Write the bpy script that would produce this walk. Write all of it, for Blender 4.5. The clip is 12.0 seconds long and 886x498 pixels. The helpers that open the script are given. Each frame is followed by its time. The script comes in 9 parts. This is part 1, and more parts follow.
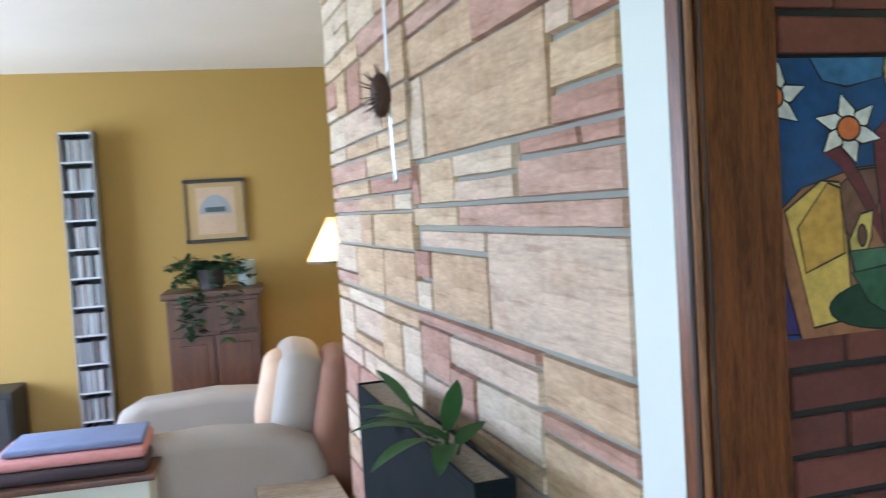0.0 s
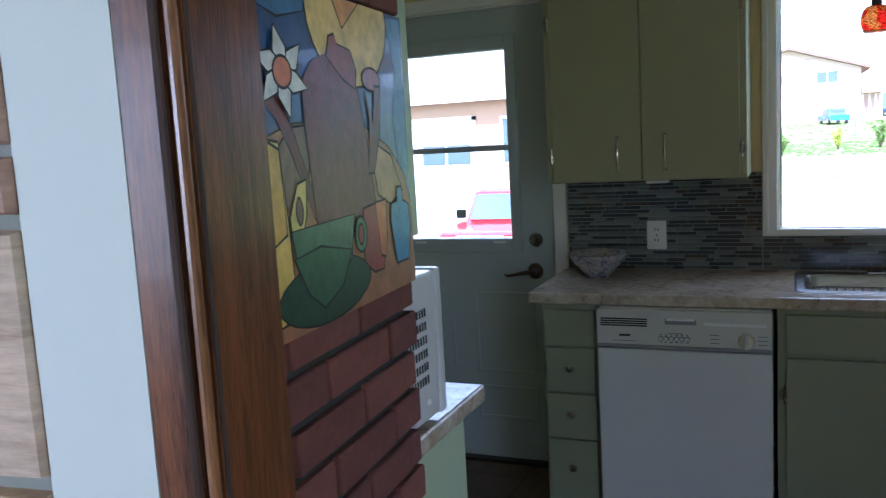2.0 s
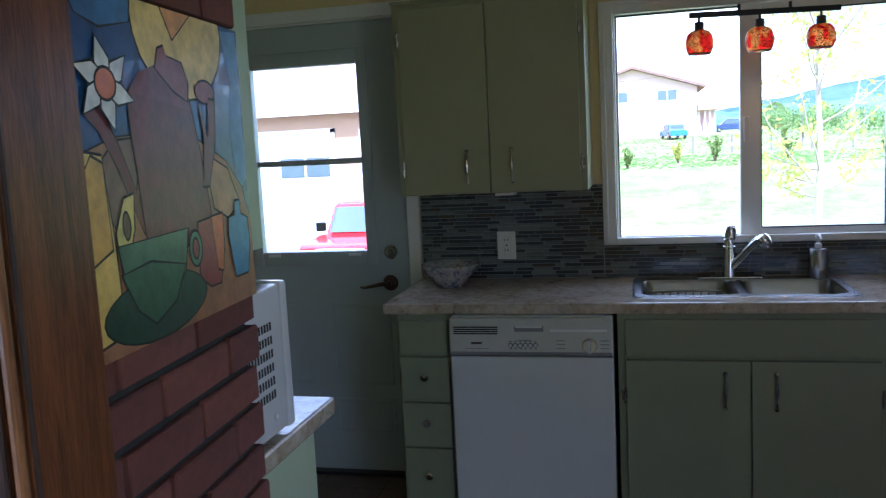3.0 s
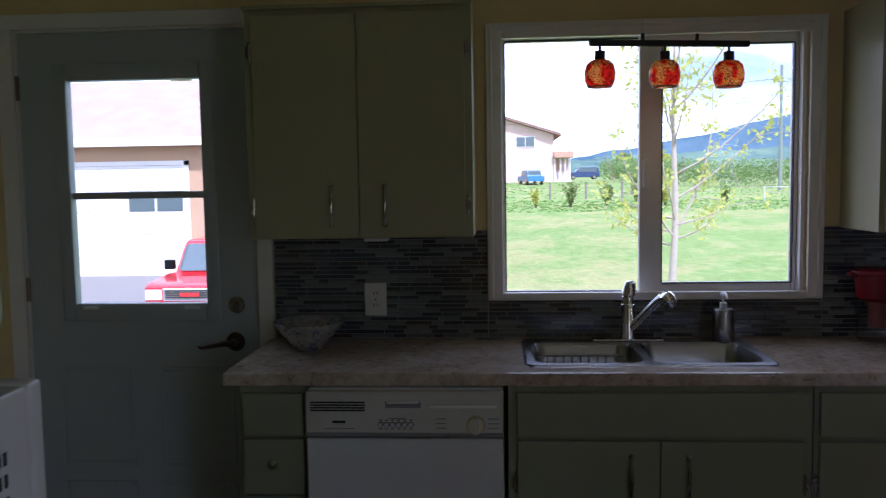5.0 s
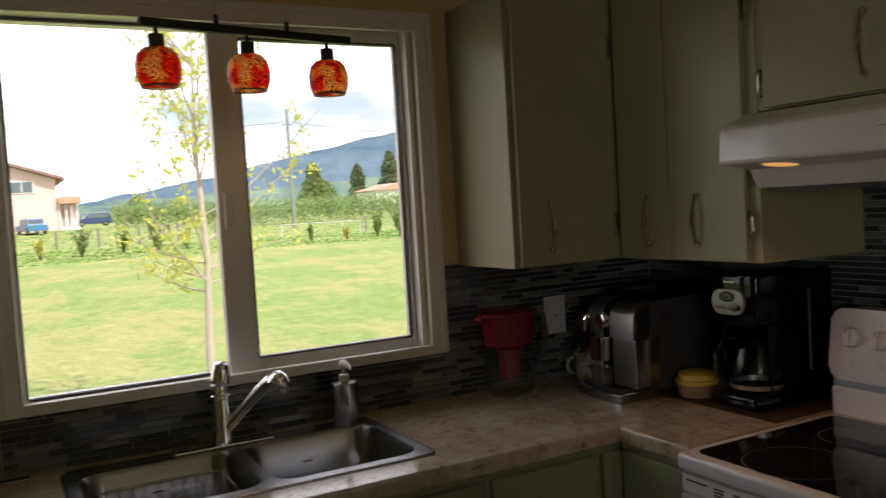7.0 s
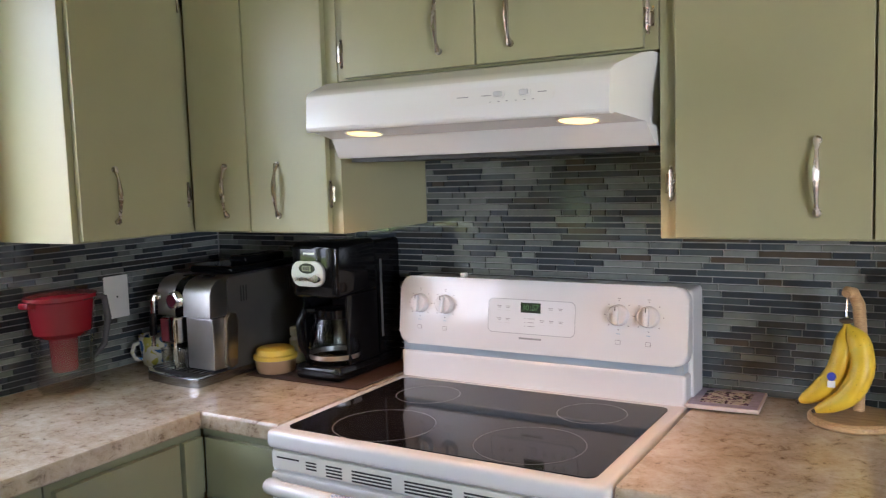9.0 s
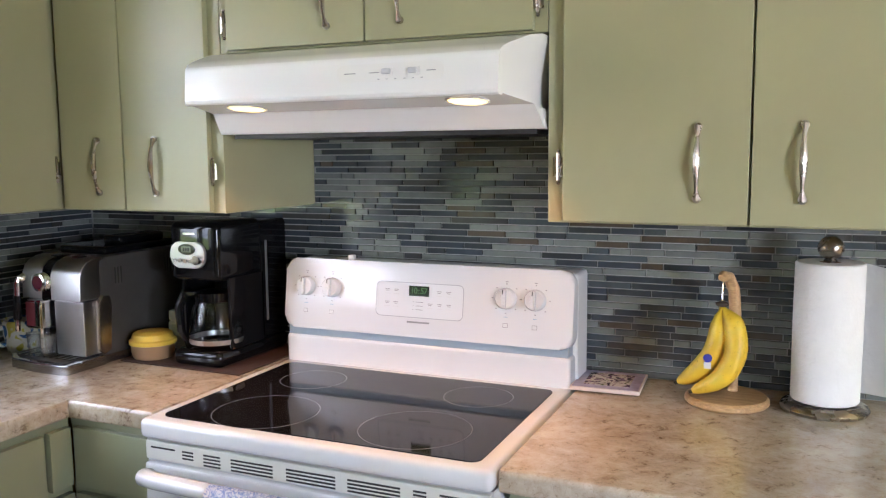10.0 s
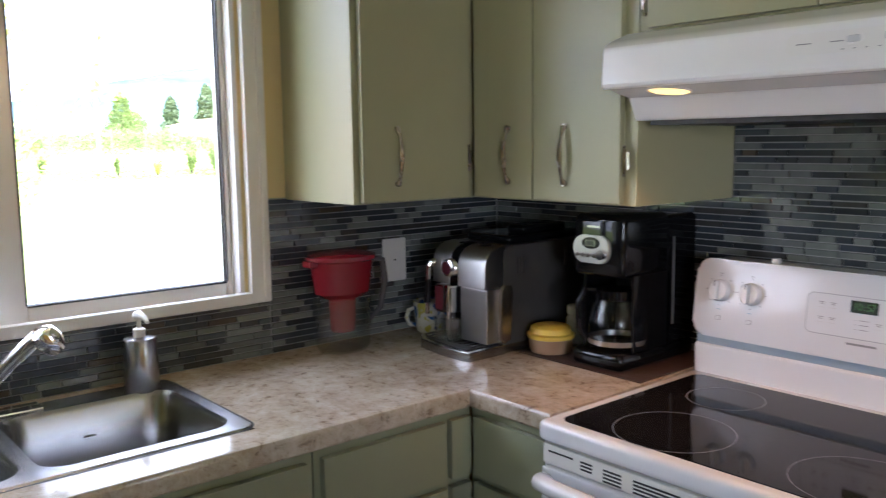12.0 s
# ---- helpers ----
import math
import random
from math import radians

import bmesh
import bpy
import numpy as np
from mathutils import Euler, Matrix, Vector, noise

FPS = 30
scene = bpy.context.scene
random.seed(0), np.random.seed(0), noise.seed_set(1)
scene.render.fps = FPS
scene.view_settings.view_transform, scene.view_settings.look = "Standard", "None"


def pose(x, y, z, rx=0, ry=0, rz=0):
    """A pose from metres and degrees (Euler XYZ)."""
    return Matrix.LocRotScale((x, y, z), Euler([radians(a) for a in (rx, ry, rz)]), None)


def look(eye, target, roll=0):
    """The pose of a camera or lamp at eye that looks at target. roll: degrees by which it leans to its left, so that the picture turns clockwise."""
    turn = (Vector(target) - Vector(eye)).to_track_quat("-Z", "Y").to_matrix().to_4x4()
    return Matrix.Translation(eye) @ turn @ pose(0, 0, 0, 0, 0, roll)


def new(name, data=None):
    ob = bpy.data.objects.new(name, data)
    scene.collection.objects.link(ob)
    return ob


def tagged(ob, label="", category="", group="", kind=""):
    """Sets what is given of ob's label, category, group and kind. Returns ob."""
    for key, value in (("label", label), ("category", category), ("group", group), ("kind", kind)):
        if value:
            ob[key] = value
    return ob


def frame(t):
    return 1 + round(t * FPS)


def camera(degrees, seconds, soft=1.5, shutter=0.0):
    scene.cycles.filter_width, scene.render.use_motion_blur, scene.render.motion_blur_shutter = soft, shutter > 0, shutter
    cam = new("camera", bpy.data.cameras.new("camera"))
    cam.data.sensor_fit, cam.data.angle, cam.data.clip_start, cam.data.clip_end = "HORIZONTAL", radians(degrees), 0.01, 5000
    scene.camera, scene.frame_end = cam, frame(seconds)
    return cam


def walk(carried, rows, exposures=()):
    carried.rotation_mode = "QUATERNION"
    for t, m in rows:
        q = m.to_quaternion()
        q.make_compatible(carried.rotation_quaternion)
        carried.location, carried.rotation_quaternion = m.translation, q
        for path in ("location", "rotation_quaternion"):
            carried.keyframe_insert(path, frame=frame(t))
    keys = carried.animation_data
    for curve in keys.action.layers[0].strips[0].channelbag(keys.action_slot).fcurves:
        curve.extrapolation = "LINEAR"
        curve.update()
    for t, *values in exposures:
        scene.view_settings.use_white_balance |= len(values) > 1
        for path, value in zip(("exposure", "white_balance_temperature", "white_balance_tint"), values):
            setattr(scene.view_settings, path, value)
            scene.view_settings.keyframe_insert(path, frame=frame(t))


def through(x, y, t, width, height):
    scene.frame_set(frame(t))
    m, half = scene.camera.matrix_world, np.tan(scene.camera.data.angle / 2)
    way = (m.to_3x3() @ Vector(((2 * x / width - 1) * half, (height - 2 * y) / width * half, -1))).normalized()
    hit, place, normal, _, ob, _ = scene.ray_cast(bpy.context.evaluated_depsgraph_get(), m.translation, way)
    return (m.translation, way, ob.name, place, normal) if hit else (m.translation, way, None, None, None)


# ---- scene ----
cam = camera(55.9, 12.0, 1.2, 0.2)
PATH = [
    (0, (0.193, 0.796, 1.502), (0.622, 2.746, 1.397), -3.5),
    (0.5, (0.236, 1.035, 1.502), (1.208, 2.777, 1.348), -2.5),
    (1, (0.268, 1.173, 1.505), (1.629, 2.628, 1.336), -2.0),
    (1.5, (0.255, 1.269, 1.512), (1.935, 2.334, 1.306), -3.3),
    (2, (0.236, 1.297, 1.492), (2.06, 2.074, 1.236), -3.2),
    (2.5, (0.219, 1.275, 1.492), (2.107, 1.88, 1.23), -3.3),
    (3, (0.226, 1.261, 1.492), (2.156, 1.725, 1.248), -2.9),
    (3.2, (0.229, 1.255, 1.496), (2.171, 1.671, 1.266), -2.7),
    (4.8, (0.649, 1.36, 1.475), (2.632, 1.562, 1.315), -0.8),
    (5, (0.739, 1.376, 1.482), (2.729, 1.509, 1.321), -0.9),
    (5.5, (1.003, 1.44, 1.505), (2.992, 1.287, 1.351), -2.0),
    (6, (1.23, 1.445, 1.488), (3.196, 1.105, 1.34), -2.3),
    (6.5, (1.419, 1.402, 1.479), (3.337, 0.845, 1.366), -2.2),
    (7, (1.593, 1.398, 1.481), (3.351, 0.449, 1.377), -3.4),
    (7.5, (1.693, 1.423, 1.474), (3.226, 0.141, 1.391), -3.6),
    (7.7, (1.72, 1.422, 1.458), (3.152, 0.028, 1.381), -3.2),
    (9.3, (1.745, 1.372, 1.438), (2.695, -0.376, 1.237), -1.3),
    (9.5, (1.744, 1.361, 1.434), (2.643, -0.415, 1.228), -0.9),
    (10, (1.747, 1.351, 1.435), (2.542, -0.469, 1.204), -0.5),
    (10.5, (1.749, 1.347, 1.435), (2.545, -0.471, 1.188), -0.8),
    (11, (1.774, 1.357, 1.434), (2.697, -0.4, 1.184), -1.0),
    (11.5, (1.819, 1.32, 1.432), (3.051, -0.236, 1.179), -1.2),
    (12, (1.899, 1.248, 1.437), (3.407, -0.042, 1.185), -0.7),
]
EXPOSURES = [(0, 2.1, 4900, 12), (0.6, 2.05, 4700, 13), (1.4, 1.6, 4750, 16), (2, 1.5, 4750, 18), (3.2, 1.15, 4700, 21), (4.8, 0.4, 4950, 28), (5.5, 0.15, 5650, 21), (6.0, 0.22, 5600, 19), (6.5, 0.28, 6150, 21), (7.2, 0.18, 7000, 20), (7.7, 0.95, 7200, 22), (9.3, 2.95, 5600, 17), (10.5, 3.12, 5700, 17), (11.5, 2.9, 5600, 18), (12, 2.38, 5600, 19)]
walk(cam, [(t, look(eye, target, roll)) for t, eye, target, roll in PATH], EXPOSURES)

# ---- sky and sun ----
SUN_AZ, SUN_EL = 205.0, 52.0   # degrees; the azimuth is counted from +x towards +y
world = bpy.data.worlds.new("sky")
scene.world = world
world.use_nodes = True
wn, wl = world.node_tree.nodes, world.node_tree.links
wn.clear()
w_out = wn.new("ShaderNodeOutputWorld")
w_bg = wn.new("ShaderNodeBackground")
w_sky = wn.new("ShaderNodeTexSky")
w_sky.sky_type = "NISHITA"
w_sky.sun_disc = False
w_sky.sun_elevation = radians(SUN_EL)
w_sky.sun_rotation = radians(90 - SUN_AZ)
w_co = wn.new("ShaderNodeTexCoord")
w_map = wn.new("ShaderNodeMapping")
w_map.inputs["Scale"].default_value = (1.0, 1.0, 3.2)
w_noise = wn.new("ShaderNodeTexNoise")
w_noise.inputs["Scale"].default_value = 3.4
w_noise.inputs["Detail"].default_value = 7
w_noise.inputs["Roughness"].default_value = 0.55
w_ramp = wn.new("ShaderNodeValToRGB")
w_ramp.color_ramp.elements[0].position, w_ramp.color_ramp.elements[1].position = 0.36, 0.56
w_shade = wn.new("ShaderNodeTexNoise")
w_shade.inputs["Scale"].default_value = 6.0
w_shade.inputs["Detail"].default_value = 5
w_cloud = wn.new("ShaderNodeValToRGB")
w_cloud.color_ramp.elements[0].position, w_cloud.color_ramp.elements[1].position = 0.36, 0.56
w_cloud.color_ramp.elements[0].color = (6.0, 6.7, 7.7, 1)
w_cloud.color_ramp.elements[1].color = (17.5, 18, 18.5, 1)
w_mix = wn.new("ShaderNodeMix")
w_mix.data_type = "RGBA"
wl.new(w_co.outputs["Generated"], w_map.inputs["Vector"])
wl.new(w_map.outputs[0], w_noise.inputs["Vector"])
wl.new(w_map.outputs[0], w_shade.inputs["Vector"])
wl.new(w_noise.outputs["Fac"], w_ramp.inputs["Fac"])
wl.new(w_shade.outputs["Fac"], w_cloud.inputs["Fac"])
wl.new(w_ramp.outputs["Color"], w_mix.inputs["Factor"])
wl.new(w_sky.outputs["Color"], w_mix.inputs["A"])
wl.new(w_cloud.outputs["Color"], w_mix.inputs["B"])
wl.new(w_mix.outputs["Result"], w_bg.inputs["Color"])
w_bg.inputs["Strength"].default_value = 0.15
wl.new(w_bg.outputs[0], w_out.inputs["Surface"])

sun_data = bpy.data.lights.new("sun", "SUN")
sun_data.energy, sun_data.angle, sun_data.color = 5.0, radians(0.8), (1.0, 0.95, 0.87)
sun = new("sun", sun_data)
sun_dir = Vector((math.cos(radians(SUN_AZ)) * math.cos(radians(SUN_EL)), math.sin(radians(SUN_AZ)) * math.cos(radians(SUN_EL)), math.sin(radians(SUN_EL))))
sun.matrix_world = look(sun_dir * 60, (0, 0, 0))


def lamp(name, kind, where, target, energy, color, size=0.1, size_y=0.0, spread=180.0):
    data = bpy.data.lights.new(name, kind)
    data.energy, data.color = energy, color
    if kind == "AREA":
        data.size = size
        if size_y:
            data.shape, data.size_y = "RECTANGLE", size_y
        data.spread = radians(spread)
    else:
        data.shadow_soft_size = size
    ob = new(name, data)
    ob.matrix_world = look(where, target)
    return ob


# area lamps for daylight: unseen living room window, added dining opening, both behind the camera
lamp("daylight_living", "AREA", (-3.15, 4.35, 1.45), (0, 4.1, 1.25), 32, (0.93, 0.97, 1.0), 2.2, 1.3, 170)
lamp("daylight_dining", "AREA", (-0.6, -0.50, 1.25), (-0.6, 1.8, 1.3), 2.6, (0.93, 0.97, 1.0), 1.5, 1.6, 150)

# ---- materials ----
def node_mat(name):
    m = bpy.data.materials.new(name)
    m.use_nodes = True
    nt = m.node_tree
    return m, nt, nt.nodes["Principled BSDF"]


def coords(nt, scale=(1, 1, 1)):
    co, mp = nt.nodes.new("ShaderNodeTexCoord"), nt.nodes.new("ShaderNodeMapping")
    mp.inputs["Scale"].default_value = scale
    nt.links.new(co.outputs["Object"], mp.inputs["Vector"])
    return mp.outputs[0]


def noise_tex(nt, vec, scale, detail=4.0, rough=0.55, distort=0.0):
    n = nt.nodes.new("ShaderNodeTexNoise")
    n.inputs["Scale"].default_value, n.inputs["Detail"].default_value = scale, detail
    n.inputs["Roughness"].default_value, n.inputs["Distortion"].default_value = rough, distort
    nt.links.new(vec, n.inputs["Vector"])
    return n.outputs["Fac"]


def ramp(nt, fac, stops):
    r = nt.nodes.new("ShaderNodeValToRGB")
    e = r.color_ramp.elements
    while len(e) < len(stops):
        e.new(0.5)
    for el, (p, c) in zip(e, stops):
        el.position, el.color = p, (*c, 1)
    nt.links.new(fac, r.inputs["Fac"])
    return r.outputs["Color"]


def mixed(nt, fac, a, b, how="MIX"):
    m = nt.nodes.new("ShaderNodeMix")
    m.data_type, m.blend_type = "RGBA", how
    for key, v in (("Factor", fac), ("A", a), ("B", b)):
        if isinstance(v, (int, float)):
            m.inputs[key].default_value = v
        elif isinstance(v, tuple):
            m.inputs[key].default_value = (*v, 1)
        else:
            nt.links.new(v, m.inputs[key])
    return m.outputs["Result"]


def bumped(nt, b, height, strength, distance=0.01):
    bp = nt.nodes.new("ShaderNodeBump")
    bp.inputs["Strength"].default_value, bp.inputs["Distance"].default_value = strength, distance
    nt.links.new(height, bp.inputs["Height"])
    nt.links.new(bp.outputs[0], b.inputs["Normal"])


def dim(c, k):
    return tuple(min(1.0, v * k) for v in c)


def plain(name, color, rough=0.5, metal=0.0, vary=0.1, scale=6.0, bump=0.05, grain=60.0, coat=0.0):
    """A painted, moulded or metal surface with broad and fine variation."""
    m, nt, b = node_mat(name)
    v = coords(nt)
    broad, fine = noise_tex(nt, v, scale), noise_tex(nt, v, grain, 6)
    c = ramp(nt, broad, [(0.25, dim(color, 1 - vary)), (0.75, dim(color, 1 + vary * 0.5))])
    nt.links.new(mixed(nt, 0.25 * min(1, vary * 4), c, ramp(nt, fine, [(0.3, dim(color, 1 - vary)), (0.7, dim(color, 1 + vary))])), b.inputs["Base Color"])
    b.inputs["Metallic"].default_value = metal
    b.inputs["Coat Weight"].default_value = coat
    rr = nt.nodes.new("ShaderNodeMapRange")
    rr.inputs["To Min"].default_value, rr.inputs["To Max"].default_value = max(0.02, rough * 0.8), min(1, rough * 1.2)
    nt.links.new(broad, rr.inputs["Value"])
    nt.links.new(rr.outputs[0], b.inputs["Roughness"])
    if bump:
        bumped(nt, b, fine, bump, 0.004)
    return m


def wood(name, dark, light, rough=0.4, axis="z", scale=1.0, coat=0.0):
    m, nt, b = node_mat(name)
    s = {"x": (1.2, 14, 14), "y": (14, 1.2, 14), "z": (14, 14, 1.2)}[axis]
    v = coords(nt, tuple(k * scale for k in s))
    g, f = noise_tex(nt, v, 2.2, 8, 0.6, 0.6), noise_tex(nt, v, 16, 6, 0.7)
    c = ramp(nt, g, [(0.36, dark), (0.5, tuple((p + q) / 2 for p, q in zip(dark, light))), (0.64, light)])
    nt.links.new(mixed(nt, 0.45, c, ramp(nt, f, [(0.38, dim(dark, 0.7)), (0.62, light)])), b.inputs["Base Color"])
    b.inputs["Roughness"].default_value = rough
    b.inputs["Coat Weight"].default_value = coat
    bumped(nt, b, f, 0.12, 0.002)
    return m


def piece_mat(name, colors, rough=0.8, island=False, grain=30.0, spread=0.25, bump=0.4, spec=0.5, bands=(1, 1, 1), strata=False):
    """Pieces that differ one from the next: bricks, stones, tiles."""
    m, nt, b = node_mat(name)
    if island:
        rnd = nt.nodes.new("ShaderNodeNewGeometry").outputs["Random Per Island"]
    else:
        rnd = nt.nodes.new("ShaderNodeObjectInfo").outputs["Random"]
    n = len(colors)
    base = ramp(nt, rnd, [(i / n, c) for i, c in enumerate(colors)])
    base.node.color_ramp.interpolation = "CONSTANT"
    v = coords(nt, bands)
    f, g = noise_tex(nt, v, grain, 7, 0.65), noise_tex(nt, v, grain * 0.2, 4)
    sh = mixed(nt, 1.0, base, ramp(nt, f, [(0.3, (1 - spread,) * 3), (0.7, (1 + spread * 0.3,) * 3)]), "MULTIPLY")
    sh = mixed(nt, 1.0, sh, ramp(nt, g, [(0.3, (1 - spread,) * 3), (0.65, (1.0,) * 3)]), "MULTIPLY")
    if strata:      # thin dark bedding lines
        line = noise_tex(nt, coords(nt, (1.6, 26, 1)), 3.0, 6, 0.6, 0.4)
        sh = mixed(nt, 0.45, sh, ramp(nt, line, [(0.33, (0.45, 0.37, 0.33)), (0.44, (1, 1, 1))]), "MULTIPLY")
        thin = noise_tex(nt, coords(nt, (1.2, 34, 1)), 3.0, 5, 0.6, 0.5)
        sh = mixed(nt, 0.16, sh, ramp(nt, thin, [(0.34, (0.55, 0.46, 0.42)), (0.52, (1, 1, 1))]), "MULTIPLY")
        stain = noise_tex(nt, coords(nt, (1, 1, 1)), 7.0, 5, 0.6, 0.3)
        sh = mixed(nt, 0.55, sh, ramp(nt, stain, [(0.34, (0.74, 0.62, 0.54)), (0.50, (1, 1, 1)), (0.66, (1.0, 0.98, 0.96))]), "MULTIPLY")
        f = line
    nt.links.new(sh, b.inputs["Base Color"])
    b.inputs["Roughness"].default_value = rough
    b.inputs["Specular IOR Level"].default_value = spec
    if bump:
        bumped(nt, b, f, bump, 0.004)
    return m


def glass_mat(name, tint=(1, 1, 1), gloss=1.0):
    """A thin clear pane: what lies behind shows through, with a faint surface gloss."""
    m, nt, b = node_mat(name)
    nt.nodes.remove(b)
    out = nt.nodes["Material Output"]
    tr, gl, mx = nt.nodes.new("ShaderNodeBsdfTransparent"), nt.nodes.new("ShaderNodeBsdfGlossy"), nt.nodes.new("ShaderNodeMixShader")
    lw, fr = nt.nodes.new("ShaderNodeLayerWeight"), nt.nodes.new("ShaderNodeMapRange")
    lw.inputs["Blend"].default_value = 0.18
    fr.inputs["To Min"].default_value, fr.inputs["To Max"].default_value = 0.035 * gloss, 0.45 * gloss
    nt.links.new(lw.outputs["Facing"], fr.inputs["Value"])
    tr.inputs["Color"].default_value = (*tint, 1)
    gl.inputs["Roughness"].default_value = 0.02
    nt.links.new(fr.outputs[0], mx.inputs[0])
    nt.links.new(tr.outputs[0], mx.inputs[1])
    nt.links.new(gl.outputs[0], mx.inputs[2])
    nt.links.new(mx.outputs[0], out.inputs["Surface"])
    return m


def glow(name, color, strength):
    m, nt, b = node_mat(name)
    b.inputs["Base Color"].default_value = (*dim(color, 0.06), 1)
    b.inputs["Emission Color"].default_value = (*color, 1)
    b.inputs["Emission Strength"].default_value = strength
    return m


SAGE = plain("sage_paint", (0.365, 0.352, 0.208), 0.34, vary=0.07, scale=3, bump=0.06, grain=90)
# the same sage, darkened for the shade under the worktops
SHADED_SAGE = plain("shaded_sage_paint", (0.255, 0.272, 0.178), 0.36, vary=0.08, scale=3, bump=0.06, grain=90)
PALE_SAGE = plain("pale_sage_paint", (0.42, 0.50, 0.33), 0.4, vary=0.06, scale=3, bump=0.06, grain=90)
OCHRE = plain("mustard_wall_paint", (0.37, 0.235, 0.055), 0.75, vary=0.06, scale=1.5, bump=0.1, grain=140)
CREAM = plain("pale_yellow_wall_paint", (0.72, 0.58, 0.28), 0.7, vary=0.05, scale=1.5, bump=0.1, grain=140)
CEILING = plain("ceiling_paint", (0.80, 0.78, 0.74), 0.9, vary=0.04, scale=2, bump=0.3, grain=120)
TRIM = plain("white_trim_paint", (0.80, 0.78, 0.75), 0.35, vary=0.05, scale=4, bump=0.03)
VINYL = plain("white_vinyl", (0.82, 0.80, 0.77), 0.3, vary=0.04, scale=4, bump=0.02)
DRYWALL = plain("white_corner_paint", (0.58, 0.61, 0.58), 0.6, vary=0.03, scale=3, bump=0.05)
ENAMEL = plain("white_enamel", (0.63, 0.635, 0.65), 0.2, vary=0.03, scale=3, bump=0.0, coat=0.15)
ENAMEL_MATT = plain("white_plastic", (0.78, 0.77, 0.75), 0.35, vary=0.03, scale=4, bump=0.02)
DOOR_GREY = plain("grey_door_paint", (0.42, 0.46, 0.47), 0.45, vary=0.05, scale=3, bump=0.05)
BLACK_GLASS = plain("black_ceramic_glass", (0.008, 0.008, 0.010), 0.06, vary=0.1, scale=8, bump=0.0)
BLACK_GLASS.node_tree.nodes["Principled BSDF"].inputs["Specular IOR Level"].default_value = 0.2
BLACK = plain("black_plastic", (0.005, 0.005, 0.0055), 0.07, vary=0.1, scale=12, bump=0.0)
BLACK.node_tree.nodes["Principled BSDF"].inputs["Specular IOR Level"].default_value = 0.22
BLACK_MATT = plain("black_metal", (0.016, 0.016, 0.017), 0.5, vary=0.2, scale=12, bump=0.05)
DARK_SLOT = plain("dark_recess", (0.02, 0.02, 0.02), 0.7, vary=0.1)
GREY_PRINT = plain("grey_print", (0.25, 0.25, 0.26), 0.6, vary=0.05)
CHROME = plain("chrome", (0.82, 0.82, 0.83), 0.07, 1.0, vary=0.03, bump=0.0)
NICKEL = plain("brushed_nickel", (0.44, 0.40, 0.355), 0.27, 1.0, vary=0.12, scale=25, bump=0.03)
BRONZE = plain("dark_bronze", (0.13, 0.09, 0.07), 0.3, 1.0, vary=0.15, scale=20, bump=0.02)
RED_PLASTIC = plain("red_plastic", (0.21, 0.010, 0.018), 0.25, vary=0.08, bump=0.01)
YELLOW_LID = plain("yellow_plastic", (0.72, 0.50, 0.07), 0.3, vary=0.06, bump=0.02)
TAN_PLASTIC = plain("brown_translucent_plastic", (0.34, 0.22, 0.13), 0.3, vary=0.08, bump=0.02)
PAPER = plain("paper_towel", (0.84, 0.84, 0.83), 0.9, vary=0.04, scale=30, bump=0.6, grain=70)
BAMBOO = wood("bamboo", (0.42, 0.24, 0.10), (0.66, 0.44, 0.22), 0.4, "x", 2.0)
POST = wood("red_brown_stained_wood", (0.034, 0.012, 0.005), (0.20, 0.07, 0.024), 0.30, "z", 2.0, coat=0.06)
# lighter wood that paints the highlight along the bead
POST_HIGHLIGHT = wood("highlight_wood_edge", (0.11, 0.042, 0.015), (0.28, 0.13, 0.05), 0.28, "z", 2.0, coat=0.3)
GROOVE_SHADE = wood("groove_shade_wood", (0.02, 0.008, 0.004), (0.05, 0.02, 0.01), 0.6, "z", 1.0)
POST.node_tree.nodes["Principled BSDF"].inputs["Specular IOR Level"].default_value = 0.3
DARK_WOOD = wood("dark_cabinet_wood", (0.05, 0.022, 0.012), (0.15, 0.065, 0.03), 0.4, "z", 1.0)
GLASS = glass_mat("window_glass", gloss=0.6)
CLEAR = glass_mat("clear_glass", (0.93, 0.945, 0.945), 0.55)
TUMBLER = glass_mat("thick_glass", (0.86, 0.88, 0.88), 1.9)
SMOKY = glass_mat("clear_plastic", (0.95, 0.955, 0.96), 1.1)


def steel_mat():
    m, nt, b = node_mat("brushed_stainless_steel")
    v = coords(nt, (3, 60, 60))
    f = noise_tex(nt, v, 8, 6, 0.7)
    nt.links.new(ramp(nt, f, [(0.3, (0.30, 0.30, 0.31)), (0.7, (0.48, 0.475, 0.47))]), b.inputs["Base Color"])
    b.inputs["Metallic"].default_value, b.inputs["Roughness"].default_value = 1.0, 0.26
    bumped(nt, b, f, 0.05, 0.001)
    return m


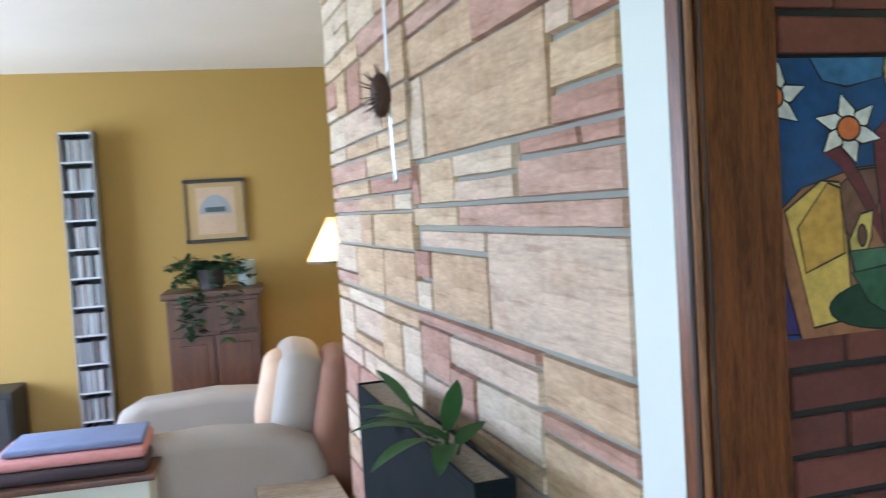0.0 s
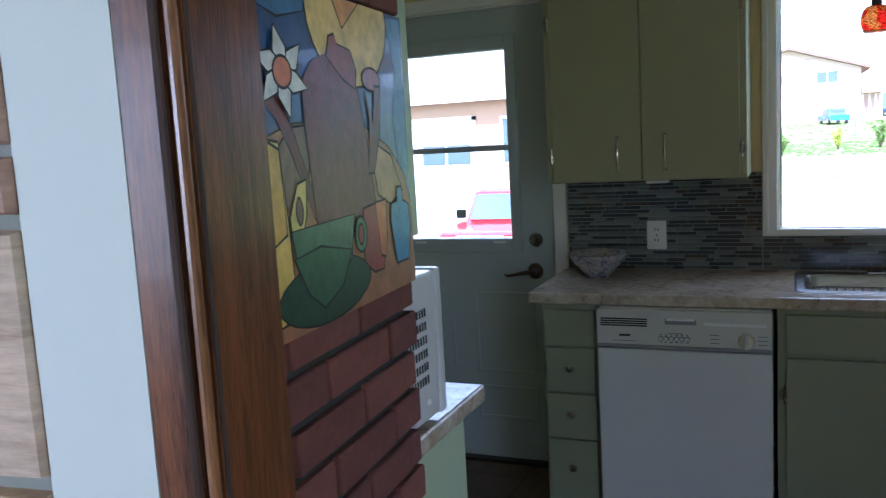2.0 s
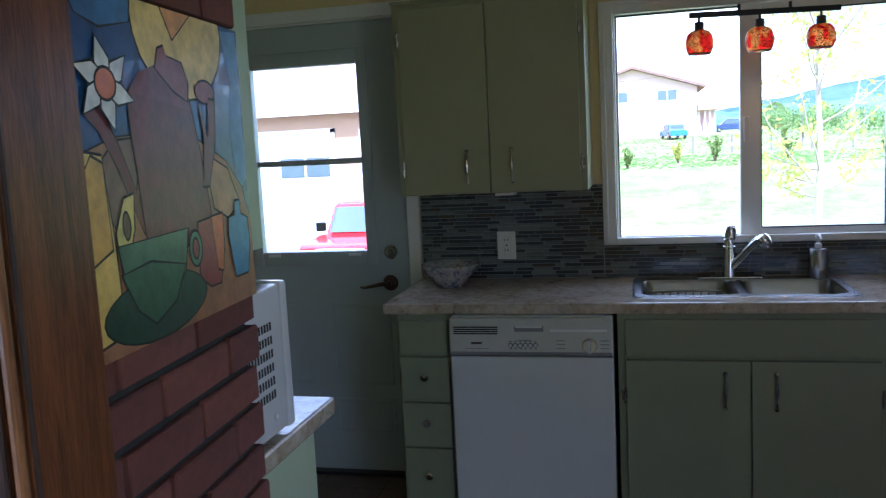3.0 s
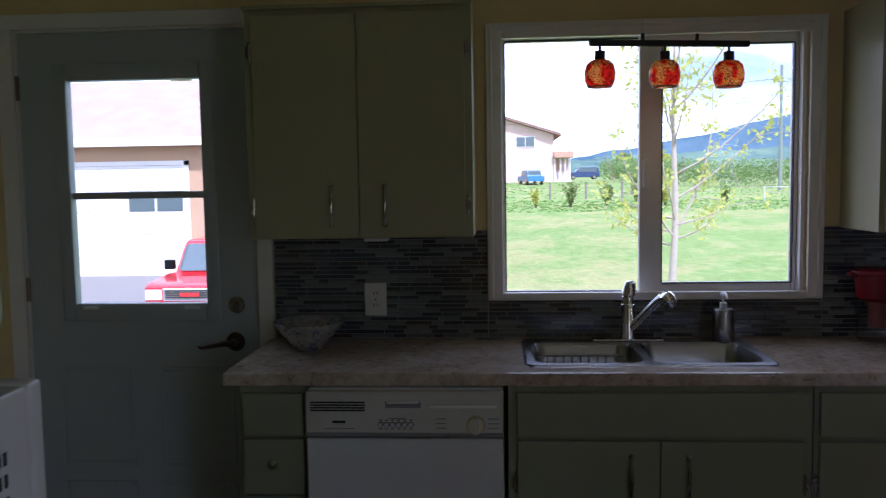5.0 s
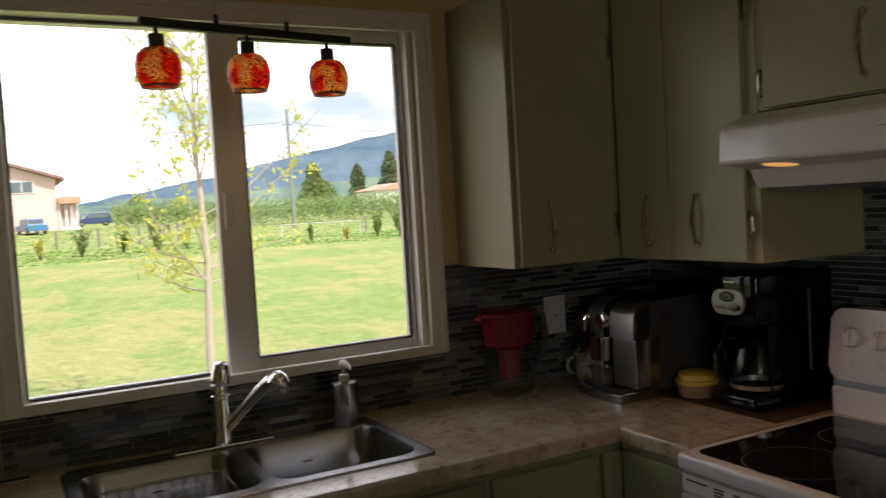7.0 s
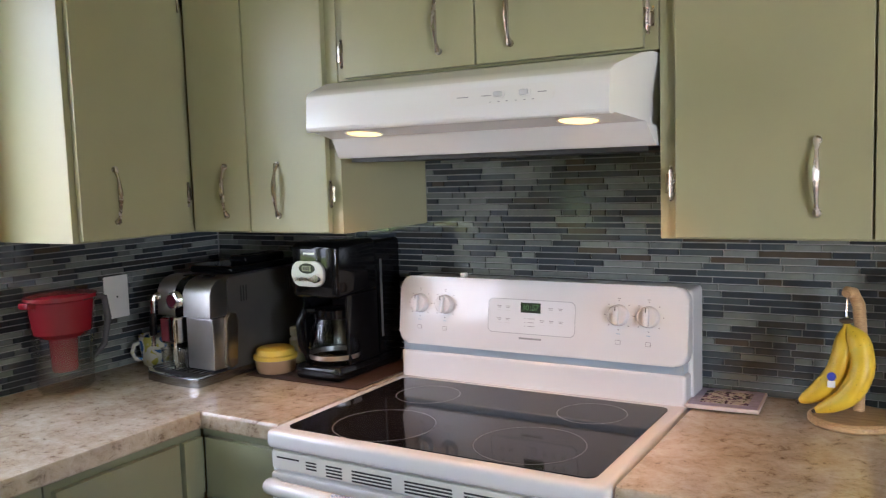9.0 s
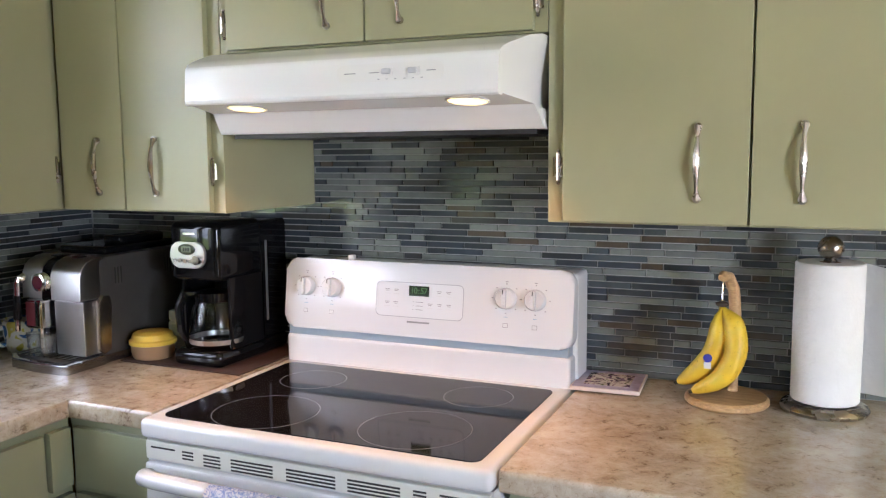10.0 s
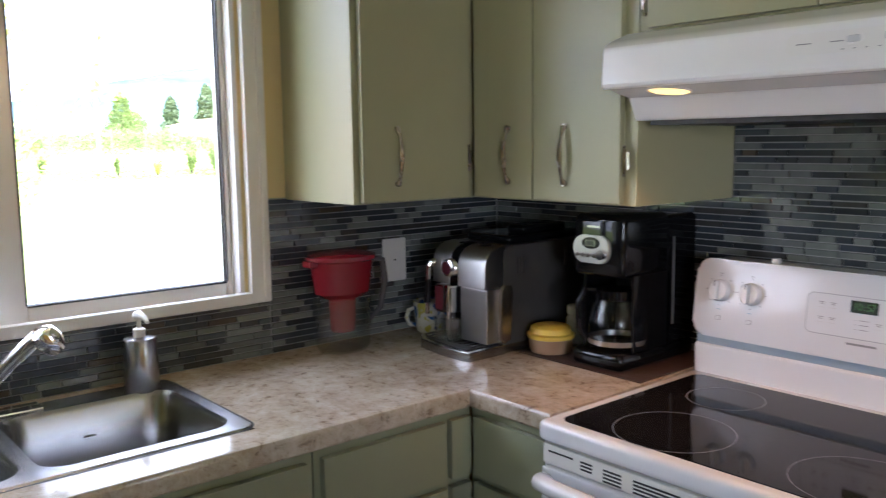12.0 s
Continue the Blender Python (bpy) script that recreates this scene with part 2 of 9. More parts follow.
def laminate_mat():
    """Stone-look laminate: beige and grey clouds with small brown veins and flecks."""
    m, nt, b = node_mat("stone_look_laminate")
    v = coords(nt)
    big, mid, fine = noise_tex(nt, v, 7, 6, 0.65, 0.8), noise_tex(nt, v, 34, 9, 0.75, 0.5), noise_tex(nt, v, 120, 5, 0.7)
    c = ramp(nt, big, [(0.34, (0.20, 0.145, 0.095)), (0.48, (0.41, 0.335, 0.25)), (0.64, (0.60, 0.545, 0.46))])
    c = mixed(nt, 0.55, c, ramp(nt, mid, [(0.33, (0.14, 0.095, 0.06)), (0.45, (0.43, 0.355, 0.265)), (0.7, (0.63, 0.58, 0.50))]))
    veins = ramp(nt, mid, [(0.36, (0.35, 0.26, 0.18)), (0.41, (1, 1, 1))])
    c = mixed(nt, 0.35, c, veins, "MULTIPLY")
    c = mixed(nt, 0.5, c, ramp(nt, fine, [(0.32, (0.45, 0.38, 0.31)), (0.42, (1, 1, 1))]), "MULTIPLY")
    nt.links.new(c, b.inputs["Base Color"])
    b.inputs["Roughness"].default_value = 0.13
    bumped(nt, b, fine, 0.03, 0.001)
    return m


def floor_mat(name, dark, light, size):
    m, nt, b = node_mat(name)
    v = coords(nt)
    a, f = noise_tex(nt, v, 5, 6, 0.6, 0.5), noise_tex(nt, v, 40, 6)
    c = mixed(nt, 0.4, ramp(nt, a, [(0.3, dark), (0.7, light)]), ramp(nt, f, [(0.3, dark), (0.7, light)]))
    br = nt.nodes.new("ShaderNodeTexBrick")
    br.offset, br.inputs["Scale"].default_value = 0.0, 1.0
    br.inputs["Brick Width"].default_value = br.inputs["Row Height"].default_value = size
    br.inputs["Mortar Size"].default_value = 0.004
    br.inputs["Color1"].default_value = br.inputs["Color2"].default_value = (1, 1, 1, 1)
    br.inputs["Mortar"].default_value = (0.45, 0.42, 0.4, 1)
    nt.links.new(v, br.inputs["Vector"])
    nt.links.new(mixed(nt, 1.0, c, br.outputs["Color"], "MULTIPLY"), b.inputs["Base Color"])
    b.inputs["Roughness"].default_value = 0.4
    bumped(nt, b, br.outputs["Color"], 0.2, 0.003)
    return m


def grass_mat():
    m, nt, b = node_mat("lawn")
    v = coords(nt, (0.8, 1, 1))
    a, mid, f = noise_tex(nt, v, 0.30, 8, 0.74, 0.1), noise_tex(nt, v, 2.2, 8, 0.78), noise_tex(nt, v, 20, 6, 0.75)
    c = ramp(nt, a, [(0.40, (0.16, 0.27, 0.065)), (0.49, (0.22, 0.30, 0.09)), (0.58, (0.40, 0.345, 0.165))])
    c = mixed(nt, 0.5, c, ramp(nt, mid, [(0.36, (0.11, 0.20, 0.05)), (0.64, (0.31, 0.35, 0.16))]))
    c = mixed(nt, 0.6, c, ramp(nt, f, [(0.3, (0.5, 0.5, 0.45)), (0.65, (1.15, 1.15, 1.1))]), "MULTIPLY")
    nt.links.new(c, b.inputs["Base Color"])
    b.inputs["Roughness"].default_value = 0.95
    b.inputs["Specular IOR Level"].default_value = 0.1
    bumped(nt, b, f, 0.6, 0.05)
    return m


def leaf_mat(name, dark, light, through=0.25, scale=1.5):
    m, nt, b = node_mat(name)
    rnd = nt.nodes.new("ShaderNodeNewGeometry").outputs["Random Per Island"]
    n = noise_tex(nt, coords(nt), scale, 4)
    c = mixed(nt, 0.5, ramp(nt, rnd, [(0.0, dark), (1.0, light)]), ramp(nt, n, [(0.3, dark), (0.7, light)]))
    nt.links.new(c, b.inputs["Base Color"])
    b.inputs["Roughness"].default_value = 0.55
    tr, mx = nt.nodes.new("ShaderNodeBsdfTranslucent"), nt.nodes.new("ShaderNodeMixShader")
    nt.links.new(c, tr.inputs["Color"])
    mx.inputs[0].default_value = through
    out = nt.nodes["Material Output"]
    nt.links.new(b.outputs[0], mx.inputs[1])
    nt.links.new(tr.outputs[0], mx.inputs[2])
    nt.links.new(mx.outputs[0], out.inputs["Surface"])
    return m


def mosaic_shade_mat():
    """Crackled red, amber and orange glass mosaic, lit from inside by its bulb."""
    m, nt, b = node_mat("amber_red_mosaic_glass")
    v = coords(nt)
    vo = nt.nodes.new("ShaderNodeTexVoronoi")
    vo.inputs["Scale"].default_value = 230
    nt.links.new(v, vo.inputs["Vector"])
    ed = nt.nodes.new("ShaderNodeTexVoronoi")
    ed.feature = "DISTANCE_TO_EDGE"
    ed.inputs["Scale"].default_value = 230
    nt.links.new(v, ed.inputs["Vector"])
    zone = noise_tex(nt, v, 24, 1, 0.45, 0.2)
    c = ramp(nt, zone, [(0.44, (0.52, 0.014, 0.010)), (0.49, (0.62, 0.17, 0.02)), (0.55, (0.56, 0.30, 0.11))])
    c.node.color_ramp.interpolation = "EASE"
    c = mixed(nt, 0.45, c, ramp(nt, vo.outputs["Color"], [(0.2, (0.35, 0.3, 0.3)), (0.8, (1, 1, 1))]), "MULTIPLY")
    c = mixed(nt, 1.0, c, ramp(nt, ed.outputs["Distance"], [(0.06, (0.03, 0.012, 0.008)), (0.17, (1, 1, 1))]), "MULTIPLY")
    nt.links.new(c, b.inputs["Base Color"])
    b.inputs["Roughness"].default_value = 0.15
    tr, mx = nt.nodes.new("ShaderNodeBsdfTranslucent"), nt.nodes.new("ShaderNodeMixShader")
    nt.links.new(c, tr.inputs["Color"])
    mx.inputs[0].default_value = 0.65
    nt.links.new(b.outputs[0], mx.inputs[1])
    nt.links.new(tr.outputs[0], mx.inputs[2])
    nt.links.new(mx.outputs[0], nt.nodes["Material Output"].inputs["Surface"])
    return m


SOFT_STEEL = plain("satin_steel", (0.46, 0.45, 0.435), 0.33, 1.0, vary=0.1, scale=25, bump=0.03)
STEEL, LAMINATE, GRASS, MOSAIC = steel_mat(), laminate_mat(), grass_mat(), mosaic_shade_mat()
TILE_FLOOR = floor_mat("brown_stone_vinyl", (0.055, 0.036, 0.024), (0.16, 0.105, 0.07), 0.30)
WOOD_FLOOR = wood("oak_floor", (0.20, 0.10, 0.04), (0.38, 0.21, 0.09), 0.35, "y", 0.5)
GROUT_DARK = plain("grey_grout", (0.33, 0.33, 0.315), 0.9, vary=0.1, scale=20, bump=0.2)
MORTAR = plain("grey_green_mortar", (0.27, 0.275, 0.24), 0.95, vary=0.12, scale=8, bump=0.5, grain=120)
MORTAR_DARK = plain("dark_mortar", (0.024, 0.023, 0.019), 0.95, vary=0.15, scale=10, bump=0.4, grain=120)
TILE_COLORS = [(0.045, 0.055, 0.064), (0.20, 0.22, 0.20), (0.055, 0.064, 0.070), (0.24, 0.26, 0.235), (0.036, 0.042, 0.046), (0.15, 0.165, 0.155), (0.050, 0.062, 0.076), (0.19, 0.205, 0.19), (0.085, 0.066, 0.046), (0.075, 0.092, 0.10), (0.22, 0.235, 0.215), (0.06, 0.060, 0.056), (0.045, 0.053, 0.06), (0.17, 0.185, 0.175)]
TILE_ONE = piece_mat("glass_and_slate_tile", TILE_COLORS, 0.12, False, 40, 0.16, 0.06, 0.5)
TILE_MANY = piece_mat("glass_and_slate_tiles", TILE_COLORS, 0.12, True, 40, 0.16, 0.06, 0.5)
BRICK = piece_mat("red_brown_brick", [(0.17, 0.052, 0.036), (0.145, 0.045, 0.032), (0.19, 0.06, 0.04), (0.16, 0.05, 0.038)], 0.8, False, 55, 0.22, 0.35)
STONE_COLORS = [(0.58, 0.42, 0.28), (0.44, 0.22, 0.17), (0.62, 0.48, 0.34), (0.55, 0.37, 0.27), (0.40, 0.19, 0.15), (0.64, 0.52, 0.38)]
TAN_STONE = piece_mat("tan_sandstone", [(0.60, 0.45, 0.29), (0.63, 0.49, 0.33), (0.56, 0.41, 0.27)], 0.9, False, 30, 0.27, 0.6, 0.2, (1.0, 4, 1), True)
RED_STONE = piece_mat("red_sandstone", [(0.49, 0.305, 0.235), (0.46, 0.28, 0.215), (0.53, 0.36, 0.285)], 0.9, False, 30, 0.27, 0.6, 0.2, (1.0, 4, 1), True)
PALE_STONE = piece_mat("pale_sandstone", [(0.64, 0.53, 0.40), (0.62, 0.49, 0.38), (0.66, 0.56, 0.43)], 0.9, False, 30, 0.24, 0.6, 0.2, (1.0, 4, 1), True)

# ---- building helpers ----
def bm_new():
    return bmesh.new()


def cube(bm, x0, x1, y0, y1, z0, z1, bevel=0.0, seg=2, m=None):
    vs = bmesh.ops.create_cube(bm, size=1.0)["verts"]
    for v in vs:
        v.co = Vector(((x0 + x1) / 2 + v.co.x * (x1 - x0), (y0 + y1) / 2 + v.co.y * (y1 - y0), (z0 + z1) / 2 + v.co.z * (z1 - z0)))
    if bevel:
        es = list({e for v in vs for e in v.link_edges})
        r = bmesh.ops.bevel(bm, geom=es, offset=bevel, segments=seg, profile=0.5, affect="EDGES")
        vs = list({v for f in r["faces"] for v in f.verts} | {v for v in vs if v.is_valid})
    if m is not None:
        bmesh.ops.transform(bm, matrix=m, verts=vs)
    return bm


def cyl(bm, p, q, r0, r1=None, seg=16):
    p, q = Vector(p), Vector(q)
    d = q - p
    m = Matrix.Translation((p + q) / 2) @ d.to_track_quat("Z", "Y").to_matrix().to_4x4()
    bmesh.ops.create_cone(bm, cap_ends=True, segments=seg, radius1=r0, radius2=r0 if r1 is None else r1, depth=d.length, matrix=m)
    return bm


def lathe(bm, profile, c=(0, 0, 0), seg=28, m=None):
    """A turned body: profile is a list of (radius, height); radius 0 closes it."""
    rings = []
    for r, z in profile:
        if r <= 1e-6:
            rings.append([bm.verts.new((c[0], c[1], c[2] + z))])
        else:
            rings.append([bm.verts.new((c[0] + r * math.cos(2 * math.pi * i / seg), c[1] + r * math.sin(2 * math.pi * i / seg), c[2] + z)) for i in range(seg)])
    for a, b in zip(rings, rings[1:]):
        for i in range(seg):
            j = (i + 1) % seg
            f = [a[i], a[j], b[j], b[i]] if len(a) > 1 and len(b) > 1 else ([a[0], b[j], b[i]] if len(a) == 1 and len(b) > 1 else ([a[i], a[j], b[0]] if len(a) > 1 else None))
            if f:
                bm.faces.new(f)
    if m is not None:
        bmesh.ops.transform(bm, matrix=m, verts=[v for r in rings for v in r])
    return bm


def tube(bm, pts, radius, seg=8, flat=1.0):
    """A rod along points; radius is a number or one number for each point."""
    pts = [Vector(p) for p in pts]
    rs = radius if isinstance(radius, (list, tuple)) else [radius] * len(pts)
    rings, side = [], None
    for i, p in enumerate(pts):
        d = (pts[min(i + 1, len(pts) - 1)] - pts[max(i - 1, 0)]).normalized()
        if side is None:
            side = d.cross(Vector((0, 0, 1)) if abs(d.z) < 0.9 else Vector((1, 0, 0))).normalized()
        side = (side - d * side.dot(d)).normalized()
        up = d.cross(side)
        rings.append([bm.verts.new(p + (side * math.cos(2 * math.pi * k / seg) + up * flat * math.sin(2 * math.pi * k / seg)) * rs[i]) for k in range(seg)])
    for a, b in zip(rings, rings[1:]):
        for k in range(seg):
            bm.faces.new((a[k], a[(k + 1) % seg], b[(k + 1) % seg], b[k]))
    bm.faces.new(list(reversed(rings[0])))
    bm.faces.new(rings[-1])
    return bm


def ball(bm, c, r, s=(1, 1, 1), sub=2):
    bmesh.ops.create_icosphere(bm, subdivisions=sub, radius=r, matrix=Matrix.Translation(c) @ Matrix.Diagonal((*s, 1)))
    return bm


def prism(bm, outline, z0, z1):
    """A flat outline (x, y) drawn up from z0 to z1."""
    a = [bm.verts.new((x, y, z0)) for x, y in outline]
    b = [bm.verts.new((x, y, z1)) for x, y in outline]
    bm.faces.new(list(reversed(a)))
    bm.faces.new(b)
    n = len(a)
    for i in range(n):
        bm.faces.new((a[i], a[(i + 1) % n], b[(i + 1) % n], b[i]))
    return bm


def rounded(w, h, r, n=5):
    """Outline of a rounded rectangle round the origin."""
    pts = []
    for cx, cy, a0 in ((w / 2 - r, h / 2 - r, 0), (-w / 2 + r, h / 2 - r, 90), (-w / 2 + r, -h / 2 + r, 180), (w / 2 - r, -h / 2 + r, 270)):
        pts += [(cx + r * math.cos(radians(a0 + 90 * i / n)), cy + r * math.sin(radians(a0 + 90 * i / n))) for i in range(n + 1)]
    return pts


def mesh_of(name, bm, material, sharp=35.0):
    bmesh.ops.recalc_face_normals(bm, faces=bm.faces[:])
    for f in bm.faces:
        f.smooth = True
    for e in bm.edges:
        if len(e.link_faces) == 2 and e.calc_face_angle(0) > radians(sharp):
            e.smooth = False
    me = bpy.data.meshes.new(name)
    bm.to_mesh(me)
    bm.free()
    me.materials.append(material)
    return me


HOME = {}


def thing(name, where, label, category, group="", kind=""):
    """An empty at the base of a thing, which carries its parts."""
    ob = new(name)
    ob.empty_display_size = 0.05
    ob.matrix_basis = Matrix.Translation(where)
    HOME[ob.name] = Matrix.Translation(where)
    return tagged(ob, label, category, group, kind)


def crisp(ob):
    """Keeps large faces flat beside their rounded edges."""
    w = ob.modifiers.new("weighted", "WEIGHTED_NORMAL")
    w.keep_sharp, w.weight = True, 80
    return ob


def part(name, bm, material, parent, label="", sharp=35.0):
    """One mesh, in world coordinates, under a thing or a part."""
    ob = new(name, mesh_of(name, bm, material, sharp))
    if 6 < len(ob.data.polygons) < 130 and name not in ("bowl", "rim_edge", "jug", "cup", "shade", "carafe"):
        crisp(ob)
    ob.parent = parent
    ob.matrix_parent_inverse = HOME.get(parent.name, Matrix.Identity(4)).inverted()
    if label:
        ob["label"] = label
    return ob


def solo(name, bm, material, label, category, group="", kind="", sharp=35.0):
    return tagged(new(name, mesh_of(name, bm, material, sharp)), label, category, group, kind)


def structure(name, bm, material, label="", sharp=35.0):
    return tagged(new(name, mesh_of(name, bm, material, sharp)), label, kind="structure")


def words(name, text, size, where, rot, material, parent, extrude=0.0003):
    """Lettering in the built-in font, made a mesh."""
    cu = bpy.data.curves.new(name, "FONT")
    cu.body, cu.size, cu.extrude, cu.align_x, cu.align_y = text, size, extrude, "CENTER", "CENTER"
    tmp = bpy.data.objects.new("tmp", cu)
    me = bpy.data.meshes.new_from_object(tmp)
    me.name = name
    bpy.data.objects.remove(tmp)
    me.transform(pose(*where, *rot))
    me.materials.clear()
    me.materials.append(material)
    ob = new(name, me)
    ob.parent = parent
    ob.matrix_parent_inverse = HOME.get(parent.name, Matrix.Identity(4)).inverted()
    return ob

# ---- the setting ----
WX, SY, NY, CEIL = 3.76, -0.565, 3.45, 2.41      # inner faces: sink wall, range wall, nook end, ceiling
WEST, LIVY = -3.2, 6.1


def wall_boxes(name, boxes, material, label):
    bm = bm_new()
    for b in boxes:
        cube(bm, *b)
    return structure(name, bm, material, label)


# door opening y 2.262..3.155, z 0..2.06; window opening y 0.30..1.36, z 1.056..1.998
wall_boxes("wall_east", [(WX, WX + 0.068, SY - 0.2, 0.30, -0.6, CEIL), (WX + 0.068, WX + 0.2, SY - 0.2, 0.235, -0.6, CEIL), (WX, WX + 0.2, 0.30, 1.36, -0.6, 1.056), (WX, WX + 0.2, 0.30, 1.36, 1.998, CEIL),
                         (WX, WX + 0.2, 1.36, 2.262, -0.6, CEIL), (WX, WX + 0.2, 2.262, 3.155, 2.06, CEIL), (WX, WX + 0.2, 2.262, 3.155, -0.6, -0.02),
                         (WX, WX + 0.2, 3.155, NY + 0.2, -0.6, CEIL)], CREAM, "pale yellow painted kitchen wall with a window and a door")
# opening at x -1.7..-0.1 is added, unseen, for the dining daylight
wall_boxes("wall_south", [(WEST - 0.2, -1.7, SY - 0.2, SY, -0.6, CEIL), (-1.7, -0.1, SY - 0.2, SY, -0.6, 0.1), (-1.7, -0.1, SY - 0.2, SY, 2.1, CEIL), (-0.1, WX, SY - 0.2, SY, -0.6, CEIL)], CREAM, "pale yellow painted kitchen wall behind the range")
wall_boxes("wall_nook_north", [(1.345, WX, NY, NY + 0.2, -0.6, CEIL)], CREAM, "pale yellow painted wall beside the back door")
wall_boxes("wall_nook_west", [(1.305, 1.345, 1.93, NY + 0.2, -0.6, CEIL)], CREAM, "pale yellow painted wall behind the microwave")
wall_boxes("wall_living_east", [(1.1, 1.3, 3.86, LIVY, -0.6, CEIL)], OCHRE, "mustard painted living room wall")
wall_boxes("wall_living_north", [(WEST - 0.2, 1.3, LIVY, LIVY + 0.2, -0.6, CEIL)], OCHRE, "mustard painted living room wall")
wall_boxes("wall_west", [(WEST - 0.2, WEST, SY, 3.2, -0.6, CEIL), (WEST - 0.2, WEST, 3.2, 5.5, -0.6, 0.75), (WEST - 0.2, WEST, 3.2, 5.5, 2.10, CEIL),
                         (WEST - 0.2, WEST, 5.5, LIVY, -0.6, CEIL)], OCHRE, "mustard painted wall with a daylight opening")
wall_boxes("ceiling", [(WEST - 0.2, WX + 0.2, SY - 0.2, LIVY + 0.2, CEIL, CEIL + 0.15)], CEILING, "off-white textured ceiling")
# unseen slab, added so that its eaves block high sun
wall_boxes("roof", [(WEST - 0.7, WX + 0.6, SY - 0.7, LIVY + 0.7, CEIL + 0.16, CEIL + 0.3)], BLACK_MATT, "unseen dark roof slab with eaves, added over the house")
wall_boxes("floor_kitchen", [(0.7, WX, SY, 1.79, -0.05, 0), (1.345, WX, 1.79, NY, -0.05, 0)], TILE_FLOOR, "dark brown stone-look vinyl floor")
wall_boxes("floor_living", [(WEST, 0.7, SY, 1.79, -0.05, 0), (WEST, 1.1, 1.79, LIVY, -0.05, 0)], WOOD_FLOOR, "warm brown wood floor")
bm = cube(bm_new(), WEST, 1.1, LIVY - 0.016, LIVY, 0, 0.09, 0.004)
structure("baseboard", bm, DARK_WOOD, "dark wood baseboard along the mustard wall")

# the chimney block: sandstone to the living room, red brick to the kitchen
ST0, ST_A = Vector((0.662, 1.81, 0)), 5.5
BR0, BR_A = Vector((1.33, 1.825, 0)), 4.0
bm = prism(bm_new(), [(0.70, 1.845), (1.30, 1.872), (1.30, 3.86), (0.505, 3.86)], -0.6, CEIL)
structure("chimney_core", bm, MORTAR, "solid mortar core of the chimney")
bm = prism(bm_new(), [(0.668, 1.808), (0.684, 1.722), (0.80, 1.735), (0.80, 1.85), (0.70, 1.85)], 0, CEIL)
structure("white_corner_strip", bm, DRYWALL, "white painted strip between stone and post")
# stained post at the corner; the bead's highlight is put into a lighter wood colour
post = thing("wooden_post", (0.74, 1.72, 0), "red-brown stained wooden corner post between stone and brick", "post", kind="structure")
bm = prism(bm_new(), [(0.696, 1.672), (0.764, 1.679), (0.763, 1.687), (0.812, 1.692), (0.806, 1.79), (0.802, 1.79), (0.80, 1.736), (0.684, 1.7205), (0.689, 1.683), (0.696, 1.683)], 0, CEIL)
part("post_body", bm, POST, post)
part("bead", tube(bm_new(), [(0.6885, 1.6745, 0.002), (0.6885, 1.6745, 1.2), (0.6885, 1.6745, CEIL - 0.002)], 0.0045, 10), POST_HIGHLIGHT, post, "rounded bead with its highlight painted in lighter wood")

# thin dark rods imitate the shade of grooves beside the bead
for dx, dy in ((-0.0045, 0.0105), (0.0125, -0.0005)):
    part("groove", tube(bm_new(), [(0.6885 + dx, 1.6745 + dy, 0.002), (0.6885 + dx, 1.6745 + dy, 1.2), (0.6885 + dx, 1.6745 + dy, CEIL - 0.002)], 0.0035, 8), GROOVE_SHADE, post, "dark rod that stands for a shaded groove beside the bead")

# window: casing, vinyl frame, two sashes, glass
win = thing("window_1", (WX, 0.83, 1.05), "white vinyl sliding window with painted casing", "window", kind="structure")
WY0, WY1, WZ0, WZ1 = 0.237, 1.415, 1.05, 2.036
cw = 0.055
for nm, b in (("casing_side", (WX - 0.022, WX - 0.001, WY0, WY0 + cw, WZ0, WZ1)), ("casing_side", (WX - 0.022, WX - 0.001, WY1 - cw, WY1, WZ0, WZ1)),
              ("casing_top", (WX - 0.022, WX - 0.001, WY0 + cw, WY1 - cw, WZ1 - cw, WZ1)), ("casing_sill", (WX - 0.026, WX - 0.001, WY0 + cw, WY1 - cw, WZ0, WZ0 + 0.028))):
    bm = cube(bm_new(), *b, 0.004)
    part(nm, bm, TRIM, win)
for nm, b in (("inner_bead", (WX - 0.028, WX - 0.018, WY0 + 0.010, WY0 + 0.022, WZ0 + 0.01, WZ1 - 0.01)), ("inner_bead", (WX - 0.028, WX - 0.018, WY1 - 0.022, WY1 - 0.010, WZ0 + 0.01, WZ1 - 0.01)),
              ("inner_bead", (WX - 0.028, WX - 0.018, WY0 + 0.022, WY1 - 0.022, WZ1 - 0.022, WZ1 - 0.010))):
    part(nm, cube(bm_new(), *b, 0.003), TRIM, win)
# jamb liner in the wall's thickness
bm = bm_new()
for b in ((WX, WX + 0.068, 0.30, 0.312, 1.057, 1.997), (WX, WX + 0.16, 1.354, 1.36, 1.057, 1.997), (WX, WX + 0.16, 0.312, 1.354, 1.991, 1.997), (WX, WX + 0.16, 0.312, 1.354, 1.057, 1.063)):
    cube(bm, *b)
part("jamb", bm, VINYL, win)


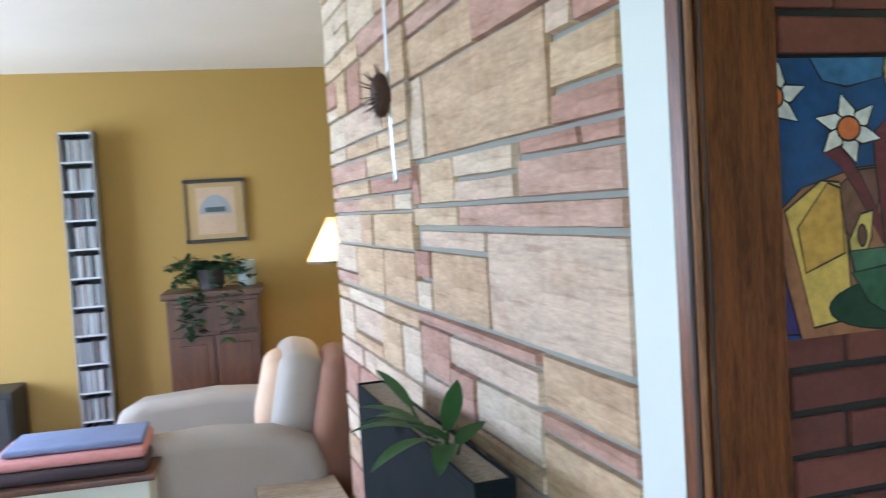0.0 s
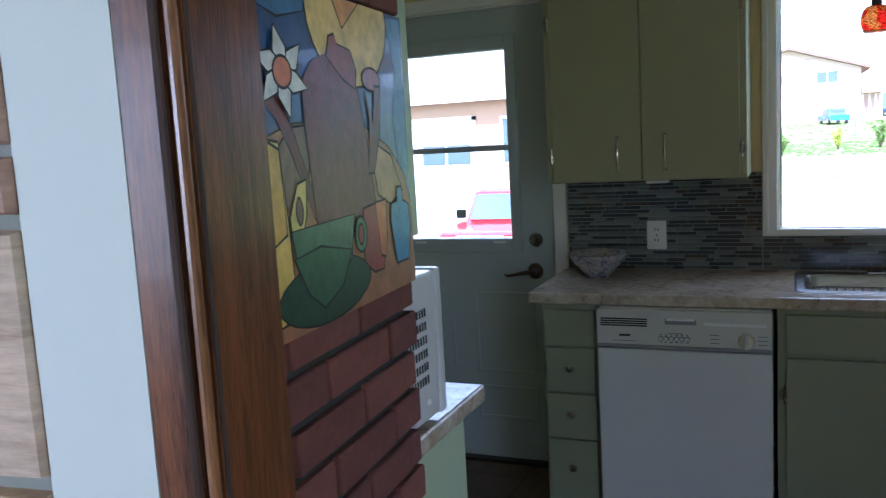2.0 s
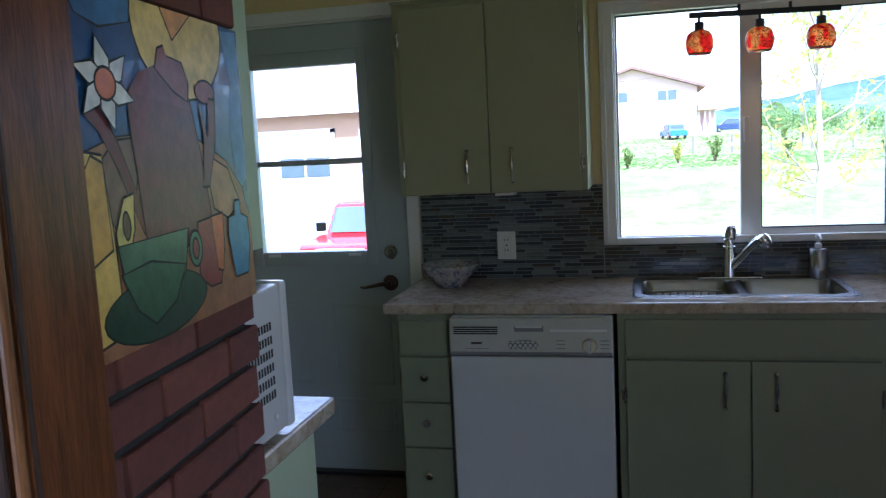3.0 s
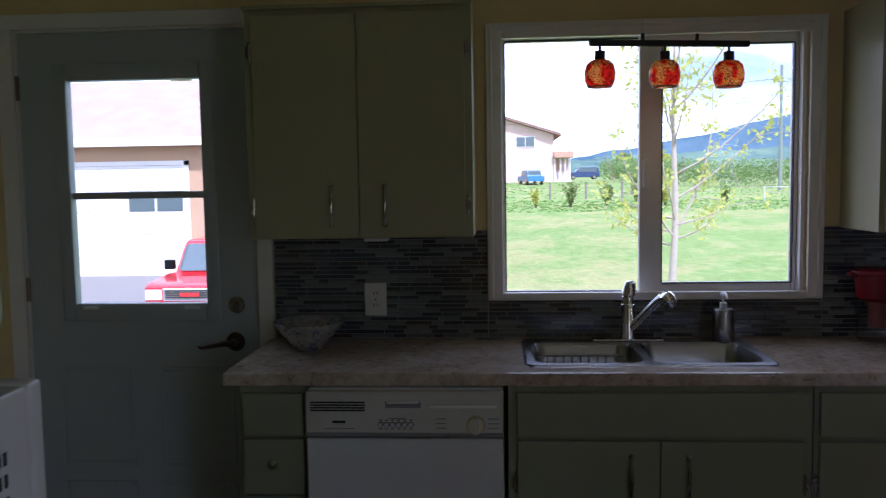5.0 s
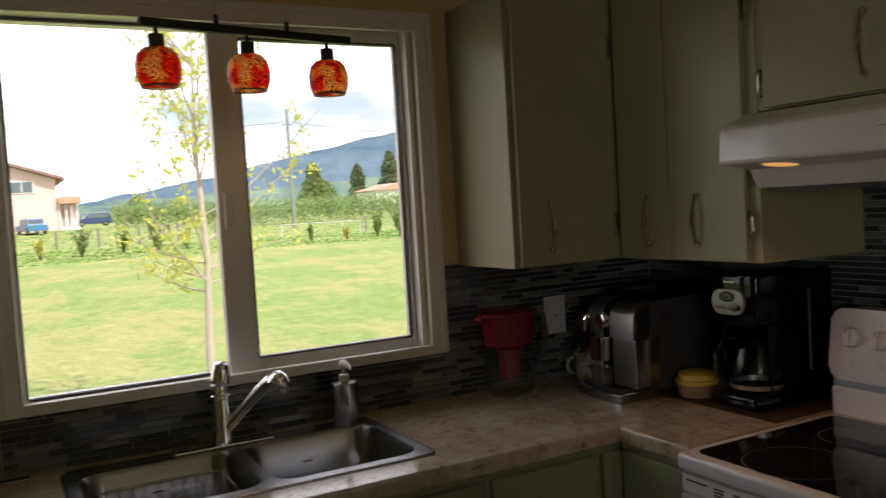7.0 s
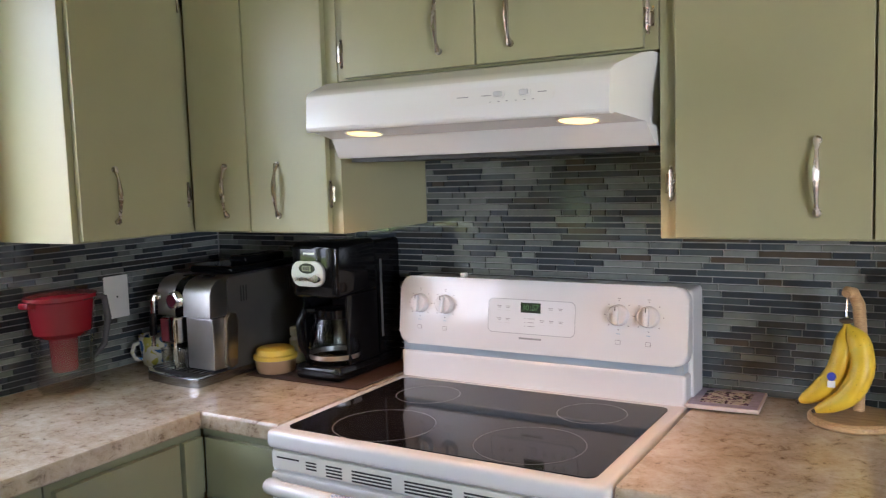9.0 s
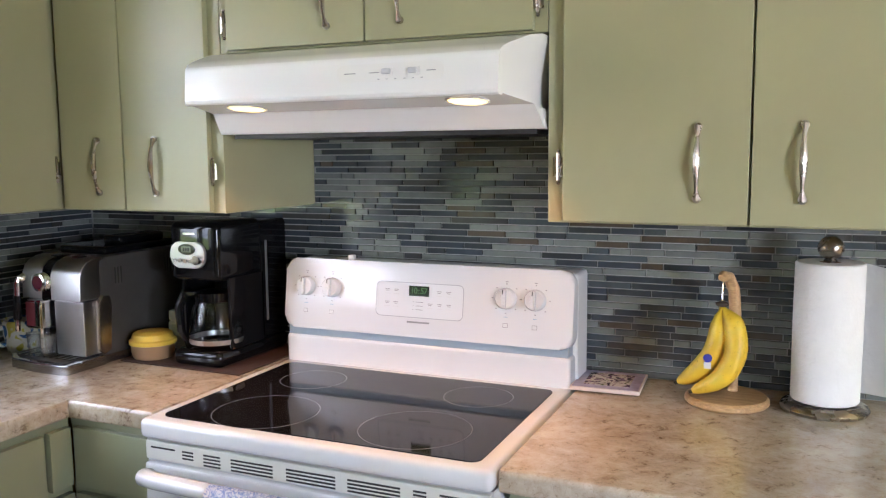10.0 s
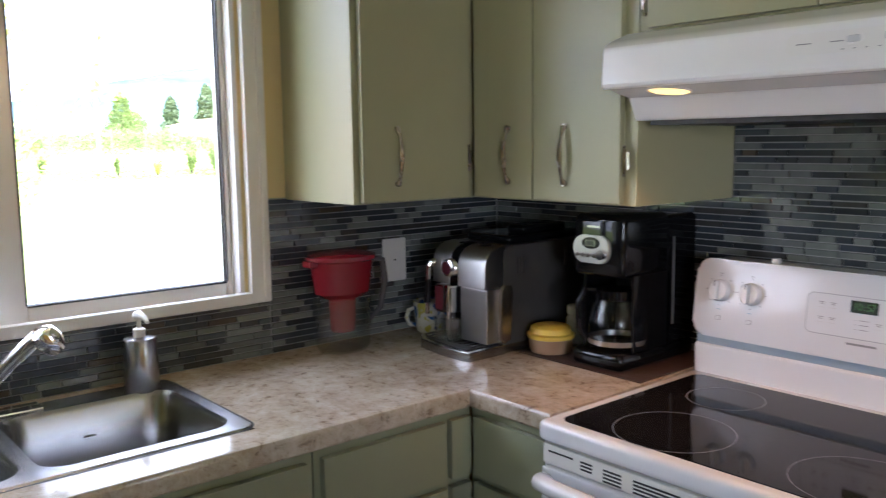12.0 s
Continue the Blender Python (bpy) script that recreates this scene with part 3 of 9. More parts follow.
def sash(y0, y1, z0, z1, x, w, wb, nm, w2=None):
    w2 = w2 or w
    bm = bm_new()
    cube(bm, x, x + 0.035, y0, y0 + w, z0, z1, 0.004)
    cube(bm, x, x + 0.035, y1 - w2, y1, z0, z1, 0.004)
    cube(bm, x + 0.001, x + 0.034, y0 + w, y1 - w2, z0, z0 + wb, 0.004)
    cube(bm, x + 0.001, x + 0.034, y0 + w, y1 - w2, z1 - wb, z1, 0.004)
    s = part(nm, bm, VINYL, win)
    g = bm_new()
    vs = [g.verts.new(p) for p in ((x + 0.017, y0 + w - 0.004, z0 + wb - 0.004), (x + 0.017, y1 - w2 + 0.004, z0 + wb - 0.004), (x + 0.017, y1 - w2 + 0.004, z1 - wb + 0.004), (x + 0.017, y0 + w - 0.004, z1 - wb + 0.004))]
    g.faces.new(vs)
    p = part("pane", g, GLASS, s)
    p.visible_shadow = False
    gk = bm_new()
    t = 0.004
    for b in ((x - 0.001, x + 0.016, y0 + w - t, y0 + w, z0 + wb, z1 - wb), (x - 0.001, x + 0.016, y1 - w2, y1 - w2 + t, z0 + wb, z1 - wb), (x - 0.001, x + 0.016, y0 + w, y1 - w2, z0 + wb - t, z0 + wb), (x - 0.001, x + 0.016, y0 + w, y1 - w2, z1 - wb, z1 - wb + t)):
        cube(gk, *b)
    part("gasket", gk, BLACK_MATT, s, "thin black glazing gasket")
    return s


sash(0.80, 1.354, 1.063, 1.991, WX + 0.080, 0.008, 0.007, "fixed_sash")
slide = sash(0.312, 0.868, 1.064, 1.990, WX + 0.035, 0.018, 0.040, "sliding_sash", 0.082)
bm = cube(bm_new(), WX + 0.020, WX + 0.036, 0.832, 0.856, 1.45, 1.55, 0.006)
part("latch", bm, ENAMEL_MATT, slide, "white sash latch")

# back door: grey slab with a two-pane window, and its casing
door = thing("door_1", (WX + 0.02, 2.7, 0), "closed grey painted back door with a two-pane window", "door", kind="structure")
DY0, DY1, DZ1 = 2.268, 3.149, 2.05
GY0, GY1, GZ0, GZ1 = 2.464, 2.967, 1.044, 1.873
bm = bm_new()
for b in ((DY0, GY0 - 0.035, 0.015, DZ1), (GY1 + 0.035, DY1, 0.015, DZ1), (GY0 - 0.035, GY1 + 0.035, 0.015, GZ0 - 0.05), (GY0 - 0.035, GY1 + 0.035, GZ1 + 0.05, DZ1)):
    cube(bm, WX + 0.012, WX + 0.055, b[0], b[1], b[2], b[3])
slab = part("door_slab", bm, DOOR_GREY, door)
fr = bm_new()
for b in ((GY0 - 0.05, GY0, GZ0 - 0.065, GZ1 + 0.065), (GY1, GY1 + 0.05, GZ0 - 0.065, GZ1 + 0.065), (GY0, GY1, GZ0 - 0.065, GZ0), (GY0, GY1, GZ1, GZ1 + 0.065)):
    cube(fr, WX + 0.003, WX + 0.050, b[0], b[1], b[2], b[3], 0.006)
part("window_frame", fr, DOOR_GREY, slab, "raised frame round the door window")
part("meeting_rail", cube(bm_new(), WX + 0.012, WX + 0.05, GY0, GY1, 1.436, 1.462, 0.004), DOOR_GREY, slab)
for z0, z1 in ((GZ0, 1.437), (1.461, GZ1)):
    g = bm_new()
    g.faces.new([g.verts.new(p) for p in ((WX + 0.032, GY0, z0), (WX + 0.032, GY1, z0), (WX + 0.032, GY1, z1), (WX + 0.032, GY0, z1))])
    part("pane", g, GLASS, slab).visible_shadow = False
for y in (2.52, 2.91):
    part("sash_clip", cube(bm_new(), WX - 0.002, WX + 0.01, y - 0.03, y + 0.03, GZ0 - 0.022, GZ0 - 0.010, 0.003), ENAMEL_MATT, slab, "small white sash clip")
for y0, y1 in ((2.37, 2.66), (2.76, 3.05)):
    for z0, z1 in ((0.20, 0.36), (0.42, 0.80)):
        bm = bm_new()
        for b in ((y0, y0 + 0.018, z0, z1), (y1 - 0.018, y1, z0, z1), (y0 + 0.018, y1 - 0.018, z0, z0 + 0.018), (y0 + 0.018, y1 - 0.018, z1 - 0.018, z1)):
            cube(bm, WX + 0.006, WX + 0.014, b[0], b[1], b[2], b[3], 0.004)
        part("panel_moulding", bm, DOOR_GREY, slab)
lever = part("door_handle", lathe(bm_new(), [(0, 0), (0.033, 0), (0.036, 0.005), (0.030, 0.012), (0.014, 0.016), (0.012, 0.05), (0, 0.052)], m=Matrix.Translation((WX + 0.012, 2.361, 0.897)) @ Matrix.Rotation(radians(-90), 4, "Y")), BRONZE, slab, "dark bronze door lever")
part("lever", tube(bm_new(), [(WX - 0.036, 2.361, 0.897), (WX - 0.040, 2.39, 0.898), (WX - 0.040, 2.43, 0.890), (WX - 0.040, 2.475, 0.882), (WX - 0.036, 2.49, 0.886)], [0.011, 0.010, 0.008, 0.006, 0.004], 10), BRONZE, lever)
part("deadbolt", lathe(bm_new(), [(0, 0), (0.030, 0), (0.032, 0.006), (0.024, 0.014), (0.012, 0.016), (0.010, 0.026), (0, 0.027)], m=Matrix.Translation((WX + 0.012, 2.352, 1.036)) @ Matrix.Rotation(radians(-90), 4, "Y")), NICKEL, slab, "round deadbolt rose")
for z in (0.25, 1.1, 1.85):
    part("hinge", cyl(bm_new(), (WX + 0.004, 3.152, z - 0.045), (WX + 0.004, 3.152, z + 0.045), 0.008, seg=10), BRONZE, door)
for nm, b in (("casing_side", (WX - 0.016, WX - 0.001, 2.206, 2.262, 0, 2.06)), ("casing_side", (WX - 0.016, WX - 0.001, 3.155, 3.215, 0, 2.06)), ("casing_head", (WX - 0.018, WX - 0.001, 2.206, 3.215, 2.06, 2.115))):
    part(nm, cube(bm_new(), *b, 0.004), TRIM, door, "white painted door casing")
bm = bm_new()
for b in ((WX, WX + 0.19, 2.262, 2.267, 0, 2.06), (WX, WX + 0.19, 3.150, 3.155, 0, 2.06), (WX, WX + 0.19, 2.262, 3.155, 2.052, 2.06)):
    cube(bm, *b)
part("jamb", bm, TRIM, door)
part("threshold", cube(bm_new(), WX - 0.03, WX + 0.19, 2.268, 3.149, -0.02, 0.014, 0.005), BLACK_MATT, door, "dark door threshold")

# ---- kitchen: worktops and cabinets ----
CT, CB = 0.912, 0.872          # worktop's top and underside
FX, FY = 3.205, 0.055          # faces of the base cabinets
UX, UY = 3.455, -0.187         # faces of the wall cabinets
UZ0, UZ1 = 1.30, 2.045


def pull_at(parent, x, y, z, out, length=0.125):
    """A bowed nickel pull with flared feet; out is the direction it stands off."""
    o = Vector(out)
    c = Vector((x, y, z))
    n = 16
    pts = [c + Vector((0, 0, length * (i / n - 0.5))) + o * (0.004 + 0.014 * math.sin(math.pi * i / n) ** 0.7) for i in range(n + 1)]
    rad = [max(0.0074 - 0.0036 * min(i, n - i) / 1.5, 0.0031 + 0.0032 * math.sin(math.pi * i / n) ** 3) for i in range(n + 1)]
    h = part("handle", tube(bm_new(), pts, rad, 8), NICKEL, parent, "bowed brushed nickel pull")
    for s in (-1, 1):
        p = c + Vector((0, 0, s * length * 0.5))
        part("foot", cyl(bm_new(), p, p + o * 0.007, 0.0078, 0.0070, 10), NICKEL, h)


def knob_at(parent, x, y, z, out):
    o = Vector(out)
    q = o.to_track_quat("Z", "Y").to_matrix().to_4x4()
    part("knob", lathe(bm_new(), [(0, 0), (0.007, 0), (0.006, 0.010), (0.014, 0.016), (0.015, 0.021), (0.010, 0.026), (0, 0.027)], seg=16, m=Matrix.Translation((x, y, z)) @ q), NICKEL, parent, "round nickel knob")


def hinge_at(parent, x, y, z, out, along):
    """A surface hinge: two small leaves, a pin with turned ends and its screws."""
    o, a, c = Vector(out), Vector(along), Vector((x, y, z))
    bm = bm_new()
    up = Vector((0, 0, 1))
    tube(bm, [c + o * 0.004 + up * h for h in (-0.033, -0.030, -0.027, -0.025, 0.025, 0.027, 0.030, 0.033)], [0.0015, 0.0042, 0.0026, 0.0044, 0.0044, 0.0026, 0.0042, 0.0015], 8)
    for s in (-1, 1):
        p = c + a * (s * 0.0065)
        lo, hi = p - a * 0.0045 - up * 0.018, p + a * 0.0045 + o * 0.003 + up * 0.018
        cube(bm, min(lo.x, hi.x), max(lo.x, hi.x), min(lo.y, hi.y), max(lo.y, hi.y), lo.z, hi.z)
        for h in (-0.010, 0.010):
            cyl(bm, p + o * 0.002 + up * h, p + o * 0.0042 + up * h, 0.0022, 0.0016, 8)
    part("hinge", bm, NICKEL, parent, "small exposed nickel hinge")


# backing boards under the tiles
boards = bm_new()
for b in ((WX - 0.005, WX + 0.001, SY, WY0 - 0.001, CT, UZ0 + 0.005), (WX - 0.005, WX + 0.001, WY0 - 0.001, WY1 + 0.001, CT, WZ0 - 0.001), (WX - 0.005, WX + 0.001, WY1 + 0.001, 2.203, CT, UZ0 + 0.005)):
    cube(boards, *b)
SPLASH_E = structure("backsplash_sink_wall", boards, GROUT_DARK, "dark glass and slate mosaic backsplash on the sink wall")
boards = bm_new()
for b in ((1.2, 2.2, SY - 0.001, SY + 0.005, CT, UZ0 + 0.005), (2.2, 2.955, SY - 0.001, SY + 0.005, 0.7, 1.64), (2.955, WX - 0.006, SY - 0.001, SY + 0.005, CT, UZ0 + 0.005)):
    cube(boards, *b)
SPLASH_S = structure("backsplash_range_wall", boards, GROUT_DARK, "grey glass and slate mosaic backsplash behind the range")

# worktops
def worktop(name, boxes, label):
    b0 = boxes[0]
    t = thing(name, ((b0[0] + b0[1]) / 2, (b0[2] + b0[3]) / 2, b0[4]), label, "worktop")
    for b in boxes:
        if len(b) > 6:
            part("edged_slab", cube(bm_new(), b[0], b[1], b[2], b[3], b[4], b[5], b[6], 3), LAMINATE, t)
        else:
            part("slab", cube(bm_new(), *b), LAMINATE, t)
    return t


SX0, SX1, SKY0, SKY1 = 3.275, 3.715, 0.528, 1.298      # sink's outer rim
EDGE = [(0.085, CB), (0.085, CT), (0.008, CT), (0.0035, CT - 0.0015), (0.001, CT - 0.005), (0, CT - 0.010), (0, CB + 0.006), (0.004, CB)]
wt = worktop("worktop", [(3.272, 3.70, SKY1 - 0.012, 2.216, CB, CT), (3.272, 3.70, 0.0752, SKY0 + 0.012, CB, CT), (3.70, WX - 0.006, 0.0752, 2.216, CB, CT),
                         (2.957, WX - 0.006, SY + 0.006, -0.0098, CB, CT), (3.187, WX - 0.006, -0.0098, 0.0752, CB, CT)], "long stone-look laminate worktop with a rounded edge, round the sink")
bm = prism(bm_new(), EDGE, 0.0752, 2.216)
bmesh.ops.transform(bm, matrix=Matrix(((1, 0, 0, 3.187), (0, 0, 1, 0), (0, 1, 0, 0), (0, 0, 0, 1))), verts=bm.verts[:])
part("front_edge", bm, LAMINATE, wt)
bm = prism(bm_new(), EDGE, 2.957, 3.187)
bmesh.ops.transform(bm, matrix=Matrix(((0, 0, 1, 0), (-1, 0, 0, 0.0752), (0, 1, 0, 0), (0, 0, 0, 1))), verts=bm.verts[:])
part("front_edge", bm, LAMINATE, wt)
wt = worktop("worktop", [(1.2, 2.197, SY + 0.006, 0.013, CB, CT)], "stone-look laminate worktop to the side of the range")
bm = prism(bm_new(), EDGE, 1.2, 2.197)
bmesh.ops.transform(bm, matrix=Matrix(((0, 0, 1, 0), (-1, 0, 0, 0.098), (0, 1, 0, 0), (0, 0, 0, 1))), verts=bm.verts[:])
bmesh.ops.recalc_face_normals(bm, faces=bm.faces[:])
part("front_edge", bm, LAMINATE, wt)
worktop("worktop", [(1.347, 1.905, 1.926, NY - 0.002, 0.918, 0.958, 0.007)], "stone-look laminate worktop under the microwave")


def front(parent, axis, face, a0, a1, z0, z1, name="door", thick=0.018, gap=0.0010, bevel=0.0022, material=None):
    """A door or drawer front on a cabinet face; axis x means that it faces -x, y that it faces +y."""
    if axis == "x":
        b = (face - thick, face - 0.001, a0 + gap, a1 - gap, z0, z1)
    elif axis == "y":
        b = (a0 + gap, a1 - gap, face + 0.001, face + thick, z0, z1)
    else:
        b = (face + 0.001, face + thick, a0 + gap, a1 - gap, z0, z1)
    # fronts below the worktop take the sage with shade in its colour
    return part(name, cube(bm_new(), *b, bevel), material or (SHADED_SAGE if z1 < CT else SAGE), parent)


def base_unit(label, axis, lo, hi, toe=True, material=None, sink=False):
    """Carcass of a base cabinet. lo..hi along the wall."""
    mt = material or SHADED_SAGE
    if axis == "x":
        t = thing("base_cabinet", ((FX + WX) / 2, (lo + hi) / 2, 0), label, "cabinet")
        if sink:      # open above, for the bowls
            bm = cube(bm_new(), FX, WX - 0.008, lo, hi, 0.10, 0.66)
            part("top_rail", cube(bm_new(), FX, FX + 0.02, lo, hi, 0.66, CB - 0.001), mt, t)
            for a in (lo, hi - 0.018):
                part("side_panel", cube(bm_new(), FX + 0.02, WX - 0.008, a, a + 0.018, 0.66, CB - 0.001), mt, t)
        else:
            bm = cube(bm_new(), FX, WX - 0.008, lo, hi, 0.10, CB - 0.001)
        tk = cube(bm_new(), FX + 0.06, WX - 0.01, lo + 0.002, hi - 0.002, 0.0, 0.10)
    else:
        t = thing("base_cabinet", ((lo + hi) / 2, (SY + FY) / 2, 0), label, "cabinet")
        bm = cube(bm_new(), lo, hi, SY + 0.008, FY, 0.10, CB - 0.001)
        tk = cube(bm_new(), lo + 0.002, hi - 0.002, SY + 0.01, FY - 0.06, 0.0, 0.10)
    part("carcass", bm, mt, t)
    part("toe_kick", tk, BLACK_MATT, t)
    return t


# drawers by the door
c = base_unit("narrow sage green base cabinet with four drawers", "x", 1.960, 2.172)
for i, (z0, z1) in enumerate(((0.720, 0.850), (0.540, 0.708), (0.362, 0.530), (0.125, 0.352))):
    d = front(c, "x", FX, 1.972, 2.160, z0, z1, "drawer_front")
    if i:
        knob_at(d, FX - 0.018, 2.066, (z0 + z1) / 2 + 0.01, (-1, 0, 0))
# sink cabinet
c = base_unit("sage green sink cabinet with two doors and a false drawer panel", "x", 0.462, 1.352, sink=True)
front(c, "x", FX, 0.478, 1.326, 0.722, 0.852, "false_front")
d = front(c, "x", FX, 0.905, 1.326, 0.125, 0.705)
pull_at(d, FX - 0.018, 0.990, 0.598, (-1, 0, 0))
hinge_at(c, FX - 0.006, 1.331, 0.575, (-1, 0, 0), (0, 1, 0))
d = front(c, "x", FX, 0.490, 0.903, 0.125, 0.705)
pull_at(d, FX - 0.018, 0.822, 0.598, (-1, 0, 0))
hinge_at(c, FX - 0.006, 0.484, 0.575, (-1, 0, 0), (0, 1, 0))
# drawer unit at the corner
c = base_unit("sage green corner base cabinet with drawer and door", "x", 0.062, 0.458)
front(c, "x", FX, 0.140, 0.446, 0.722, 0.852, "drawer_front")
d = front(c, "x", FX, 0.140, 0.446, 0.125, 0.705)
pull_at(d, FX - 0.018, 0.185, 0.598, (-1, 0, 0))
hinge_at(c, FX - 0.006, 0.452, 0.575, (-1, 0, 0), (0, 1, 0))
front(c, "x", FX, 0.070, 0.128, 0.722, 0.852, "filler_panel")
d = front(c, "x", FX, 0.070, 0.128, 0.125, 0.705, "filler_panel")
knob_at(d, FX - 0.018, 0.105, 0.66, (-1, 0, 0))
c = base_unit("sage green base cabinet between corner and range", "y", 2.962, 3.203)
front(c, "y", FY, 2.972, 3.182, 0.722, 0.852, "drawer_front")
front(c, "y", FY, 2.972, 3.182, 0.125, 0.705)
c = base_unit("sage green base cabinet to the side of the range", "y", 1.50, 2.192)
front(c, "y", FY, 1.86, 2.165, 0.700, 0.845, "drawer_front")
front(c, "y", FY, 1.52, 1.85, 0.700, 0.845, "drawer_front")
front(c, "y", FY, 1.86, 2.165, 0.125, 0.685)
front(c, "y", FY, 1.52, 1.85, 0.125, 0.685)
# the unit under the microwave
t = thing("base_cabinet", (1.62, 2.6, 0), "pale sage green base cabinet under the microwave", "cabinet")
part("carcass", cube(bm_new(), 1.35, 1.845, 1.956, NY - 0.004, 0.10, 0.917, 0.002), PALE_SAGE, t)
part("toe_kick", cube(bm_new(), 1.35, 1.79, 1.96, NY - 0.006, 0.0, 0.10), BLACK_MATT, t)
for a0, a1 in ((1.97, 2.45), (2.46, 2.92), (2.93, 3.42)):
    d = part("door", cube(bm_new(), 1.846, 1.864, a0, a1, 0.125, 0.88, 0.003), PALE_SAGE, t)
    knob_at(d, 1.864, a1 - 0.05, 0.75, (1, 0, 0))


def wall_unit(label, axis, lo, hi, z0=UZ0, z1=UZ1):
    if axis == "x":
        t = thing("wall_cabinet", ((UX + WX) / 2, (lo + hi) / 2, z0), label, "cabinet")
        bm = cube(bm_new(), UX, WX - 0.001, lo, hi, z0, z1, 0.002)
    else:
        t = thing("wall_cabinet", ((lo + hi) / 2, (SY + UY) / 2, z0), label, "cabinet")
        bm = cube(bm_new(), lo, hi, SY + 0.001, UY, z0, z1, 0.002)
    part("carcass", bm, SAGE, t)
    return t


HZ = 1.407
c = wall_unit("sage green wall cabinet with two doors by the back door", "x", 1.456, 2.197)
part("cornice", cube(bm_new(), UX - 0.018, WX - 0.001, 1.454, 2.199, UZ1 - 0.001, UZ1 + 0.012, 0.002), SAGE, c)
for a0, a1, hy, gy in ((1.829, 2.172, 1.917, 2.178), (1.480, 1.827, 1.742, 1.474)):
    d = front(c, "x", UX, a0, a1, UZ0 + 0.004, UZ1 - 0.02)
    pull_at(d, UX - 0.018, hy, HZ, (-1, 0, 0))
    for z in (1.405, 1.91):
        hinge_at(c, UX - 0.006, gy, z, (-1, 0, 0), (0, 1, 0))
c = wall_unit("sage green wall cabinet in the corner beside the window", "x", -0.205, 0.179)
d = front(c, "x", UX, -0.155, 0.165, UZ0 + 0.004, UZ1 - 0.02)
pull_at(d, UX - 0.018, 0.068, HZ, (-1, 0, 0))
for z in (1.40, 1.90):
    hinge_at(c, UX - 0.010, -0.160, z, (-1, 0, 0), (0, 1, 0))
c = wall_unit("sage green wall cabinet with two doors beside the hood", "y", 2.955, 3.4545)
for a0, a1, hx in ((3.236, 3.434, 3.312), (2.985, 3.234, 3.137)):
    d = front(c, "y", UY, a0, a1, UZ0 + 0.004, UZ1 - 0.02)
    pull_at(d, hx, UY + 0.018, HZ, (0, 1, 0))
for z in (1.395, 1.90):
    hinge_at(c, 2.978, UY + 0.010, z, (0, 1, 0), (1, 0, 0))
c = wall_unit("short sage green wall cabinet above the hood", "y", 2.2015, 2.9535, 1.655)
for a0, a1, hx, gx in ((2.582, 2.925, 2.668, 2.931), (2.225, 2.580, 2.499, 2.217)):
    d = front(c, "y", UY, a0, a1, 1.659, UZ1 - 0.02)
    pull_at(d, hx, UY + 0.018, 1.757, (0, 1, 0))
    for z in (1.715, 1.96):
        hinge_at(c, gx, UY + 0.010, z, (0, 1, 0), (1, 0, 0))
c = wall_unit("sage green wall cabinet with two doors above the bananas", "y", 1.48, 2.200)
for a0, a1, hx in ((1.839, 2.168, 1.925), (1.50, 1.837, 1.755)):
    d = front(c, "y", UY, a0, a1, UZ0 + 0.004, UZ1 - 0.02)
    pull_at(d, hx, UY + 0.018, 1.412, (0, 1, 0))
for z in (1.405, 1.91):
    hinge_at(c, 2.176, UY + 0.010, z, (0, 1, 0), (1, 0, 0))
t = thing("wall_cabinet", (1.5, 2.4, 1.32), "pale sage green wall cabinet above the microwave", "cabinet")
part("carcass", cube(bm_new(), 1.347, 1.661, 1.952, 3.2, 1.32, UZ1, 0.002), PALE_SAGE, t)
for a0, a1 in ((1.96, 2.36), (2.365, 2.77), (2.775, 3.19)):
    part("door", cube(bm_new(), 1.662, 1.679, a0, a1, 1.325, UZ1 - 0.02, 0.003), PALE_SAGE, t)
part("under_light", cube(bm_new(), 3.47, 3.52, 1.74, 1.82, UZ0 - 0.012, UZ0 - 0.001, 0.003), ENAMEL_MATT, bpy.data.objects["wall_cabinet"], "white puck under the cabinet")

# ---- dishwasher ----
dw = thing("dishwasher", (3.45, 1.66, 0), "white built-in dishwasher with a dial and push buttons", "dishwasher")
DX, Y0, Y1 = 3.150, 1.366, 1.955
part("body", cube(bm_new(), DX + 0.03, WX - 0.02, Y0 + 0.004, Y1 - 0.004, 0.10, 0.868), ENAMEL_MATT, dw)
part("toe_panel", cube(bm_new(), DX + 0.08, DX + 0.2, Y0 + 0.004, Y1 - 0.004, 0.0, 0.10), BLACK_MATT, dw)
part("door_panel", cube(bm_new(), DX, DX + 0.029, Y0, Y1, 0.115, 0.724, 0.006), ENAMEL, dw)
cp = part("control_panel", cube(bm_new(), DX - 0.006, DX + 0.029, Y0, Y1, 0.730, 0.866, 0.006), plain("cream_plastic", (0.56, 0.55, 0.50), 0.4, vary=0.05), dw, "cream control panel")
part("panel_trim", cube(bm_new(), DX - 0.0085, DX - 0.004, Y0 + 0.003, Y1 - 0.003, 0.733, 0.743, 0.002), GREY_PRINT, cp, "grey trim strip")
px = DX - 0.007
for i in range(4):
    part("vent_slot", cube(bm_new(), px - 0.001, px + 0.004, 1.776, 1.940, 0.808 + i * 0.008, 0.8125 + i * 0.008), DARK_SLOT, cp)
part("latch_recess", cube(bm_new(), px - 0.001, px + 0.003, 1.610, 1.715, 0.818, 0.838, 0.001), GREY_PRINT, cp, "grey latch recess")
part("latch", cube(bm_new(), px - 0.006, px + 0.002, 1.615, 1.710, 0.832, 0.839, 0.002), ENAMEL_MATT, cp)
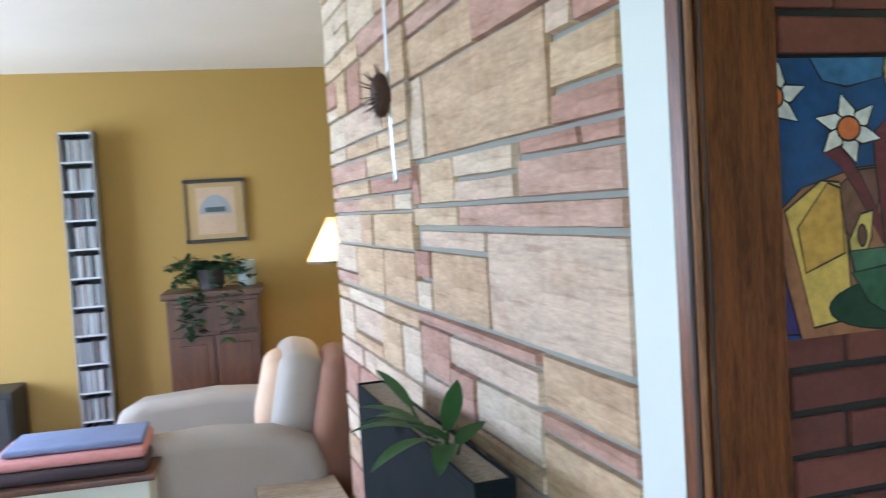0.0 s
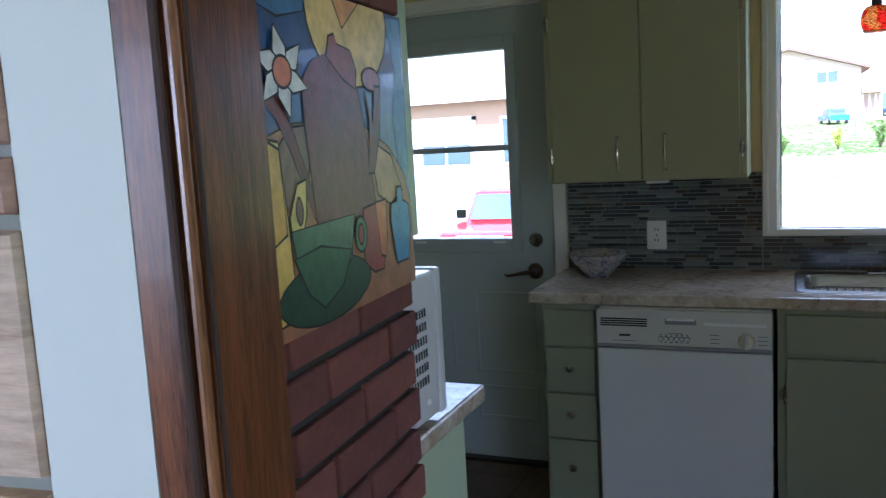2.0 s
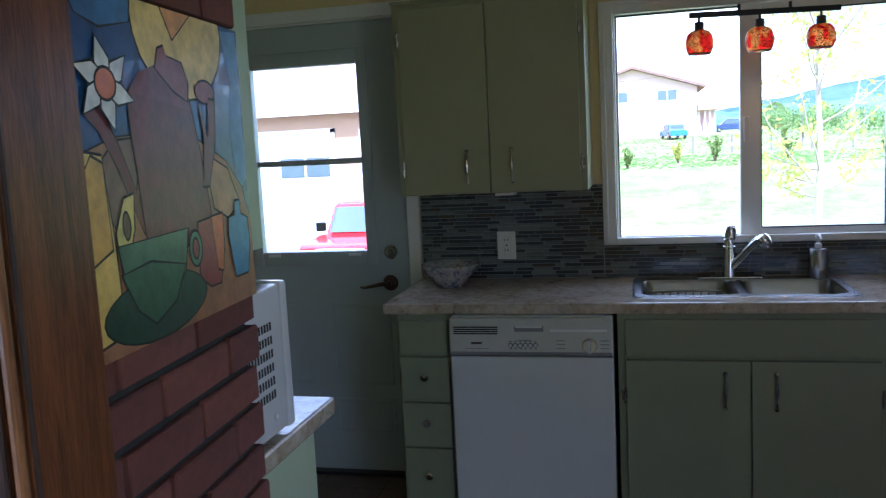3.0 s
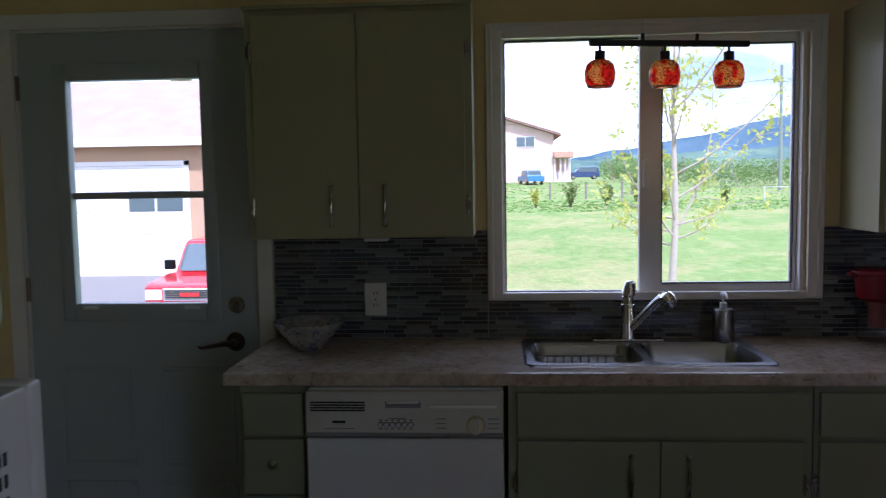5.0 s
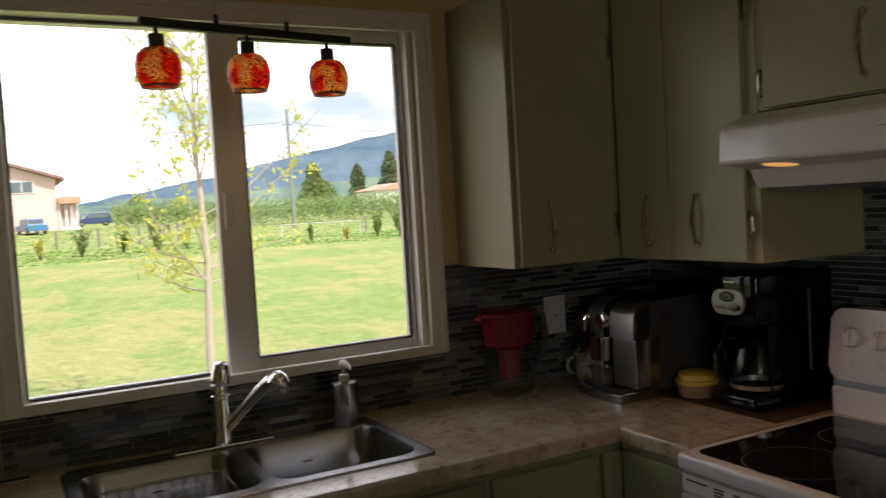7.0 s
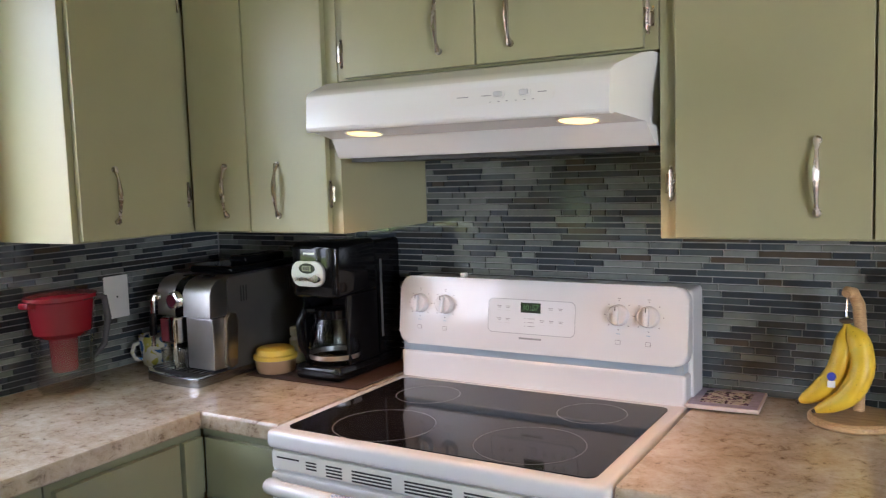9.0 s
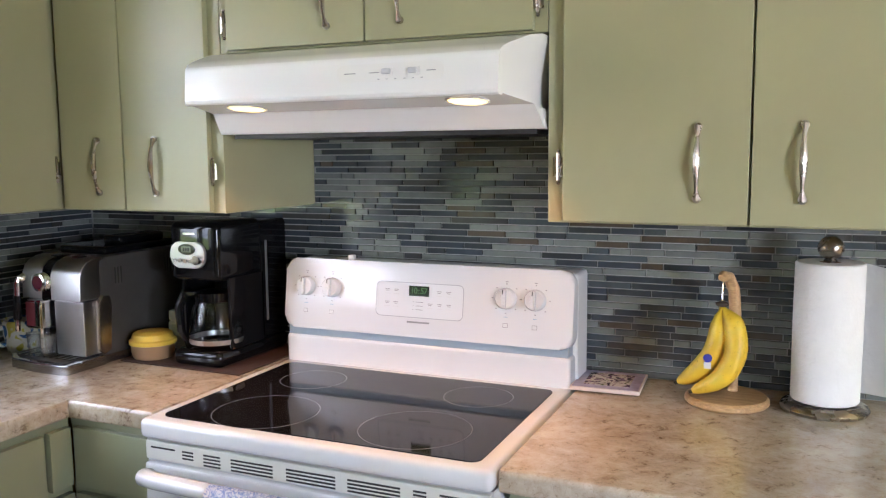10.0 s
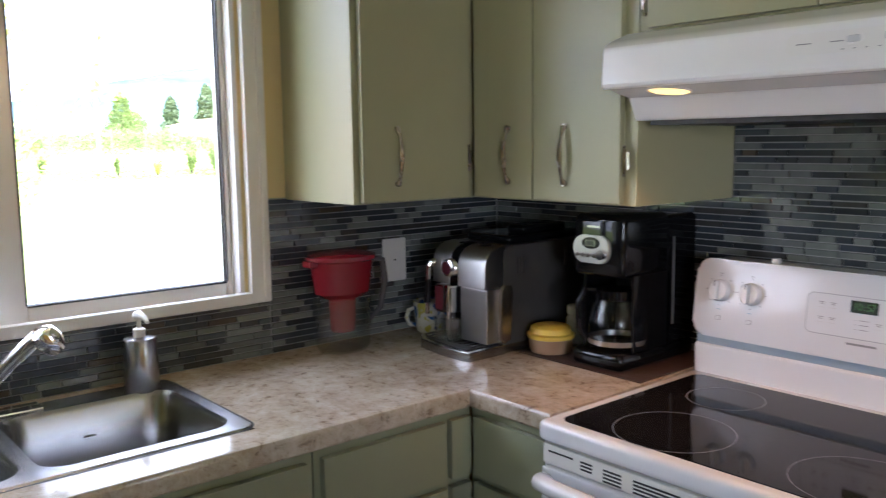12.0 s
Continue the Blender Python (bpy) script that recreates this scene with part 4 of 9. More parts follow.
part("ridge", cube(bm_new(), px - 0.003, px + 0.002, Y0 + 0.02, Y0 + 0.22, 0.818, 0.828, 0.001), ENAMEL_MATT, cp)
for i in range(6):
    part("button_ring", cyl(bm_new(), (px + 0.001, 1.730 - i * 0.018, 0.768), (px - 0.0015, 1.730 - i * 0.018, 0.768), 0.0086, 0.0086, 16), DARK_SLOT, cp)
    part("print", cube(bm_new(), px - 0.0006, px + 0.001, 1.727 - i * 0.018, 1.733 - i * 0.018, 0.780, 0.783), DARK_SLOT, cp)
    part("print", cube(bm_new(), px - 0.0006, px + 0.001, 1.725 - i * 0.018, 1.735 - i * 0.018, 0.754, 0.756), DARK_SLOT, cp)
    part("button", cyl(bm_new(), (px + 0.001, 1.730 - i * 0.018, 0.768), (px - 0.004, 1.730 - i * 0.018, 0.768), 0.0072, 0.0066, 12), ENAMEL, cp, "small round push button")
part("print", cube(bm_new(), px - 0.0006, px + 0.001, 1.835, 1.875, 0.772, 0.779), DARK_SLOT, cp)
part("print", cube(bm_new(), px - 0.0006, px + 0.001, 1.81, 1.90, 0.7545, 0.7565), GREY_PRINT, cp)
part("print", cube(bm_new(), px - 0.0006, px + 0.001, 1.655, 1.705, 0.785, 0.788), GREY_PRINT, cp)
for i in range(3):
    part("print", cube(bm_new(), px - 0.0006, px + 0.001, 1.535, 1.565, 0.756 + i * 0.014, 0.759 + i * 0.014), GREY_PRINT, cp)
    part("print", cube(bm_new(), px - 0.0006, px + 0.001, 1.380, 1.412, 0.756 + i * 0.014, 0.759 + i * 0.014), GREY_PRINT, cp)
dial = part("dial", lathe(bm_new(), [(0, 0), (0.027, 0), (0.026, 0.010), (0.023, 0.014), (0, 0.014)], m=Matrix.Translation((px, 1.448, 0.768)) @ Matrix.Rotation(radians(-90), 4, "Y")), plain("cream_dial", (0.62, 0.56, 0.42), 0.35), cp, "round cream programme dial")
part("grip", cube(bm_new(), px - 0.024, px - 0.012, 1.443, 1.453, 0.744, 0.792, 0.003), ENAMEL, dial)

# ---- sink, tap, soap ----
sink = thing("kitchen_sink", (3.5, 0.91, CT), "double-bowl stainless steel sink set in the worktop", "sink")


def bowl_mesh(x0, x1, y0, y1, depth):
    bm = bm_new()
    rings = []
    for off, z, r in ((0.0, 0.004, 0.05), (0.006, -0.006, 0.05), (0.014, -depth * 0.85, 0.055), (0.04, -depth, 0.06)):
        o = rounded(x1 - x0 - 2 * off, y1 - y0 - 2 * off, r, 6)
        rings.append([bm.verts.new(((x0 + x1) / 2 + p, (y0 + y1) / 2 + q, CT + z)) for p, q in o])
    for a, b in zip(rings, rings[1:]):
        for i in range(len(a)):
            j = (i + 1) % len(a)
            bm.faces.new((a[i], b[i], b[j], a[j]))
    bm.faces.new(list(reversed(rings[-1])))
    return bm


def ring_between(bm, outer, inner):
    """A flat rim between two outlines with the same count of points."""
    n = len(outer)
    for i in range(n):
        j = (i + 1) % n
        bm.faces.new((outer[i], outer[j], inner[j], inner[i]))


bowls = ((SX0 + 0.035, SX1 - 0.075, 0.925, SKY1 - 0.030), (SX0 + 0.035, SX1 - 0.075, SKY0 + 0.030, 0.900))
rim = bm_new()
zt = CT + 0.004
xs, ys = (SX0 + SX1) / 2, (SKY0 + SKY1) / 2
o1 = [rim.verts.new((xs + p, ys + q, CT + 0.0008)) for p, q in rounded(SX1 - SX0, SKY1 - SKY0, 0.04, 6)]
o2 = [rim.verts.new((xs + p, ys + q, zt)) for p, q in rounded(SX1 - SX0 - 0.012, SKY1 - SKY0 - 0.012, 0.036, 6)]
ring_between(rim, o1, o2)
part("rim_edge", rim, STEEL, sink)
seal = bm_new()
ring_between(seal, [seal.verts.new((xs + p, ys + q, CT + 0.0006)) for p, q in rounded(SX1 - SX0 + 0.007, SKY1 - SKY0 + 0.007, 0.043, 6)], [seal.verts.new((xs + p, ys + q, CT + 0.0012)) for p, q in rounded(SX1 - SX0 - 0.001, SKY1 - SKY0 - 0.001, 0.040, 6)])
part("sealant", seal, BLACK_MATT, sink, "dark sealant line round the rim")
deck = bm_new()
for b in ((SX0 + 0.006, bowls[0][0], SKY0 + 0.03, SKY1 - 0.03), (bowls[0][1], SX1 - 0.006, SKY0 + 0.03, SKY1 - 0.03), (bowls[0][0], bowls[0][1], 0.900, 0.925), (SX0 + 0.03, SX1 - 0.03, SKY0 + 0.006, SKY0 + 0.03), (SX0 + 0.03, SX1 - 0.03, SKY1 - 0.03, SKY1 - 0.006)):
    deck.faces.new([deck.verts.new((b[i], b[j], zt)) for i, j in ((0, 2), (1, 2), (1, 3), (0, 3))])
for b in bowls:      # corners between the square opening and the rounded bowl
    for sx, ex in ((1, b[0]), (-1, b[1])):
        for sy, ey in ((1, b[2]), (-1, b[3])):
            n, r = 6, 0.05
            arc = [(ex + sx * (r - r * math.cos(math.pi / 2 * i / n)), ey + sy * (r - r * math.sin(math.pi / 2 * i / n))) for i in range(n + 1)]
            cv = deck.verts.new((ex, ey, zt))
            av = [deck.verts.new((p, q, zt)) for p, q in arc]
            for p, q in zip(av, av[1:]):
                deck.faces.new((cv, p, q))
for cx, cy, sx, sy in ((SX0, SKY0, 1, 1), (SX1, SKY0, -1, 1), (SX0, SKY1, 1, -1), (SX1, SKY1, -1, -1)):
    mx, my = cx + sx * 0.03, cy + sy * 0.03
    cv = deck.verts.new((mx, my, zt))
    av = [deck.verts.new((mx - sx * 0.024 * math.cos(math.pi / 2 * i / 5), my - sy * 0.024 * math.sin(math.pi / 2 * i / 5), zt)) for i in range(6)]
    for p, q in zip(av, av[1:]):
        deck.faces.new((cv, p, q))
part("rim", deck, STEEL, sink)
for i, b in enumerate(bowls):
    bo = part("bowl", bowl_mesh(*b, 0.17), STEEL, sink)
    part("drain", lathe(bm_new(), [(0, 0.004), (0.02, 0.004), (0.036, 0.006), (0.042, 0.001), (0.042, -0.004), (0, -0.004)], ((b[0] + b[1]) / 2, (b[2] + b[3]) / 2, CT - 0.169)), CHROME, bo)
    part("stamp", cube(bm_new(), b[1] - 0.0165, b[1] - 0.0148, (b[2] + b[3]) / 2 - 0.012, (b[2] + b[3]) / 2 + 0.012, CT - 0.063, CT - 0.060), GREY_PRINT, bo)
# wire rack in one bowl
b = bowls[0]
rk = thing("sink_rack", ((b[0] + b[1]) / 2, (b[2] + b[3]) / 2, CT - 0.165), "chrome wire dish rack in the sink bowl", "rack")
x0, x1, y0, y1 = b[0] + 0.03, b[1] - 0.03, b[2] + 0.03, b[3] - 0.03
for z in (CT - 0.035, CT - 0.150):
    loop = [((x0 + x1) / 2 + p, (y0 + y1) / 2 + q, z) for p, q in rounded(x1 - x0, y1 - y0, 0.03, 4)]
    part("wire_hoop", tube(bm_new(), loop + loop[:1], 0.0034, 6), CHROME, rk)
for i in range(9):
    y = y0 + 0.025 + (y1 - y0 - 0.05) * i / 8
    part("wire", tube(bm_new(), [(x0, y, CT - 0.035), (x0, y, CT - 0.150), (x1, y, CT - 0.150), (x1, y, CT - 0.035)], 0.0022, 5), CHROME, rk)
for i in range(4):
    for x in (x0 + 0.03 + (x1 - x0 - 0.06) * i / 3,):
        part("leg", cyl(bm_new(), (x, y0 + 0.02, CT - 0.151), (x, y0 + 0.02, CT - 0.169), 0.003, seg=6), CHROME, rk)
for i in range(3):
    part("shelf_wire", tube(bm_new(), [(x0, y1 - 0.028 - i * 0.03, CT - 0.062), (x0 + 0.09, y1 - 0.028 - i * 0.03, CT - 0.062), (x0 + 0.09, y1 - 0.028 - i * 0.03, CT - 0.150)], 0.0018, 5), CHROME, rk)
sp = solo("sponge", cube(bm_new(), x0 + 0.008, x0 + 0.075, y1 - 0.108, y1 - 0.008, CT - 0.0602, CT - 0.034, 0.010, 3), plain("pale_sponge", (0.62, 0.60, 0.50), 0.95, vary=0.2, scale=40, bump=0.8), "pale worn sponge on the wire rack", "sponge")

TY = 0.926
tap = thing("kitchen_tap", (3.678, TY, zt), "chrome pull-out kitchen tap with a lever", "tap")
part("deck_plate", cube(bm_new(), 3.652, 3.704, TY - 0.122, TY + 0.123, zt, zt + 0.007, 0.003), CHROME, tap)
bd = part("body", lathe(bm_new(), [(0, 0.005), (0.027, 0.005), (0.026, 0.02), (0.0235, 0.03), (0.0225, 0.118), (0.0250, 0.121), (0.0250, 0.127), (0.0228, 0.130), (0.0235, 0.150), (0.022, 0.155), (0, 0.157)], (3.678, TY, zt)), CHROME, tap)
part("spout", tube(bm_new(), [(3.672, TY - 0.007, zt + 0.045), (3.655, TY - 0.027, zt + 0.068), (3.62, TY - 0.060, zt + 0.115), (3.585, TY - 0.092, zt + 0.155), (3.572, TY - 0.104, zt + 0.165)], [0.016, 0.015, 0.0145, 0.016, 0.02], 16), CHROME, tap)
part("spray_head", lathe(bm_new(), [(0, -0.028), (0.017, -0.027), (0.024, -0.012), (0.026, 0.004), (0.022, 0.02), (0.012, 0.027), (0, 0.028)], m=Matrix.Translation((3.560, TY - 0.115, zt + 0.160)) @ Matrix.Rotation(radians(-35), 4, "X")), CHROME, tap)
part("lever", lathe(bm_new(), [(0, 0), (0.0225, 0), (0.0238, 0.008), (0.0225, 0.034), (0.018, 0.050), (0.010, 0.056), (0, 0.057)], m=Matrix.Translation((3.678, TY, zt + 0.155)) @ Matrix.Rotation(radians(10), 4, "X")), CHROME, tap)
soap = thing("soap_dispenser", (3.668, 0.60, zt), "brushed steel soap dispenser with a white pump", "soap dispenser")
part("bottle", lathe(bm_new(), [(0, 0), (0.037, 0), (0.038, 0.005), (0.036, 0.106), (0.033, 0.112), (0.014, 0.115), (0, 0.115)], (3.668, 0.60, zt)), STEEL, soap)
part("collar", lathe(bm_new(), [(0.013, 0.115), (0.013, 0.131), (0.008, 0.134), (0.005, 0.134), (0.005, 0.152), (0, 0.152)], (3.668, 0.60, zt)), ENAMEL_MATT, soap)
part("pump", tube(bm_new(), [(3.675, 0.602, zt + 0.160), (3.665, 0.60, zt + 0.163), (3.64, 0.598, zt + 0.160), (3.625, 0.597, zt + 0.151)], [0.009, 0.010, 0.006, 0.004], 10), ENAMEL_MATT, soap, "white pump head")

# ---- pendant lamp over the sink ----
pend = thing("pendant_lamp", (3.59, 0.81, CEIL), "black bar pendant with three amber and red mosaic glass shades", "lamp")
PZ, PX = 1.928, 3.605


def bar_x(y):
    """The bar hangs a little askew to the wall."""
    return PX - (y - 0.80) * 0.20


part("bar", cube(bm_new(), -0.009, 0.009, -0.278, 0.278, -0.010, 0.010, 0.002, m=Matrix.Translation((PX, 0.80, PZ)) @ Matrix.Rotation(math.atan(0.20), 4, "Z")), BLACK_MATT, pend)
part("canopy", lathe(bm_new(), [(0, 0), (0.06, 0), (0.055, -0.025), (0, -0.028)], (PX, 0.80, CEIL)), BLACK_MATT, pend)
for y in (0.893, 0.708):
    part("cable", cyl(bm_new(), (bar_x(y), y, PZ + 0.01), (bar_x(y), y, CEIL), 0.0012, seg=6), CHROME, pend)
    part("cable_grip", cyl(bm_new(), (bar_x(y), y, PZ + 0.008), (bar_x(y), y, PZ + 0.032), 0.0065, 0.006, 10), BLACK_MATT, pend)
BULB = glow("warm_bulb_glass", (1.0, 0.62, 0.25), 5.0)
for y in (1.037, 0.818, 0.597):
    part("stem", cyl(bm_new(), (bar_x(y), y, PZ - 0.010), (bar_x(y), y, PZ - 0.028), 0.005, seg=10), BLACK_MATT, pend)
    so = part("socket", cyl(bm_new(), (bar_x(y), y, PZ - 0.026), (bar_x(y), y, PZ - 0.062), 0.0175, seg=16), BLACK_MATT, pend)
    sh = lathe(bm_new(), [(0.018, -0.054), (0.032, -0.058), (0.045, -0.071), (0.0515, -0.096), (0.0500, -0.120), (0.0435, -0.138), (0.040, -0.143)], (bar_x(y), y, PZ), 28)
    part("shade", sh, MOSAIC, pend, "crackled amber and red mosaic glass shade")
    part("rim_band", lathe(bm_new(), [(0.0405, -0.140), (0.0415, -0.140), (0.0415, -0.1445), (0.0395, -0.1445), (0.0405, -0.140)], (bar_x(y), y, PZ), 28), BLACK_MATT, so)
    part("bulb", ball(bm_new(), (bar_x(y), y, PZ - 0.100), 0.014, (1, 1, 1.25)), BULB, so, "small glowing bulb")
    lamp("pendant_bulb", "POINT", (bar_x(y), y, PZ - 0.118), (bar_x(y), y, 0), 0.22, (1.0, 0.62, 0.3), 0.012)

# ---- sockets ----
def outlet(y, z, duplex=True):
    t = thing("wall_socket", (WX - 0.008, y, z), "white double wall socket on the dark tiles" if duplex else "white blank wall plate on the dark tiles", "socket")
    pl = part("plate", cube(bm_new(), WX - 0.017, WX - 0.0115, y - 0.040, y + 0.040, z - 0.060, z + 0.060, 0.003), ENAMEL_MATT, t)
    for dz in (0.022, -0.022) if duplex else ():
        f = part("receptacle", cube(bm_new(), WX - 0.0195, WX - 0.0165, y - 0.017, y + 0.017, z + dz - 0.015, z + dz + 0.015, 0.002), ENAMEL_MATT, pl)
        for dy in (-0.006, 0.006):
            part("slot", cube(bm_new(), WX - 0.0200, WX - 0.0190, y + dy - 0.0017, y + dy + 0.0017, z + dz - 0.004, z + dz + 0.007), DARK_SLOT, f)
    part("screw", cyl(bm_new(), (WX - 0.016, y, z), (WX - 0.0182, y, z), 0.003, seg=8), NICKEL, pl)


outlet(1.826, 1.057)
outlet(-0.152, 1.115, False)

# ---- range ----
rg = thing("electric_range", (2.578, -0.2, 0), "white electric range with a black glass cooktop", "range")
RX0, RX1, RF = 2.203, 2.952, 0.118
part("body", cube(bm_new(), RX0 + 0.004, RX1 - 0.004, SY + 0.02, RF - 0.02, 0.06, 0.872), ENAMEL, rg)
part("plinth", cube(bm_new(), RX0 + 0.03, RX1 - 0.03, SY + 0.05, RF - 0.08, 0.0, 0.06), BLACK_MATT, rg)
top = part("cooktop_frame", cube(bm_new(), RX0, RX1, -0.43, RF, 0.873, 0.914, 0.013, 4), ENAMEL, rg)
GX0, GX1, GYB, GYF = 2.236, 2.919, -0.372, 0.090
part("glass_top", prism(bm_new(), [((GX0 + GX1) / 2 + p, (GYB + GYF) / 2 + q) for p, q in rounded(GX1 - GX0, GYF - GYB, 0.022, 5)], 0.9125, 0.9162), BLACK_GLASS, top, "glossy black ceramic glass")
RING = plain("pale_ring_print", (0.15, 0.15, 0.155), 0.4, vary=0.05)
for bx, by, br in ((2.735, -0.010, 0.108), (2.408, -0.024, 0.108), (2.775, -0.250, 0.076), (2.373, -0.264, 0.074)):
    part("burner_ring", lathe(bm_new(), [(br - 0.0007, 0), (br + 0.0007, 0), (br + 0.0007, 0.0004), (br - 0.0007, 0.0004), (br - 0.0007, 0)], (bx, by, 0.9161), 64), RING, top, "thin printed burner ring")
lb = part("lower_backguard", cube(bm_new(), RX0 + 0.006, RX1 - 0.006, -0.50, -0.398, 0.90, 0.982, 0.008, 3), ENAMEL, rg)
# strip coloured blue-grey for the shade in the gap below the panel
part("shadow_gap", cube(bm_new(), RX0 + 0.012, RX1 - 0.012, -0.50, -0.403, 0.978, 1.006), plain("blue_grey_gap_shade", (0.30, 0.36, 0.42), 0.4), lb)
part("side_shell", cube(bm_new(), RX0 + 0.001, RX1 - 0.001, -0.535, -0.44, 0.90, 1.165, 0.010, 3), plain("grey_white_enamel", (0.62, 0.62, 0.62), 0.3, vary=0.04), rg)
# the control panel: a rounded slab that leans back a little
pan = bm_new()
prism(pan, rounded(0.745, 0.175, 0.028, 6), -0.045, 0.0)
es = [e for e in pan.edges if abs(e.verts[0].co.z - e.verts[1].co.z) < 1e-6]
bmesh.ops.bevel(pan, geom=es, offset=0.007, segments=3, profile=0.5, affect="EDGES")
PC = Matrix(((-1, 0, 0, 2.578), (0, math.sin(radians(8)) * -1, math.cos(radians(8)), -0.407), (0, math.cos(radians(8)), math.sin(radians(8)), 1.087), (0, 0, 0, 1)))
bmesh.ops.transform(pan, matrix=PC, verts=pan.verts[:])
panel = part("control_panel", pan, ENAMEL, rg)


def on_panel(bm):
    bmesh.ops.transform(bm, matrix=PC, verts=bm.verts[:])
    return bm


def flat_bar(u, v, w, h, t=0.0006):
    return on_panel(cube(bm_new(), u - w / 2, u + w / 2, v - h / 2, v + h / 2, -0.001, t))


for u in (-0.311, -0.237, 0.217, 0.286):
    k = part("knob", on_panel(lathe(bm_new(), [(0, 0), (0.0245, 0), (0.0235, 0.012), (0.021, 0.016), (0, 0.016)], (u, 0.018, 0), 24)), ENAMEL, panel, "round white burner knob")
    part("grip", on_panel(cube(bm_new(), u - 0.0055, u + 0.0055, 0.018 - 0.021, 0.018 + 0.021, 0.014, 0.028, 0.003)), ENAMEL, k)
    part("pointer", on_panel(cube(bm_new(), u - 0.001, u + 0.001, 0.018 + 0.010, 0.018 + 0.020, 0.027, 0.0287)), DARK_SLOT, k)
    for a in range(0, 360, 45):
        part("dial_mark", flat_bar(u + 0.033 * math.cos(radians(a)), 0.018 + 0.033 * math.sin(radians(a)), 0.003, 0.0022), GREY_PRINT, panel)
    part("burner_icon", flat_bar(u, -0.043, 0.012, 0.010), GREY_PRINT, panel)
    part("burner_icon", flat_bar(u, -0.043, 0.0100, 0.0080, 0.0009), ENAMEL, panel)
    part("print", flat_bar(u, 0.056, 0.007, 0.0016), GREY_PRINT, panel)
    part("print", flat_bar(u, -0.024, 0.009, 0.0014), plain("blue_grey_print_small", (0.22, 0.36, 0.48), 0.6) if u < -0.3 else bpy.data.materials["blue_grey_print_small"], panel)
part("field_outline", on_panel(prism(bm_new(), rounded(0.2275, 0.0835, 0.0135, 4), -0.001, 0.0008)), plain("pale_grey_line", (0.34, 0.36, 0.38), 0.5), panel)
part("button_field", on_panel(prism(bm_new(), rounded(0.224, 0.080, 0.012, 4), -0.001, 0.0012)), plain("panel_white", (0.64, 0.65, 0.67), 0.25, vary=0.02), panel, "slightly raised button field")
for r, cs in ((0.020, (-0.083, -0.060, 0.052, 0.076)), (-0.010, (-0.083, -0.060, 0.030, 0.054, 0.078))):
    for u in cs:
        part("button_print", flat_bar(u, r + 0.0035, 0.012, 0.0014, 0.0018), GREY_PRINT, panel)
        part("button_print", flat_bar(u, r, 0.008, 0.0014, 0.0018), GREY_PRINT, panel)
        part("button_outline", flat_bar(u, r - 0.007, 0.015, 0.0012, 0.0018), plain("pale_print", (0.55, 0.55, 0.56), 0.6) if u == -0.083 and r > 0 else bpy.data.materials["pale_print"], panel)
clk = part("clock_window", on_panel(cube(bm_new(), -0.026, 0.026, 0.010, 0.034, -0.001, 0.0022)), plain("dark_green_display", (0.010, 0.018, 0.008), 0.2), panel, "dark green clock display")
LED = glow("green_led", (0.25, 0.75, 0.10), 0.018)
for i, ch in enumerate("10:57"):
    words("clock_digit", ch, 0.020, (0, 0, 0), (0, 0, 0), LED, clk).data.transform(PC @ Matrix.Translation((-0.017 + i * 0.0085, 0.022, 0.0026)))
for i in range(3):
    part("indicator", flat_bar(-0.014, -0.004 - i * 0.009, 0.0022, 0.0018, 0.0018), GREY_PRINT, panel)
    part("indicator_print", flat_bar(0.002, -0.004 - i * 0.009, 0.018, 0.0013, 0.0018), GREY_PRINT, panel)
part("brand_mark", flat_bar(0.0, -0.052, 0.058, 0.0042), GREY_PRINT, panel, "grey maker's mark")
part("vent_tab", cube(bm_new(), 2.775, 2.79, -0.46, -0.445, 1.170, 1.182, 0.002), ENAMEL_MATT, rg)
# oven front: vent strip with slots, handle, door, window
vent = part("vent_strip", cube(bm_new(), RX0 + 0.006, RX1 - 0.006, RF - 0.045, RF - 0.010, 0.828, 0.868, 0.005), plain("cream_enamel", (0.60, 0.59, 0.55), 0.3, vary=0.03), rg)
for x0, x1, rows in ((2.235, 2.300, 1), (2.325, 2.350, 3), (2.375, 2.480, 4), (2.505, 2.610, 4), (2.640, 2.735, 4), (2.760, 2.800, 4), (2.825, 2.852, 3), (2.870, 2.930, 1)):
    for k in range(rows):
        z = 0.857 - k * 0.0068
        part("vent_slot", cube(bm_new(), x0, x1, RF - 0.014, RF - 0.009, z - 0.0034, z), DARK_SLOT, vent)
od = part("oven_door", cube(bm_new(), RX0 + 0.006, RX1 - 0.006, RF - 0.045, RF - 0.004, 0.27, 0.824, 0.008), ENAMEL, rg)
part("oven_window", cube(bm_new(), RX0 + 0.13, RX1 - 0.13, RF - 0.006, RF - 0.002, 0.40, 0.66, 0.004), BLACK_GLASS, od)
part("door_handle", tube(bm_new(), [(RX0 + 0.02, RF - 0.01, 0.790), (RX0 + 0.028, RF + 0.018, 0.802), (RX0 + 0.07, RF + 0.036, 0.808), (2.578, RF + 0.044, 0.808), (RX1 - 0.07, RF + 0.036, 0.808), (RX1 - 0.028, RF + 0.018, 0.802), (RX1 - 0.02, RF - 0.01, 0.790)], [0.020, 0.018, 0.0165, 0.016, 0.0165, 0.018, 0.020], 14), ENAMEL, od, "bowed white door handle")
part("drawer", cube(bm_new(), RX0 + 0.006, RX1 - 0.006, RF - 0.045, RF - 0.006, 0.07, 0.262, 0.008), ENAMEL, rg)


